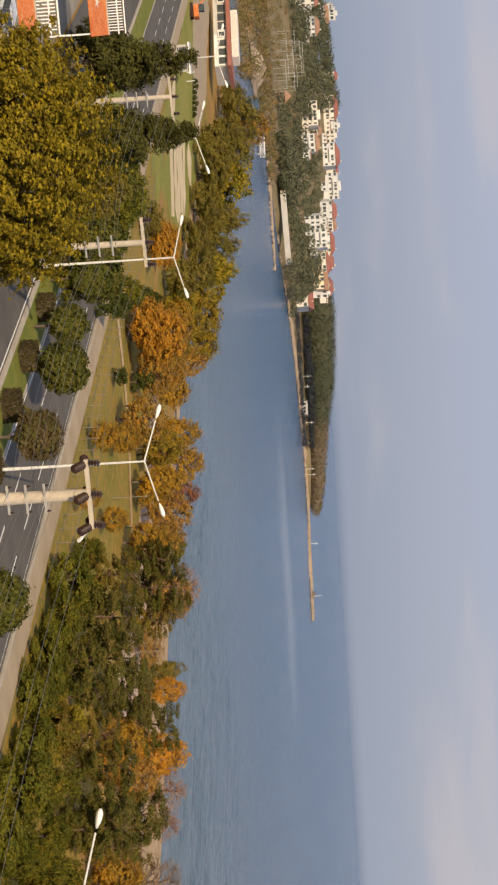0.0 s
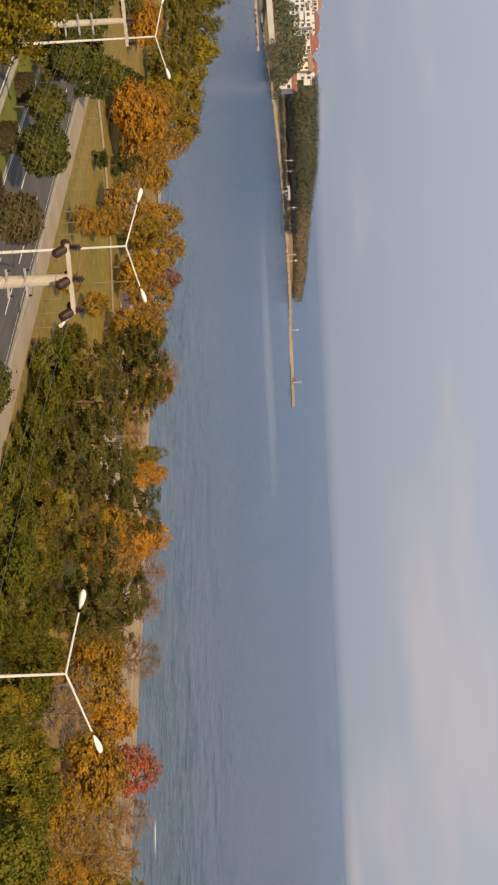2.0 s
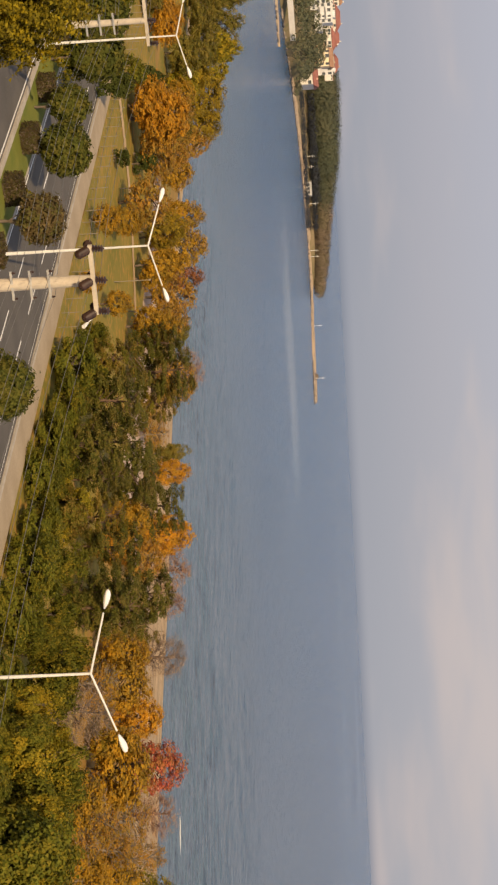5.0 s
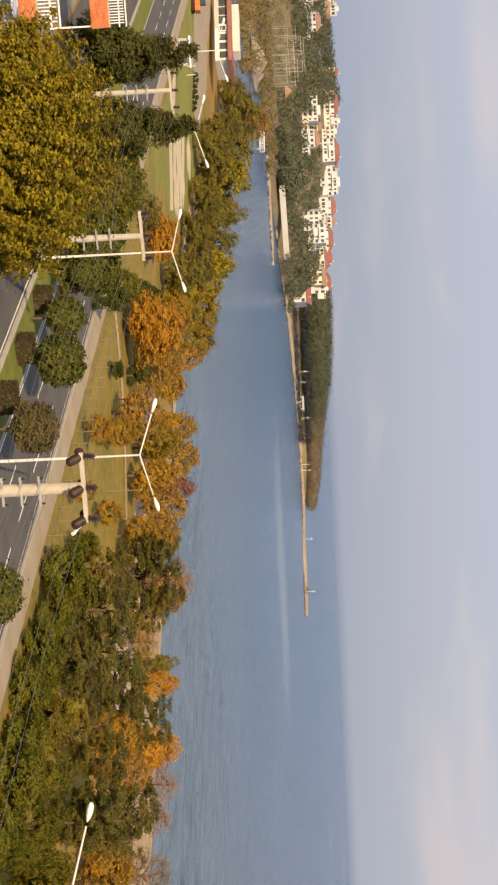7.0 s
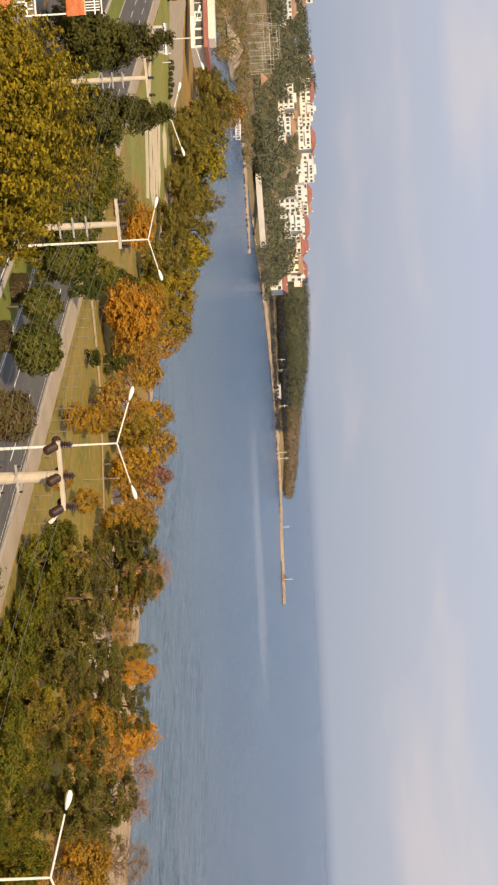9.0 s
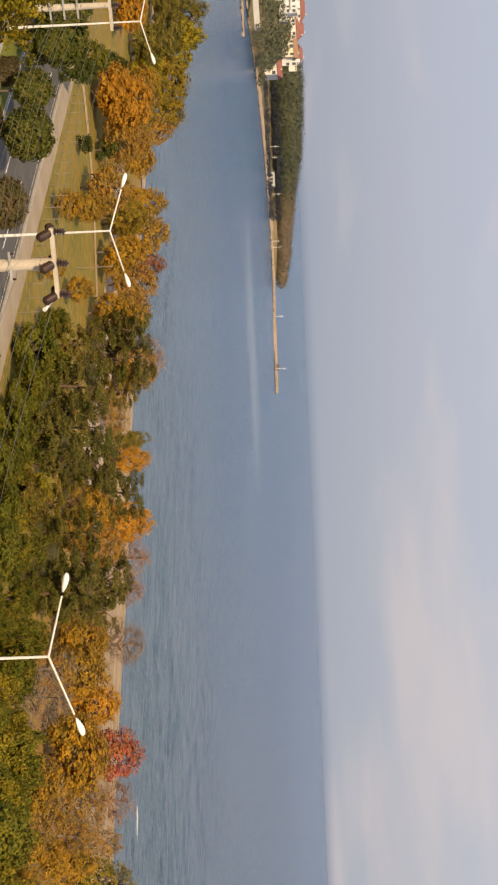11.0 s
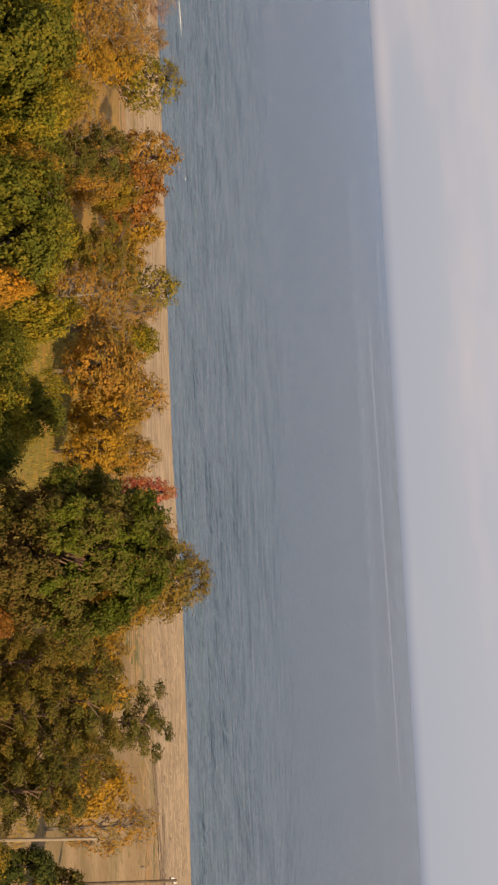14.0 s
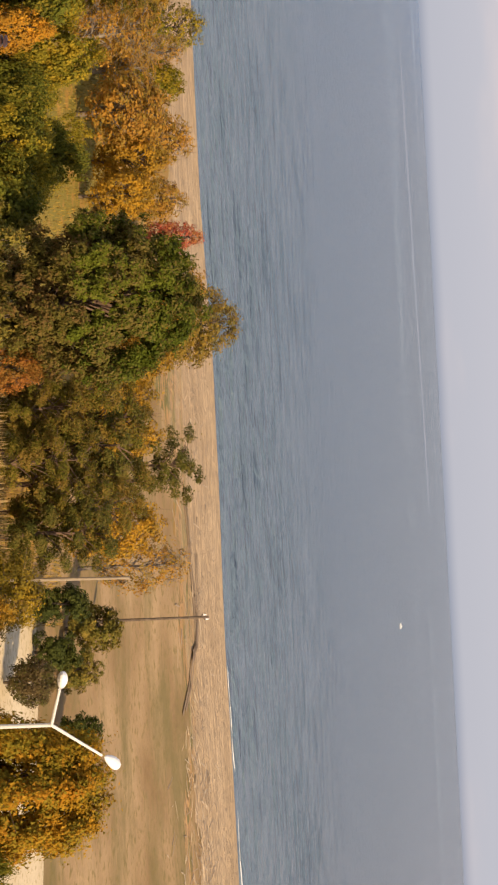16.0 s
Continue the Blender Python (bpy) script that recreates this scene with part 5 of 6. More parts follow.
def breaker(pts, width, name="foam"):
    """A low ridge of white water along a line of places."""
    vs, fs, k = [], [], 5
    dense = []
    for a, b in zip(pts[:-1], pts[1:]):
        n = max(2, int(math.dist(a, b) / 0.5))
        dense += [(a[0] + (b[0] - a[0]) * i / n, a[1] + (b[1] - a[1]) * i / n) for i in range(n)]
    for i, (x, y) in enumerate(dense):
        f = math.sin(math.pi * i / (len(dense) - 1)) ** 0.5
        w = width * f * max(0.0, min(1.3, 0.30 + 2.4 * noise.noise((x * 0.3, y * 0.3, 2.0)) + 1.6 * noise.noise((x * 1.3, y * 1.3, 7.0))))
        o = 0.8 * noise.noise((x * 0.2, y * 0.2, 5.0))
        for j in range(k):
            u = j / (k - 1) * 2 - 1
            vs.append((x + o + u * w, y, SEA + 0.06 + 0.09 * f * max(0.0, 1 - u * u)))
            if i and j:
                n = len(vs) - 1
                fs.append((n - k - 1, n - k, n, n - 1))
    return tagged(mesh(name, vs, fs, FOAM, smooth=True), "thin line of white foam breaking by the beach", "foam", kind="stuff")


breaker([(float(shore_gap(0, y)) + 3.6 - 0.045 * y, y) for y in range(42, 2, -4)], 0.19)
breaker([(152.9, 148.4), (154.1, 145.8), (155.3, 143.0)], 0.08)
breaker([(159.1, 126.8), (159.6, 126.3), (160.2, 125.6)], 0.09)
breaker([(163.1, 72.4), (164.2, 70.9), (165.4, 69.2)], 0.22)


def rippled_water(y0, y1, reach):
    """The sea along the beach: short waves running in towards the shore, dying out seaward."""
    rng = np.random.default_rng(12)
    ys = np.arange(y0, y1, 1.7)
    g = 0.4 + np.cumsum(np.linspace(0.42, 1.5, 198))
    g = g[g < reach]
    shore = np.array([float(shore_gap(0, y)) for y in ys])
    x, y = shore[:, None] + g[None, :], np.repeat(ys[:, None], len(g), 1)
    z = np.zeros_like(x)
    for i in range(26):
        size = rng.uniform(1.5, 3.6)
        a = radians(-20 + rng.normal(0, 7))
        k = 2 * math.pi / size
        z += 0.0102 * size ** 0.8 * np.sin(k * (x * math.cos(a) - y * math.sin(a)) + rng.uniform(0, 6.283))
    # long low rollers close to the beach
    for g0, ya, yb, high in ((2.6, 20, 120, 0.10), (5.2, 50, 130, 0.16), (8.6, 25, 125, 0.18), (12.6, 45, 135, 0.15), (17.5, 10, 110, 0.14), (4.0, -20, 50, 0.16), (10.0, -20, 45, 0.15), (24.0, 20, 140, 0.10)):
        sway = 0.8 * np.sin(ys * 0.11 + g0) + 0.5 * np.sin(ys * 0.29 + 2 * g0)
        fade = np.clip((ys - ya) / 12, 0, 1) * np.clip((yb - ys) / 12, 0, 1) * (0.55 + 0.45 * np.sin(ys * 0.17 + 3 * g0))
        z += 2.1 * high * fade[:, None] * np.exp(-((g[None, :] - g0 - sway[:, None]) / 0.65) ** 2)
    gust = 0.75 + 0.35 * np.sin(x * 0.05 + 1.3 * np.sin(y * 0.021)) * np.sin(y * 0.043 + 0.9)
    edge = np.clip(g / 3, 0, 1) * np.clip((reach - g) / 130, 0, 1)
    ends = np.clip((ys - y0) / 15, 0, 1) * np.clip((y1 - ys) / 40, 0, 1)
    z = SEA + 0.10 * edge[None, :] ** 0.3 * ends[:, None] ** 0.3 + z * gust * edge[None, :] * ends[:, None]
    z[:, 0] = z[:, -1] = SEA - 0.05
    n = len(g)
    vs = np.stack([x, y, z], 2).reshape(-1, 3)
    fs = [(j * n + i, j * n + i + 1, (j + 1) * n + i + 1, (j + 1) * n + i) for j in range(len(ys) - 1) for i in range(n - 1)]
    return tagged(mesh("rippled_water", vs, fs, SEA_WATER, smooth=True), "short ripples running over the sea along the beach", "sea", kind="structure")


rippled_water(-25, 300, 188)


def boat(x, y, turn):
    top = tagged(new("motor_boat"), "small white motor boat far out on the sea", "boat")
    top.matrix_world = pose(x, y, SEA, 0, 0, turn) @ Matrix.Scale(0.42, 4)
    bm = box(bmesh.new(), -3.0, 3.0, -1.0, 1.0, 0.0, 0.9)
    for v in bm.verts:
        if v.co.x > 0:
            v.co.y *= 0.25
            v.co.z += 0.25 * (v.co.z > 0.4)
        if v.co.z < 0.4:
            v.co.y *= 0.7
    part("hull", bm, WHITE, top)
    part("cabin", box(bmesh.new(), -1.2, 0.6, -0.65, 0.65, 0.9, 1.8), WHITE, top)
    part("windscreen", box(bmesh.new(), 0.58, 0.66, -0.55, 0.55, 1.15, 1.65), RUBBER, top, "dark windscreen")


boat(690, 179, 110)

# ---- by the near side of the road: shelters, railings, kiosk ----
ORANGE_ROOF = tone("orange_roof_sheet", (0.55, 0.13, 0.03), (0.66, 0.20, 0.05), 0.7, 0.6, 8, c=(0.60, 0.30, 0.16))
CREAM = tone("cream_plaster", (0.63, 0.59, 0.54), (0.71, 0.67, 0.62), 0.2, 0.9, 8)
PLASTER = tone("white_plaster", (0.54, 0.55, 0.57), (0.64, 0.65, 0.67), 0.2, 0.9, 8)
YELLOW = tone("yellow_plaster", (0.70, 0.60, 0.42), (0.78, 0.68, 0.50), 0.2, 0.9, 8)
PINK = tone("pink_plaster", (0.62, 0.38, 0.30), (0.70, 0.46, 0.37), 0.2, 0.9, 8)
TILE = tone("red_roof_tiles", (0.26, 0.10, 0.08), (0.34, 0.145, 0.115), 0.3, 0.85, 8)
TILE_BROWN = tone("brown_roof_tiles", (0.30, 0.17, 0.11), (0.38, 0.23, 0.15), 0.3, 0.85, 8)
GLASS = tone("dark_window_glass", (0.05, 0.06, 0.07), (0.10, 0.11, 0.12), 0.5, 0.12, 5, spec=0.6)
FRAME_GREY = tone("grey_frame", (0.50, 0.48, 0.46), (0.58, 0.56, 0.53), 1.0, 0.6, 8)


def shelter(x, y, z, w, d, turn, star):
    """An orange pent roof on white posts with a white slatted railing behind it."""
    top = tagged(new("roadside_shelter"), "orange-roofed roadside shelter with a white slatted railing", "shelter", "roadside shelters")
    top.matrix_world = pose(x, y, 0, 0, 0, turn)
    bm = box(bmesh.new(), -w / 2, w / 2, 0, d, 0, 0.12)
    bm.transform(Matrix.Translation((0, 0, z)) @ Matrix.Rotation(radians(14), 4, "X"))
    part("roof", bm, ORANGE_ROOF, top, "faded orange roof sheet")
    bm = box(bmesh.new(), -w / 2, w / 2, d * 0.97, d * 0.97 + 0.15, z + d * 0.24, z + d * 0.24 + 0.22)
    part("ridge", bm, KERB, top, "pale ridge board")
    for sx in (-w / 2 + 0.2, w / 2 - 0.2):
        for sy, sz in ((0.2, z), (d * 0.93, z + d * 0.22)):
            part("post", box(bmesh.new(), sx - 0.06, sx + 0.06, sy - 0.06, sy + 0.06, 0, sz), WHITE, top)
    rail = part("railing", box(bmesh.new(), -w / 2, w / 2, d + 0.5, d + 0.56, z + d * 0.24 - 0.2, z + d * 0.24 - 0.1), WHITE, top, "white railing")
    bar = None
    for i in range(int(w / 0.22)):
        ob = part("slat", box(bmesh.new(), -0.04, 0.04, 0, 0.04, -0.2, 1.5), WHITE, rail) if bar is None else new("slat", bar)
        bar = ob.data
        ob.parent = rail
        ob.location = (-w / 2 + 0.22 * i, d + 0.5, z + d * 0.24 - 0.2)
    for zz in (0.9, 1.45):
        part("rail_bar", box(bmesh.new(), -w / 2, w / 2, d + 0.49, d + 0.57, z + d * 0.24 + zz - 0.05, z + d * 0.24 + zz + 0.05), WHITE, rail)
    if star:
        bm = bmesh.new()
        pts = []
        for i in range(10):
            r = 0.55 if i % 2 == 0 else 0.2
            pts.append(bm.verts.new((r * math.sin(i * math.pi / 5) + 0.2, d * 0.45 + r * math.cos(i * math.pi / 5), 0.135)))
        bm.faces.new(pts)
        bm.transform(Matrix.Translation((0, 0, z)) @ Matrix.Rotation(radians(14), 4, "X"))
        part("star", bm, CREAM, top, "pale painted star")
    return top


LOT = tone("worn_concrete", (0.24, 0.215, 0.18), (0.31, 0.28, 0.235), 0.3, 0.9, 12, bump=0.01)
strip("forecourt", 8.0, 31.2, 70, 190, 0.0, LOT, "worn concrete forecourt beside the road", "forecourt", 0.05)

shelter(20.2, 103.7, 3.1, 5.4, 2.3, -12, False)
shelter(27.2, 134.5, 3.3, 5.6, 3.6, -12, True)


def car(x, y, turn, paint, label):
    top = tagged(new("car"), label, "car", "parked cars")
    top.matrix_world = pose(x, y, 0, 0, 0, turn)
    bm = box(bmesh.new(), -0.86, 0.86, -2.1, 2.1, 0.32, 0.85)
    bmesh.ops.bevel(bm, geom=bm.edges[:], offset=0.14, segments=2, affect="EDGES")
    part("body", bm, paint, top)
    bm = box(bmesh.new(), -0.74, 0.74, -1.5, 1.0, 0.82, 1.42)
    for v in bm.verts:
        if v.co.z > 1.1:
            v.co.y = v.co.y * 0.72 - 0.1
            v.co.x *= 0.85
    part("roof", bm, paint, top)
    bm = box(bmesh.new(), -0.72, 0.72, -1.53, 1.03, 0.90, 1.32)
    for v in bm.verts:
        if v.co.z > 1.1:
            v.co.y = v.co.y * 0.78 - 0.1
            v.co.x *= 0.92
        else:
            v.co.x *= 1.03
    part("windows", bm, GLASS, top, "dark car windows")
    for sx in (-0.8, 0.8):
        for sy in (-1.3, 1.3):
            part("wheel", rod(bmesh.new(), (sx - 0.09, sy, 0.32), (sx + 0.09, sy, 0.32), 0.32, 0.32, 14), RUBBER, top, "black tyre")


car(22.9, 112.2, 14, WHITE, "white parked car beside the orange-roofed shelter")
car(20.2, 113.0, 14, WHITE, "white parked car with dark windows")


def kiosk(x, y, turn):
    top = tagged(new("beach_cafe"), "long low beach cafe with wide dark windows and red-brown roof", "cafe building")
    top.matrix_world = pose(x, y, -0.5, 0, 0, turn)
    part("wall", box(bmesh.new(), -9.8, 7.0, 0, 7.5, 0, 2.75), FRAME_GREY, top)
    part("roof", box(bmesh.new(), -8.6, 7.6, -1.0, 8.2, 2.75, 3.5), TILE, top, "red-brown roof edge")
    part("parapet", box(bmesh.new(), -8.0, 3.4, 2.5, 6.0, 3.5, 4.9), CREAM, top, "cream roof parapet")
    part("plinth", box(bmesh.new(), -0.6, 7.02, -0.06, 0.0, 0.0, 0.75), WHITE, top, "white lower panel")
    for i in range(7):
        x0 = -6.9 + i * 2.1
        wf = part("window", box(bmesh.new(), x0 - 1.0, x0 + 1.0, -0.06, 0.0, 0.8, 2.6), WHITE if i > 2 else FRAME_GREY, top)
        pane = 0.9 if i < 3 else 0.78
        part("pane", box(bmesh.new(), x0 - pane, x0 + pane, -0.09, -0.03, 0.9, 2.5), GLASS, wf, "dark glass pane")
    for i in (-8.9, -0.55):
        sg = part("sign_board", box(bmesh.new(), i - 0.7, i + 0.7, -0.32, -0.14, 0.9, 2.5), WHITE, top, "white framed board")
        part("panel", box(bmesh.new(), i - 0.5, i + 0.5, -0.35, -0.31, 1.15, 2.25), GLASS, sg)


kiosk(81.6, 356.0, -46)


def park_kiosk(x, y, turn):
    top = tagged(new("park_kiosk"), "small grey park kiosk with a pale roof edge", "kiosk")
    top.matrix_world = pose(x, y, land(x, y), 0, 0, turn)
    part("wall", box(bmesh.new(), -2.0, 2.0, -1.5, 1.5, 0, 2.3), STEEL, top)
    bm = box(bmesh.new(), -2.3, 2.3, -1.9, 1.9, 2.3, 2.5)
    part("roof", bm, STEEL, top, "grey metal roof")
    part("fascia", box(bmesh.new(), -2.32, 2.32, -1.96, -1.9, 2.28, 2.52), WHITE, top, "pale roof edge")
    for k in (-1.0, 1.0):
        wn_ = part("window", box(bmesh.new(), k - 0.7, k + 0.7, -1.56, -1.5, 0.9, 2.1), FRAME_GREY, top)
        part("pane", box(bmesh.new(), k - 0.62, k + 0.62, -1.59, -1.55, 1.0, 2.0), GLASS, wn_, "dark glass pane")


park_kiosk(61.0, 254.0, -14)


def excavator(x, y, turn):
    top = tagged(new("excavator"), "small orange excavator standing beside the lane", "excavator")
    top.matrix_world = pose(x, y, land(x, y), 0, 0, turn)
    for k in (-0.8, 0.8):
        bm = box(bmesh.new(), k - 0.22, k + 0.22, -1.3, 1.3, 0, 0.65)
        bmesh.ops.bevel(bm, geom=bm.edges[:], offset=0.15, segments=2, affect="EDGES")
        part("track", bm, RUBBER, top, "black crawler track")
    part("body", box(bmesh.new(), -0.95, 0.95, -1.3, 0.9, 0.75, 1.6), ORANGE_ROOF, top)
    part("cab", box(bmesh.new(), -0.9, 0.1, -0.3, 0.9, 1.6, 2.6), GLASS, top, "dark glazed cab")
    arm = part("boom", rod(bmesh.new(), (0.4, 0.8, 1.3), (0.4, 2.6, 3.1), 0.17, 0.14, 6), ORANGE_ROOF, top)
    part("stick", rod(bmesh.new(), (0.4, 2.6, 3.1), (0.4, 3.6, 1.2), 0.13, 0.1, 6), ORANGE_ROOF, top)
    part("bucket", box(bmesh.new(), 0.05, 0.75, 3.2, 3.8, 0.55, 1.2), RUBBER, top, "dark steel bucket")


excavator(63.5, 298.0, 60)

for i in range(7):
    tree("shrub", 75.6 + 0.8 * i, 297.5 - 0.7 * i, 1.1 + 0.2 * math.sin(i * 2.0), 1.3, label="small dark clipped shrub along the lane", group="shrubs along the lane")
for i in range(3):
    top = tagged(new("bollard"), "short white bollard beside the lane", "bollard", "bollards")
    top.location = (69.2 + 1.1 * i, 284.2 - 1.5 * i, land(70, 283))
    part("post", rod(bmesh.new(), (0, 0, 0), (0, 0, 1.3), 0.07, 0.07, 8), WHITE, top)
    part("cap", rod(bmesh.new(), (0, 0, 1.3), (0, 0, 1.38), 0.09, 0.05, 8), WHITE, top)


# driftwood on the beach
DRIFT = tone("grey_driftwood", (0.30, 0.24, 0.18), (0.46, 0.38, 0.29), 1.0, 0.9, 6, island=0.4)


def driftwood(x0, x1, y0, y1, n, seed, label):
    rng = np.random.default_rng(seed)
    vs, fs = [], []
    for i in range(n):
        x, y = rng.uniform(x0, x1), rng.uniform(y0, y1)
        a, l, r = rng.uniform(0, 6.283), rng.uniform(0.4, 1.9), rng.uniform(0.015, 0.05)
        z = land(x, y) + 0.09
        tube(vs, fs, (x, y, z), (x + l * math.cos(a), y + l * math.sin(a), z + rng.uniform(0, 0.3)), r, r * 0.5, 4)
    return tagged(mesh("driftwood", vs, fs, DRIFT), label, "driftwood", kind="stuff")


driftwood(140, 158, 5, 20, 160, 3, "sticks and driftwood strewn over the sand")
driftwood(133, 151, 12, 27, 220, 9, "weathered sticks heaped over the trampled sand")
RUT = tone("dark_rut_sand", (0.22, 0.15, 0.09), (0.30, 0.21, 0.13), 0.8, 0.9, 6)


def tyre_tracks(pts):
    """Two narrow wheel marks, laid as strips of darker sand."""
    for s in (-0.8, 0.8):
        line = [(x + s * 0.9, y + s * 0.4) for x, y in pts]
        fine = []
        for a, b in zip(line[:-1], line[1:]):
            fine += [(a[0] + (b[0] - a[0]) * i / 5, a[1] + (b[1] - a[1]) * i / 5) for i in range(5)]
        way("tyre_track", fine + line[-1:], 0.4, RUT, "dark wheel mark curving over the sand", "track", 0.12)


tyre_tracks([(133.0, 47.0), (137.5, 41.0), (140.0, 39.0), (141.0, 37.0), (140.4, 35.5), (137.2, 33.3), (135.5, 30.9), (132.7, 28.1)])
tyre_tracks([(141.9, 44.0), (142.6, 39.0), (141.0, 35.5), (137.9, 34.4)])
driftwood(125, 160, -5, 60, 140, 4, "scattered sticks washed up on the beach")

# low shrubs behind the beach
tree("shrub", 82.3, 23.2, 3.0, 2.9)
tree("shrub", 83.0, 20.9, 2.7, 2.7)
tree("bush", 90.0, 23.9, 3.4, 3.7)
tree("bush", 89.0, 21.4, 2.6, 3.0)
tree("brown_shrub", 77.0, 18.0, 2.7, 2.5)
tree("shrub", 88.5, 17.9, 2.7, 2.6)

# ---- the far shore: spit, hill, town ----


def polar(heading, dist):
    return dist * math.sin(radians(heading)), dist * math.cos(radians(heading))


def rise(heading, dist):
    """The land of the far shore."""
    k = max(0.0, min(1.0, (21.9 - heading) / 0.6))
    hill = max(0.0, dist - 770) * 0.09 * k
    hill = min(hill, float(np.interp(heading, (12, 15, 17, 19, 21, 21.9), (20, 25, 25, 19, 13, 0))))
    if heading > 21.4:
        hill = max(hill, 3.0 * max(0.0, min(1.0, (29.2 - heading) / 2)) * max(0.0, min(1.0, (dist - 1040) / 30)))
    return -2.0 + hill


SCRUB = tone("far_scrub_ground", (0.17, 0.145, 0.075), (0.27, 0.20, 0.115), 0.03, 0.95, 9, c=(0.12, 0.12, 0.05))
FAR_SAND = tone("far_sand", (0.40, 0.29, 0.19), (0.50, 0.37, 0.25), 0.03, 0.95, 9, c=(0.34, 0.26, 0.16))
hs = list(np.arange(4.0, 28.9, 0.5))


def near_edge(h):
    return float(np.interp(h, (4, 13.5, 14.5, 17, 18.3, 20.2, 21.2, 22.3, 24, 25.3, 29.2, 30.1), (520, 545, 640, 735, 760, 812, 860, 930, 985, 1060, 1085, 1090)))


vs, fs, nd = [], [], 24
for i, h in enumerate(hs):
    e = near_edge(h)
    for j in range(nd):
        d = e + (1400 - e) * (j / (nd - 1)) ** 1.3
        x, y = polar(h, d)
        z = rise(h, d) if j else SEA - 0.6
        vs.append((x, y, z))
        if i and j:
            n = len(vs) - 1
            fs.append((n - nd - 1, n - nd, n, n - 1))
tagged(mesh("far_hillside", vs, fs, SCRUB, smooth=True), "brownish scrub hillside under the town", "hillside", kind="structure")


def bar(name, front, width, height, label):
    """A low bank of sand along a line, falling to the water on both sides."""
    vs, fs = [], []
    prof = ((0, -0.5), (0.12, 0.35), (0.3, 0.8), (0.55, 1.0), (0.8, 0.7), (1.0, -0.5))
    dense = []
    for a, b in zip(front[:-1], front[1:]):
        n = 8
        dense += [(a[0] + (b[0] - a[0]) * i / n, a[1] + (b[1] - a[1]) * i / n) for i in range(n)]
    dense.append(front[-1])
    k = len(prof)
    for i, (x, y) in enumerate(dense):
        u = Vector((x, y)).normalized()
        f = min(1.0, (len(dense) - 1 - i) / 16 + 0.06)
        for j, (a, b) in enumerate(prof):
            q = Vector((x, y)) + u * (a * width * f + 2.5 * noise.noise((x * 0.05, y * 0.05, j)))
            vs.append((q.x, q.y, SEA + b * height * (0.8 + 0.5 * noise.noise((x * 0.08, y * 0.08, 3 + j)))))
            if i and j:
                n = len(vs) - 1
                fs.append((n - k - 1, n - k, n, n - 1))
    return tagged(mesh(name, vs, fs, FAR_SAND, smooth=True), label, "sandbank", kind="structure")


bar("spit", [(262, 742), (284.7, 772), (312, 806), (348, 847), (393.6, 891), (439, 927), (489, 950), (513, 935), (528, 891), (540, 878), (550, 868)], 27, 2.0, "long low sandy spit with stones along the water")
bar("sandbank", [(196, 700), (208, 690), (228, 681), (242, 679), (255, 678)], 15, 1.2, "narrow tan sandbank in the river mouth")
bar("far_beach", [(186, 735), (214, 738), (240, 752), (268, 788), (296, 822)], 58, 1.7, "tan beach under a cream wall")


bar("river_bank", [polar(12.6, 575), polar(13.6, 585), polar(14.3, 600), polar(14.9, 625)], 22, 1.6, "pale sandy bank by the river mouth")


def stones(name, front, n, r0, r1, seed, label):
    """Loose rocks lying along a line at the water."""
    rng = np.random.default_rng(seed)
    vs, fs = [], []
    seg = [math.dist(a, b) for a, b in zip(front[:-1], front[1:])]
    for i in range(n):
        k = int(rng.choice(len(seg), p=np.array(seg) / sum(seg)))
        f = rng.random()
        x = front[k][0] + (front[k + 1][0] - front[k][0]) * f + rng.normal(0, 1.6)
        y = front[k][1] + (front[k + 1][1] - front[k][1]) * f + rng.normal(0, 1.6)
        r = rng.uniform(r0, r1)
        b = len(vs)
        for q in ((1, 0, 0), (0, 1, 0), (-1, 0, 0), (0, -1, 0), (0.1, 0.1, 0.9), (0, 0, -0.6)):
            vs.append((x + r * q[0] * rng.uniform(0.7, 1.3), y + r * q[1] * rng.uniform(0.7, 1.3), SEA + 0.3 + r * q[2] * rng.uniform(0.6, 1.1)))
        for q in ((0, 1, 4), (1, 2, 4), (2, 3, 4), (3, 0, 4), (1, 0, 5), (2, 1, 5), (3, 2, 5), (0, 3, 5)):
            fs.append(tuple(b + j for j in q))
    return tagged(mesh(name, vs, fs, ROCK), label, "rocks", kind="stuff")


ROCK = tone("shore_rock", (0.20, 0.16, 0.13), (0.34, 0.28, 0.23), 0.3, 0.9, 8, island=0.5)
stones("spit_rocks", [(262, 742), (284.7, 772), (312, 806), (348, 847), (393.6, 891), (439, 927), (489, 950), (513, 935), (540, 878), (550, 868)], 520, 0.5, 1.3, 31, "dark rocks along the water side of the spit")
stones("tip_rocks", [polar(31.2, 1030), polar(31.9, 1024), polar(32.3, 1022)], 120, 0.6, 1.6, 35, "pale and dark rocks round the end of the spit")
stones("sandbank_rocks", [(196, 700), (208, 690), (228, 681), (255, 678)], 90, 0.3, 0.8, 32, "stones and driftwood on the sandbank")


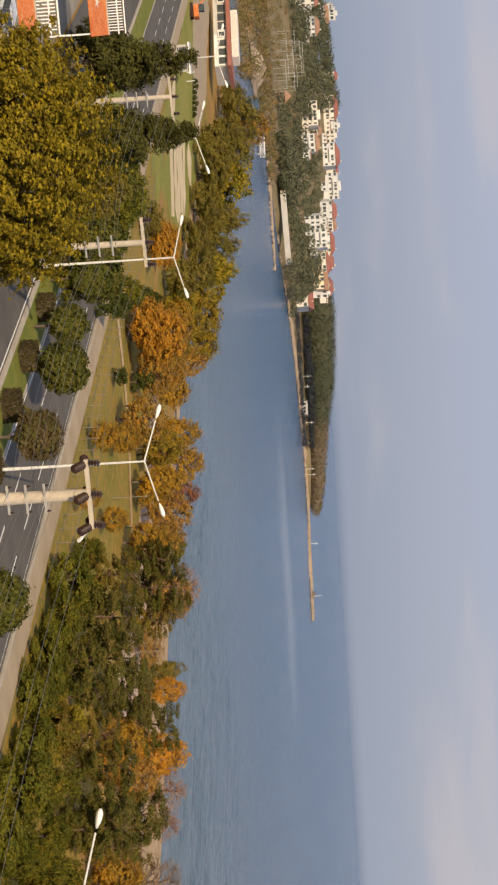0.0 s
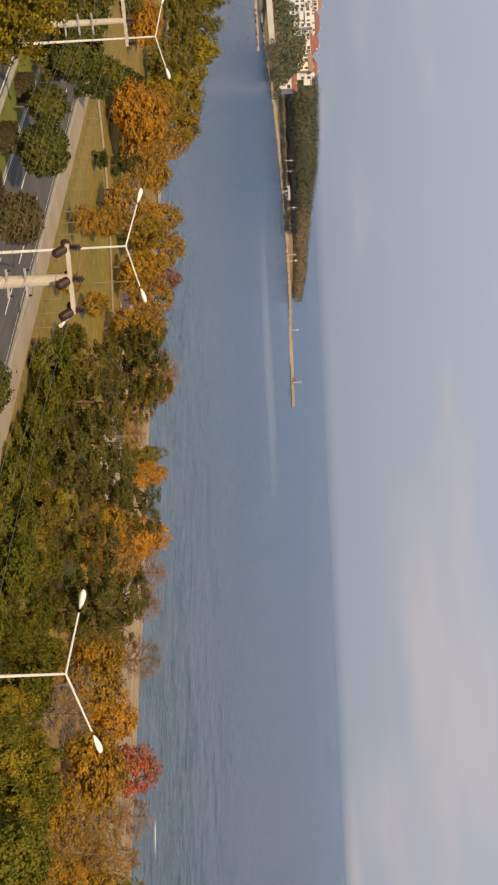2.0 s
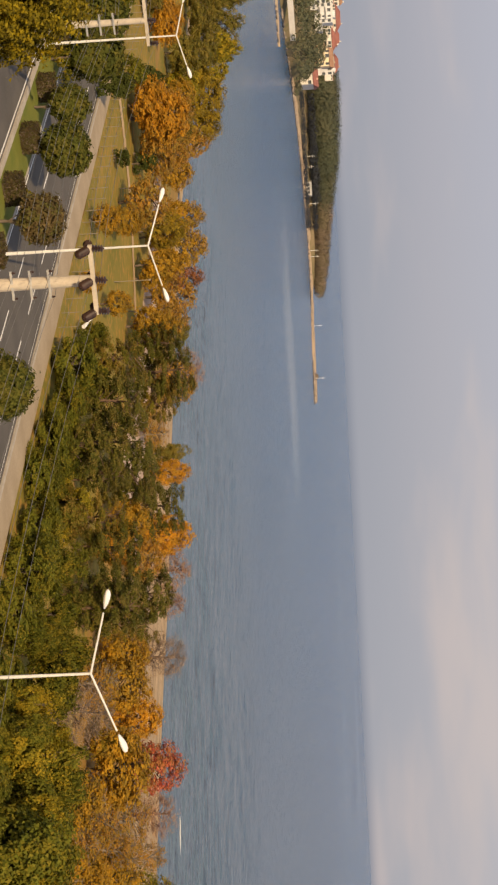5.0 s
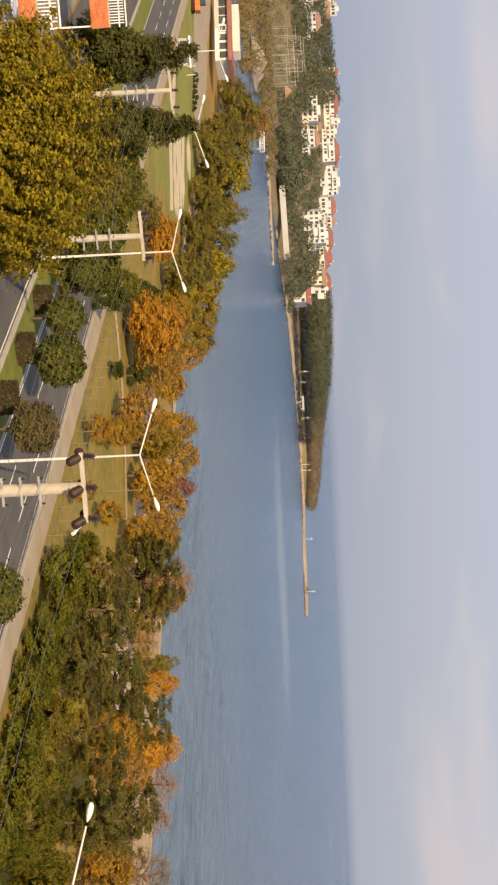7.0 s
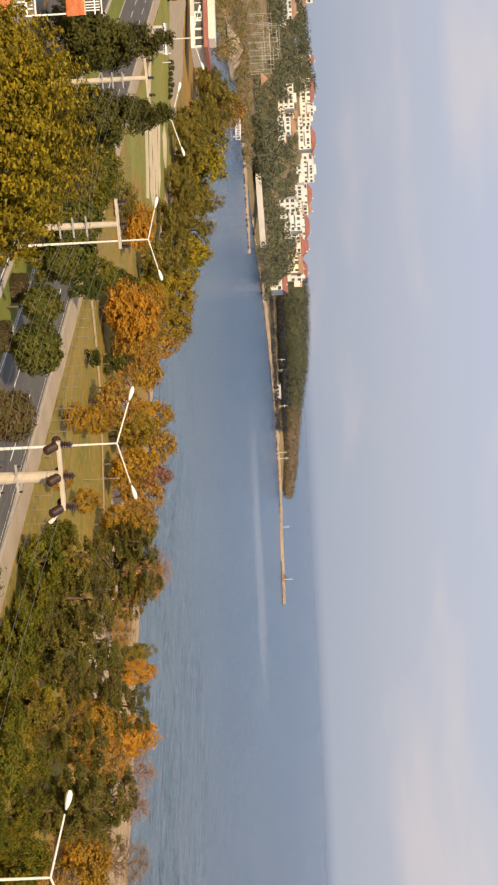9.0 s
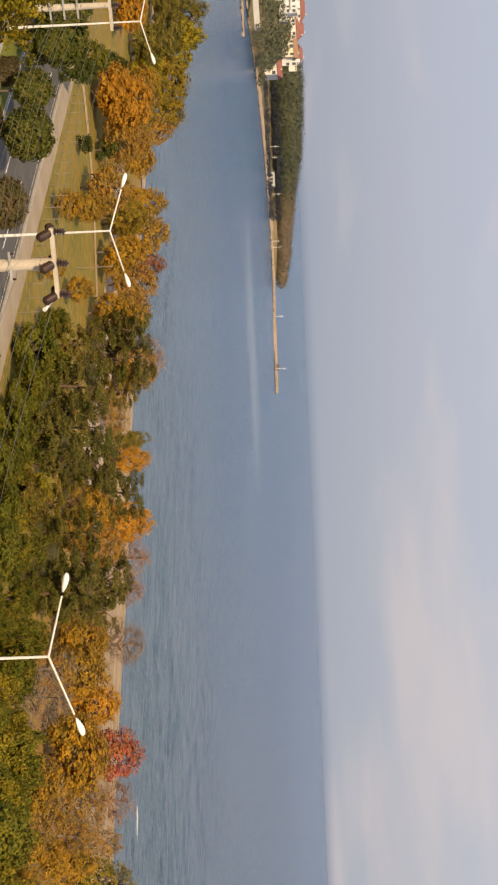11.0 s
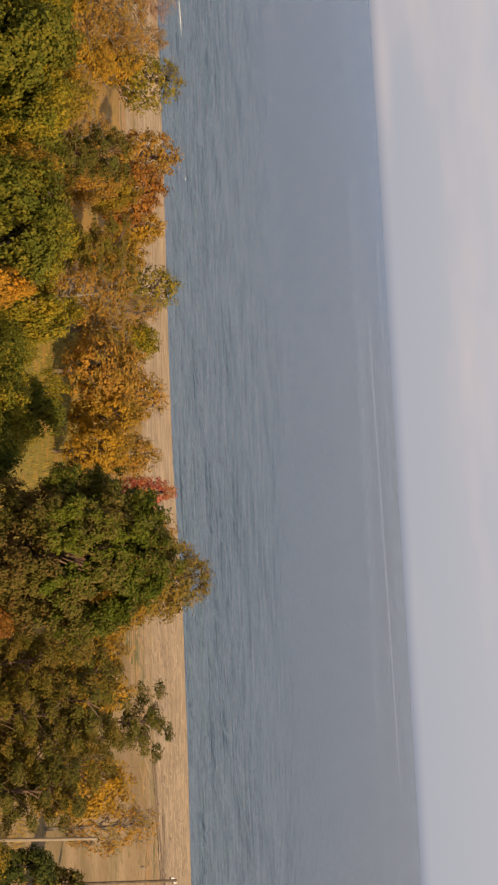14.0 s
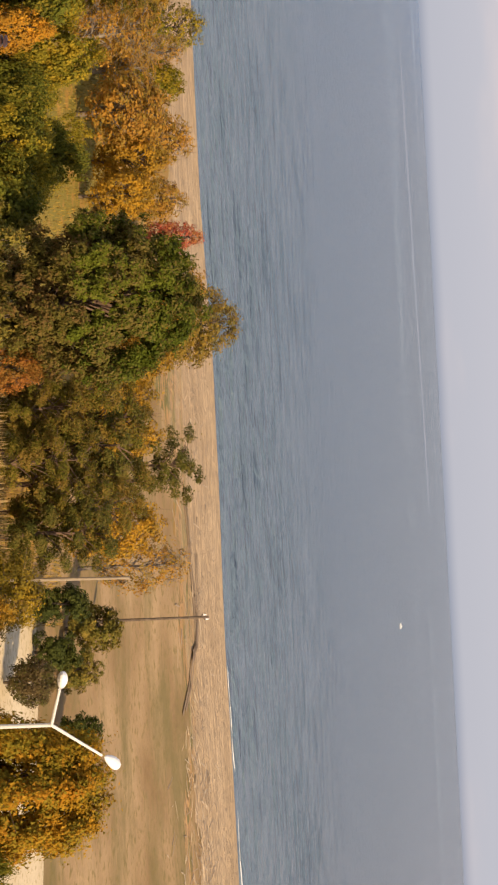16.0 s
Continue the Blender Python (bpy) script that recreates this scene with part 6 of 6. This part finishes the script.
def bank(name, h0, h1, d, z, height, depth, mat, label, category):
    x0, y0 = polar(h0, d[0])
    x1, y1 = polar(h1, d[1])
    a, b = Vector((x0, y0, z)), Vector((x1, y1, z))
    u = (b - a).normalized()
    v = Vector((-u.y, u.x, 0)) * depth
    bm = bmesh.new()
    lo = [bm.verts.new(p) for p in (a, b, b + v, a + v)]
    hi = [bm.verts.new(p + Vector((0, 0, height))) for p in (a, b, b + v, a + v)]
    for q in ((0, 1, 5, 4), (1, 2, 6, 5), (2, 3, 7, 6), (3, 0, 4, 7)):
        bm.faces.new([(lo + hi)[i] for i in q])
    bm.faces.new(hi)
    bmesh.ops.recalc_face_normals(bm, faces=bm.faces[:])
    return tagged(part(name, bm, mat), label, category, kind="structure")


bank("sea_wall", 18.12, 20.45, (775, 800), 0.2, 2.5, 3.0, CREAM, "long cream-coloured retaining wall above the beach", "wall")

def rubble_heap(x0, y0, x1, y1, wide, high):
    """A long heap of pale broken stone with an uneven top."""
    vs, fs, m, k = [], [], 26, 9
    for i in range(m):
        f = i / (m - 1)
        e = math.sin(math.pi * f) ** 0.5
        for j in range(k):
            u = j / (k - 1) * 2 - 1
            x, y = x0 + (x1 - x0) * f + u * wide * 0.5, y0 + (y1 - y0) * f - u * wide * 0.5
            bump = 1 + 0.9 * noise.noise((x * 0.5, y * 0.5, 3.0)) + 0.5 * noise.noise((x * 1.4, y * 1.4, 8.0))
            vs.append((x, y, -1.6 + high * e * max(0.0, 1 - abs(u) ** 1.5) * bump))
            if i and j:
                n = len(vs) - 1
                fs.append((n - k - 1, n - k, n, n - 1))
    return tagged(mesh("rubble_heap", vs, fs, ROCK), "long heap of pale broken stone by the river", "rubble", kind="stuff")


def footbridge(x0, y0, x1, y1):
    top = tagged(new("footbridge"), "white lattice footbridge over the river mouth", "bridge")
    a, b = Vector((x0, y0, SEA + 0.9)), Vector((x1, y1, SEA + 0.9))
    u = (b - a).normalized()
    v = Vector((-u.y, u.x, 0)) * 1.1
    part("deck", rod(bmesh.new(), a, b, 0.35, 0.35, 6), FRAME_GREY, top)
    n = 6
    for sgn in (-1, 1):
        part("top_rail", rod(bmesh.new(), a + sgn * v + Vector((0, 0, 1.6)), b + sgn * v + Vector((0, 0, 1.6)), 0.13, 0.13, 6), WHITE, top)
        part("bottom_rail", rod(bmesh.new(), a + sgn * v, b + sgn * v, 0.13, 0.13, 6), WHITE, top)
        for i in range(n + 1):
            q = a.lerp(b, i / n) + sgn * v
            part("rail_post", rod(bmesh.new(), q, q + Vector((0, 0, 1.6)), 0.1, 0.1, 6), WHITE, top)
            if i < n:
                part("brace", rod(bmesh.new(), q, a.lerp(b, (i + 1) / n) + sgn * v + Vector((0, 0, 1.6)), 0.07, 0.07, 5), WHITE, top)
    for i in (0.05, 0.5, 0.95):
        q = a.lerp(b, i)
        part("pier", rod(bmesh.new(), q - Vector((0, 0, 2.0)), q, 0.3, 0.3, 8), FRAME_GREY, top)


footbridge(176.8, 610.6, 181.0, 600.0)

rubble_heap(136, 571, 150, 580, 8, 3.6)

WALLS = {"white": PLASTER, "cream": CREAM, "yellow": YELLOW, "pink": PINK}
PANES = {}


def villa(heading, dist, z, w, h, wall, roof):
    """A house facing the sea: walls, a roof and its windows, each with a pane."""
    top = tagged(new("house"), f"{wall} hillside house with {'a red tiled' if 'red' in roof else 'a brown tiled' if 'brown' in roof else 'a flat' if roof == 'flat' else 'a gabled'} roof", "house", "houses of the town")
    x, y = polar(heading, dist)
    turn = -heading + ((int(dist) * 7) % 30 - 15)
    top.matrix_world = pose(x, y, z, 0, 0, turn)
    d = max(6.0, w * 0.8)
    wm = WALLS[wall]
    part("wall", box(bmesh.new(), -w / 2, w / 2, 0, d, -9.0 if dist > 930 else -3.0, h), wm, top)
    tile = TILE if "red" in roof else TILE_BROWN
    bm = bmesh.new()
    e = 0.5
    if roof == "flat":
        box(bm, -w / 2 - 0.15, w / 2 + 0.15, -0.15, d + 0.15, h, h + 0.35)
        part("roof", bm, wm, top)
        part("stair_house", box(bmesh.new(), -w * 0.18, w * 0.2, d * 0.35, d * 0.7, h + 0.35, h + 1.7), wm, top)
    else:
        ins = w * 0.28 if "hip" in roof else 0.0
        rz = h + min(2.6, 0.3 * d)
        b = [bm.verts.new(p) for p in ((-w / 2 - e, -e, h), (w / 2 + e, -e, h), (w / 2 + e, d + e, h), (-w / 2 - e, d + e, h))]
        r = [bm.verts.new((-w / 2 - e + ins, d / 2, rz)), bm.verts.new((w / 2 + e - ins, d / 2, rz))]
        for q in ((b[0], b[1], r[1], r[0]), (b[2], b[3], r[0], r[1]), (b[1], b[2], r[1]), (b[3], b[0], r[0]), tuple(b[::-1])):
            bm.faces.new(q)
        part("roof", bm, tile, top)
        part("chimney", box(bmesh.new(), w * 0.2, w * 0.2 + 0.6, d * 0.55, d * 0.55 + 0.6, h + 0.5, rz + 0.8), wm, top)
    side = 1 if int(dist) % 2 else -1
    if 5 < w < 16:
        ww_, wh_ = w * 0.42, h * (0.5 + 0.12 * math.sin(dist))
        x0 = side * w * 0.5
        part("wing", box(bmesh.new(), min(x0, x0 + side * ww_), max(x0, x0 + side * ww_), -1.6, d * 0.6, -3.0, wh_), wm, top, "lower plastered wing")
        part("wing_roof", box(bmesh.new(), min(x0, x0 + side * ww_) - 0.3, max(x0, x0 + side * ww_) + 0.3, -1.9, d * 0.6 + 0.3, wh_, wh_ + 0.28), tile if roof != "flat" else wm, top)
        for k in (0.3, 0.72):
            part("wing_window", box(bmesh.new(), x0 + side * ww_ * k - 0.5, x0 + side * ww_ * k + 0.5, -1.66, -1.58, wh_ * 0.35, wh_ * 0.75), GLASS, top, "dark glass pane")
    floors = max(1, int(h / 2.45))
    cols = max(2, int(w / 2.1))
    fh, cw = h / floors, w / cols
    key = (round(fh, 1), round(cw, 1))
    for f in range(floors):
        if f and w > 8:
            part("balcony", box(bmesh.new(), -w * 0.3, w * 0.34, -1.1, 0, f * fh - 0.12, f * fh + 0.75), wm, top, "plastered balcony")
        for c in range(cols):
            if (c * 5 + f * 3 + int(dist)) % 7 == 0:
                continue
            if key not in PANES:
                ww, wh = min(1.4, cw * 0.6), min(1.6, fh * 0.6)
                a = bmesh.new()
                box(a, -ww / 2 - 0.12, ww / 2 + 0.12, -0.08, 0.02, -0.1, wh + 0.12)
                a1 = part("window", a, PLASTER, top)
                b1 = part("pane", box(bmesh.new(), -ww / 2, ww / 2, -0.12, -0.05, 0, wh), GLASS, a1, "dark glass pane")
                PANES[key] = (a1.data, b1.data)
            else:
                a1, b1 = new("window", PANES[key][0]), new("pane", PANES[key][1])
                a1.parent, b1.parent = top, a1
            a1.location = (-w / 2 + (c + 0.5 + 0.16 * math.sin(dist + c * 1.7)) * cw, 0, f * fh + fh * 0.28)
            a1.scale = (1.0 + 0.35 * math.sin(dist * 1.3 + c * 2.1), 1, 1.0 + 0.15 * math.sin(dist + f))
    return top


villa(12.25, 929, 12.3, 6.1, 5.0, "white", "flat")
villa(12.42, 1020, 20.5, 9.8, 5.5, "white", "gable")
villa(12.45, 1114, 28.9, 7.4, 3.9, "white", "flat")
villa(12.80, 933, 12.7, 9.6, 7.5, "white", "brownhip")
villa(15.55, 909, 10.5, 12.9, 7.9, "cream", "flat")
villa(15.41, 1043, 22.6, 14.8, 5.7, "cream", "redhip")
villa(16.51, 901, 9.8, 9.5, 7.0, "white", "brownhip")
villa(16.35, 1041, 22.4, 6.9, 5.1, "cream", "flat")
villa(16.93, 1016, 20.2, 13.4, 7.3, "white", "redhip")
villa(17.96, 1035, 21.9, 15.4, 6.1, "white", "flat")
villa(18.79, 997, 18.5, 11.5, 5.2, "white", "redhip")
villa(19.11, 891, 8.9, 6.8, 7.6, "white", "flat")
villa(19.64, 909, 10.5, 10.2, 8.9, "white", "flat")
villa(19.82, 1009, 19.5, 15.0, 2.0, "cream", "redhip")
villa(20.45, 939, 13.2, 10.8, 5.5, "cream", "redhip")
villa(21.19, 905, 4.5, 21.8, 3.6, "cream", "redgable")
villa(21.05, 918, 11.3, 9.1, 5.7, "yellow", "gable")
villa(21.47, 924, 11.8, 4.6, 6.4, "white", "flat")
villa(21.33, 892, 1.4, 5.9, 1.5, "pink", "redgable")
villa(20.77, 862, -0.3, 5.4, 1.7, "white", "flat")
villa(17.44, 1072, 25.2, 6.0, 2.1, "cream", "redhip")
villa(16.01, 1105, 28.2, 7.7, 2.1, "white", "flat")
villa(18.72, 981, 17.0, 9.1, 4.8, "white", "flat")
villa(19.26, 1014, 20.0, 6.4, 4.0, "cream", "brownhip")
villa(20.42, 982, 17.0, 8.4, 3.9, "cream", "redhip")
villa(21.31, 977, 16.6, 9.0, 2.9, "cream", "redhip")
villa(21.6, 905, 4.4, 4.8, 3.6, "pink", "redgable")
villa(12.03, 911, 10.7, 3.6, 9.9, "cream", "redhip")
villa(16.12, 956, 14.7, 5.4, 3.7, "cream", "brownhip")
villa(14.41, 1091, 26.8, 5.4, 3.5, "cream", "redhip")
villa(17.96, 992, 17.9, 4.6, 3.9, "white", "flat")


STEEL = tone("weathered_steel", (0.34, 0.34, 0.33), (0.44, 0.44, 0.43), 1.0, 0.6, 6)


def gantry(heading, dist, z, w, h):
    top = tagged(new("steel_gantry"), "pale steel portal frame of a switchyard", "gantry", "switchyard gantries")
    x, y = polar(heading, dist)
    top.matrix_world = pose(x, y, z, 0, 0, -heading)
    for s in (-w / 2, w / 2):
        part("column", rod(bmesh.new(), (s, 0, -3), (s, 0, h), 0.10, 0.07, 6), STEEL, top)
    part("beam", box(bmesh.new(), -w / 2, w / 2, -0.10, 0.10, h - 0.60, h - 0.42), STEEL, top)
    for k in (-0.3, 0.0, 0.3):
        part("insulator", rod(bmesh.new(), (k * w, 0, h - 1.9), (k * w, 0, h - 0.8), 0.1, 0.1, 6), STEEL, top)


for hh, dd, zz, ww, h_ in ((13.35, 760, -1, 11, 9), (13.6, 790, 0, 12, 10), (13.9, 800, 1, 12, 9), (14.1, 770, 0, 9, 8), (13.75, 840, 4, 14, 10), (14.3, 820, 2, 10, 9), (13.5, 815, 2, 8, 11), (14.0, 850, 5, 10, 8), (14.5, 790, 1, 8, 9), (13.2, 800, 1, 9, 10), (14.25, 760, 0, 12, 7)):
    gantry(hh, dd, zz, ww, h_)


def lookout(heading, dist, z):
    top = tagged(new("pavilion"), "small pavilion with a pointed brown roof", "pavilion")
    x, y = polar(heading, dist)
    top.matrix_world = pose(x, y, z, 0, 0, 0)
    for i in range(6):
        a = i * math.pi / 3
        part("post", rod(bmesh.new(), (2.2 * math.cos(a), 2.2 * math.sin(a), -2), (2.2 * math.cos(a), 2.2 * math.sin(a), 2.6), 0.15, 0.15, 6), BARK, top)
    part("roof", rod(bmesh.new(), (0, 0, 2.5), (0, 0, 5.6), 3.4, 0.1, 12), TILE_BROWN, top, "conical brown roof")


lookout(14.95, 800, 2.0)


def spit_house(heading, dist):
    top = tagged(new("spit_building"), "small white flat-roofed building on the spit", "building")
    x, y = polar(heading, dist)
    top.matrix_world = pose(x, y, SEA + 1.6, 0, 0, -heading - 8)
    part("wall", box(bmesh.new(), -4.0, 4.0, 0, 5, 0, 2.8), PLASTER, top)
    part("roof", box(bmesh.new(), -4.5, 4.5, -0.6, 5.4, 2.8, 3.1), PLASTER, top)
    for i in range(3):
        part("window", box(bmesh.new(), -3.1 + 2.3 * i, -1.5 + 2.3 * i, -0.05, 0.02, 0.9, 2.1), GLASS, top)


spit_house(25.25, 1040)


def mast(heading, dist, h):
    top = tagged(new("flag_mast"), "slim white mast standing on the spit", "mast", "masts on the spit")
    x, y = polar(heading, dist)
    top.matrix_world = pose(x, y, SEA + 1.2, 0, 0, -heading)
    part("pole", rod(bmesh.new(), (0, 0, 0), (0, 0, h), 0.14, 0.08, 6), WHITE, top)
    part("yard", box(bmesh.new(), -0.9, 0.9, -0.06, 0.06, h * 0.72, h * 0.72 + 0.14), WHITE, top)


for hh, dd, h_ in ((24.2, 1030, 7), (24.55, 1032, 6), (25.75, 1052, 7), (27.5, 1068, 6), (27.3, 1066, 5), (29.8, 1062, 5), (31.55, 1030, 6)):
    mast(hh, dd, h_)
# a tapered dark stub stands in for the bush at the tip
tagged(part("tip_hut", rod(bmesh.new(), (*polar(31.5, 1034), SEA + 0.8), (*polar(31.5, 1034), SEA + 3.0), 2.4, 1.2, 9), BARK), "dark little bush near the end of the spit", "hut")

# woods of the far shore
# the green and brown base colours hold some distance haze: greyer and paler
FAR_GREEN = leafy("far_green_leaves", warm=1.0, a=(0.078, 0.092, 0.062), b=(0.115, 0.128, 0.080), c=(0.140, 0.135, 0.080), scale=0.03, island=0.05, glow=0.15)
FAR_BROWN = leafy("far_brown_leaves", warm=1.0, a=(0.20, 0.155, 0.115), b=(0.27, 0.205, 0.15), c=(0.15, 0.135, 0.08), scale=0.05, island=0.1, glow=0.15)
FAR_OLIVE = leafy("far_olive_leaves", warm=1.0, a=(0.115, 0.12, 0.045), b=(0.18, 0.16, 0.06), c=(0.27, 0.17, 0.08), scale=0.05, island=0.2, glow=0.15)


def woods(name, h0, h1, d0, d1, n, tall, mat, seed, label="", size=1.1, per=110, foot=None, wide=0.42, vary=(0.7, 1.05)):
    """Many far trees in one mesh: stems are hidden, crowns are heaps of leaf clumps. tall(heading) gives their height."""
    rng = np.random.default_rng(seed)
    C, N = [], []
    for i in range(n):
        h, f = rng.uniform(h0, h1), rng.random()
        d = d0 + (d1 - d0) * f if not callable(d0) else d0(h) + d1 * f
        x, y = polar(h, d)
        z = rise(h, d) if foot is None else foot
        t = tall(h) * rng.uniform(*vary)
        w = max(1.6, t * wide * rng.uniform(0.8, 1.3))
        m = int(per * max(0.4, t / 10))
        v = rng.normal(size=(m, 3))
        v /= np.linalg.norm(v, axis=1)[:, None]
        r = rng.uniform(0.88, 1.0, m)[:, None]
        bumps = 1 + 0.2 * np.sin(v[:, :1] * 5 + i) * np.cos(v[:, 1:2] * 6 + 2 * i)
        p = v * r * bumps * np.array([w, w, t * 0.47]) + np.array([x, y, z + t * 0.52])
        C.append(p)
        N.append(v + rng.normal(size=(m, 3)) * 0.02)
    C, N = np.concatenate(C), np.concatenate(N)
    N /= np.linalg.norm(N, axis=1)[:, None]
    k = len(C)
    ln = size * 0.86 * rng.uniform(0.7, 1.3, k)
    ob = new(name, leaf_mesh(name, C, N, rng.normal(size=(k, 3)), ln, ln * 0.85, mat))
    return tagged(ob, label, "trees", kind="stuff")


def crest(points, base):
    hs_, es = zip(*points)
    return lambda h: max(2.0, 21 + base * math.tan(radians(float(np.interp(h, hs_, es)))) + 2.5)


ridge = crest(((21.5, 0.03), (22.3, 0.06), (23.0, 0.05), (24.0, -0.05), (24.9, -0.16), (25.6, -0.34), (26.4, -0.44), (27.1, -0.53), (28.1, -0.68), (28.8, -0.86), (29.1, -1.05)), 1080)
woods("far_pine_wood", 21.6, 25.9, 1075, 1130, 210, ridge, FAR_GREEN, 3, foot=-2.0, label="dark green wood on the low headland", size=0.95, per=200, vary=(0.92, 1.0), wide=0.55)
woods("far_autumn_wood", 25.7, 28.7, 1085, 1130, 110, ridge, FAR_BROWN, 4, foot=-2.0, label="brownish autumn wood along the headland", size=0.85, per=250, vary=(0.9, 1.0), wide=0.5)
# near-black scrub: the shade under the headland wood, put in as dark leaf colour
FAR_SHADE = leafy("painted_shade_leaves", warm=1.0, a=(0.028, 0.033, 0.045), b=(0.045, 0.05, 0.06), scale=0.05, island=0.12, glow=0.05)
woods("headland_scrub", 22.2, 26.6, 1062, 1072, 160, lambda h: 6.5 if h < 25.6 else 4.0, FAR_SHADE, 5, "dark low scrub standing in for shade under the wood", per=60)
woods("headland_scrub", 21.9, 26.5, 985, 1040, 220, lambda h: 3.2, FAR_SHADE, 25, "dark scrub standing in for shade behind the beach of the spit", size=0.8, per=60, wide=0.7)
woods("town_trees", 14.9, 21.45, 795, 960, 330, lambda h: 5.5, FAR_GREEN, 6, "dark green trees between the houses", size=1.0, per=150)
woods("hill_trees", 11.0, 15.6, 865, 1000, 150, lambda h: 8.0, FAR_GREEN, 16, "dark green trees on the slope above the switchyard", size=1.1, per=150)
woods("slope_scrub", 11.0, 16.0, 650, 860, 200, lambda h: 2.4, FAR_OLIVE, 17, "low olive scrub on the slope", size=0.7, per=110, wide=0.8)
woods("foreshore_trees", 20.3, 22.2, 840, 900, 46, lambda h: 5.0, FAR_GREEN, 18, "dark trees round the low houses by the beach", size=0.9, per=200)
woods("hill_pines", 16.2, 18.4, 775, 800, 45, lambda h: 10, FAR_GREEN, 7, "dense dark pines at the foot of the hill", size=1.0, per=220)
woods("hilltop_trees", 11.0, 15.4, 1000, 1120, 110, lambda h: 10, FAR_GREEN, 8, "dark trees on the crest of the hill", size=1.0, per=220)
woods("valley_brush", 12.0, 17.8, 660, 760, 80, lambda h: 3.6, FAR_BROWN, 19, "brown leafless brush in the river valley", size=0.7, per=200)
woods("valley_scrub", 11.0, 17.5, 640, 760, 110, lambda h: 4.2, FAR_OLIVE, 9, "brown-green scrub in the river valley", size=0.7, per=220)
woods("valley_trees", 11.0, 14.2, 430, 540, 40, lambda h: 6.0, FAR_OLIVE, 10, "dull olive and brown trees by the river", per=330, size=0.55, foot=-0.8)
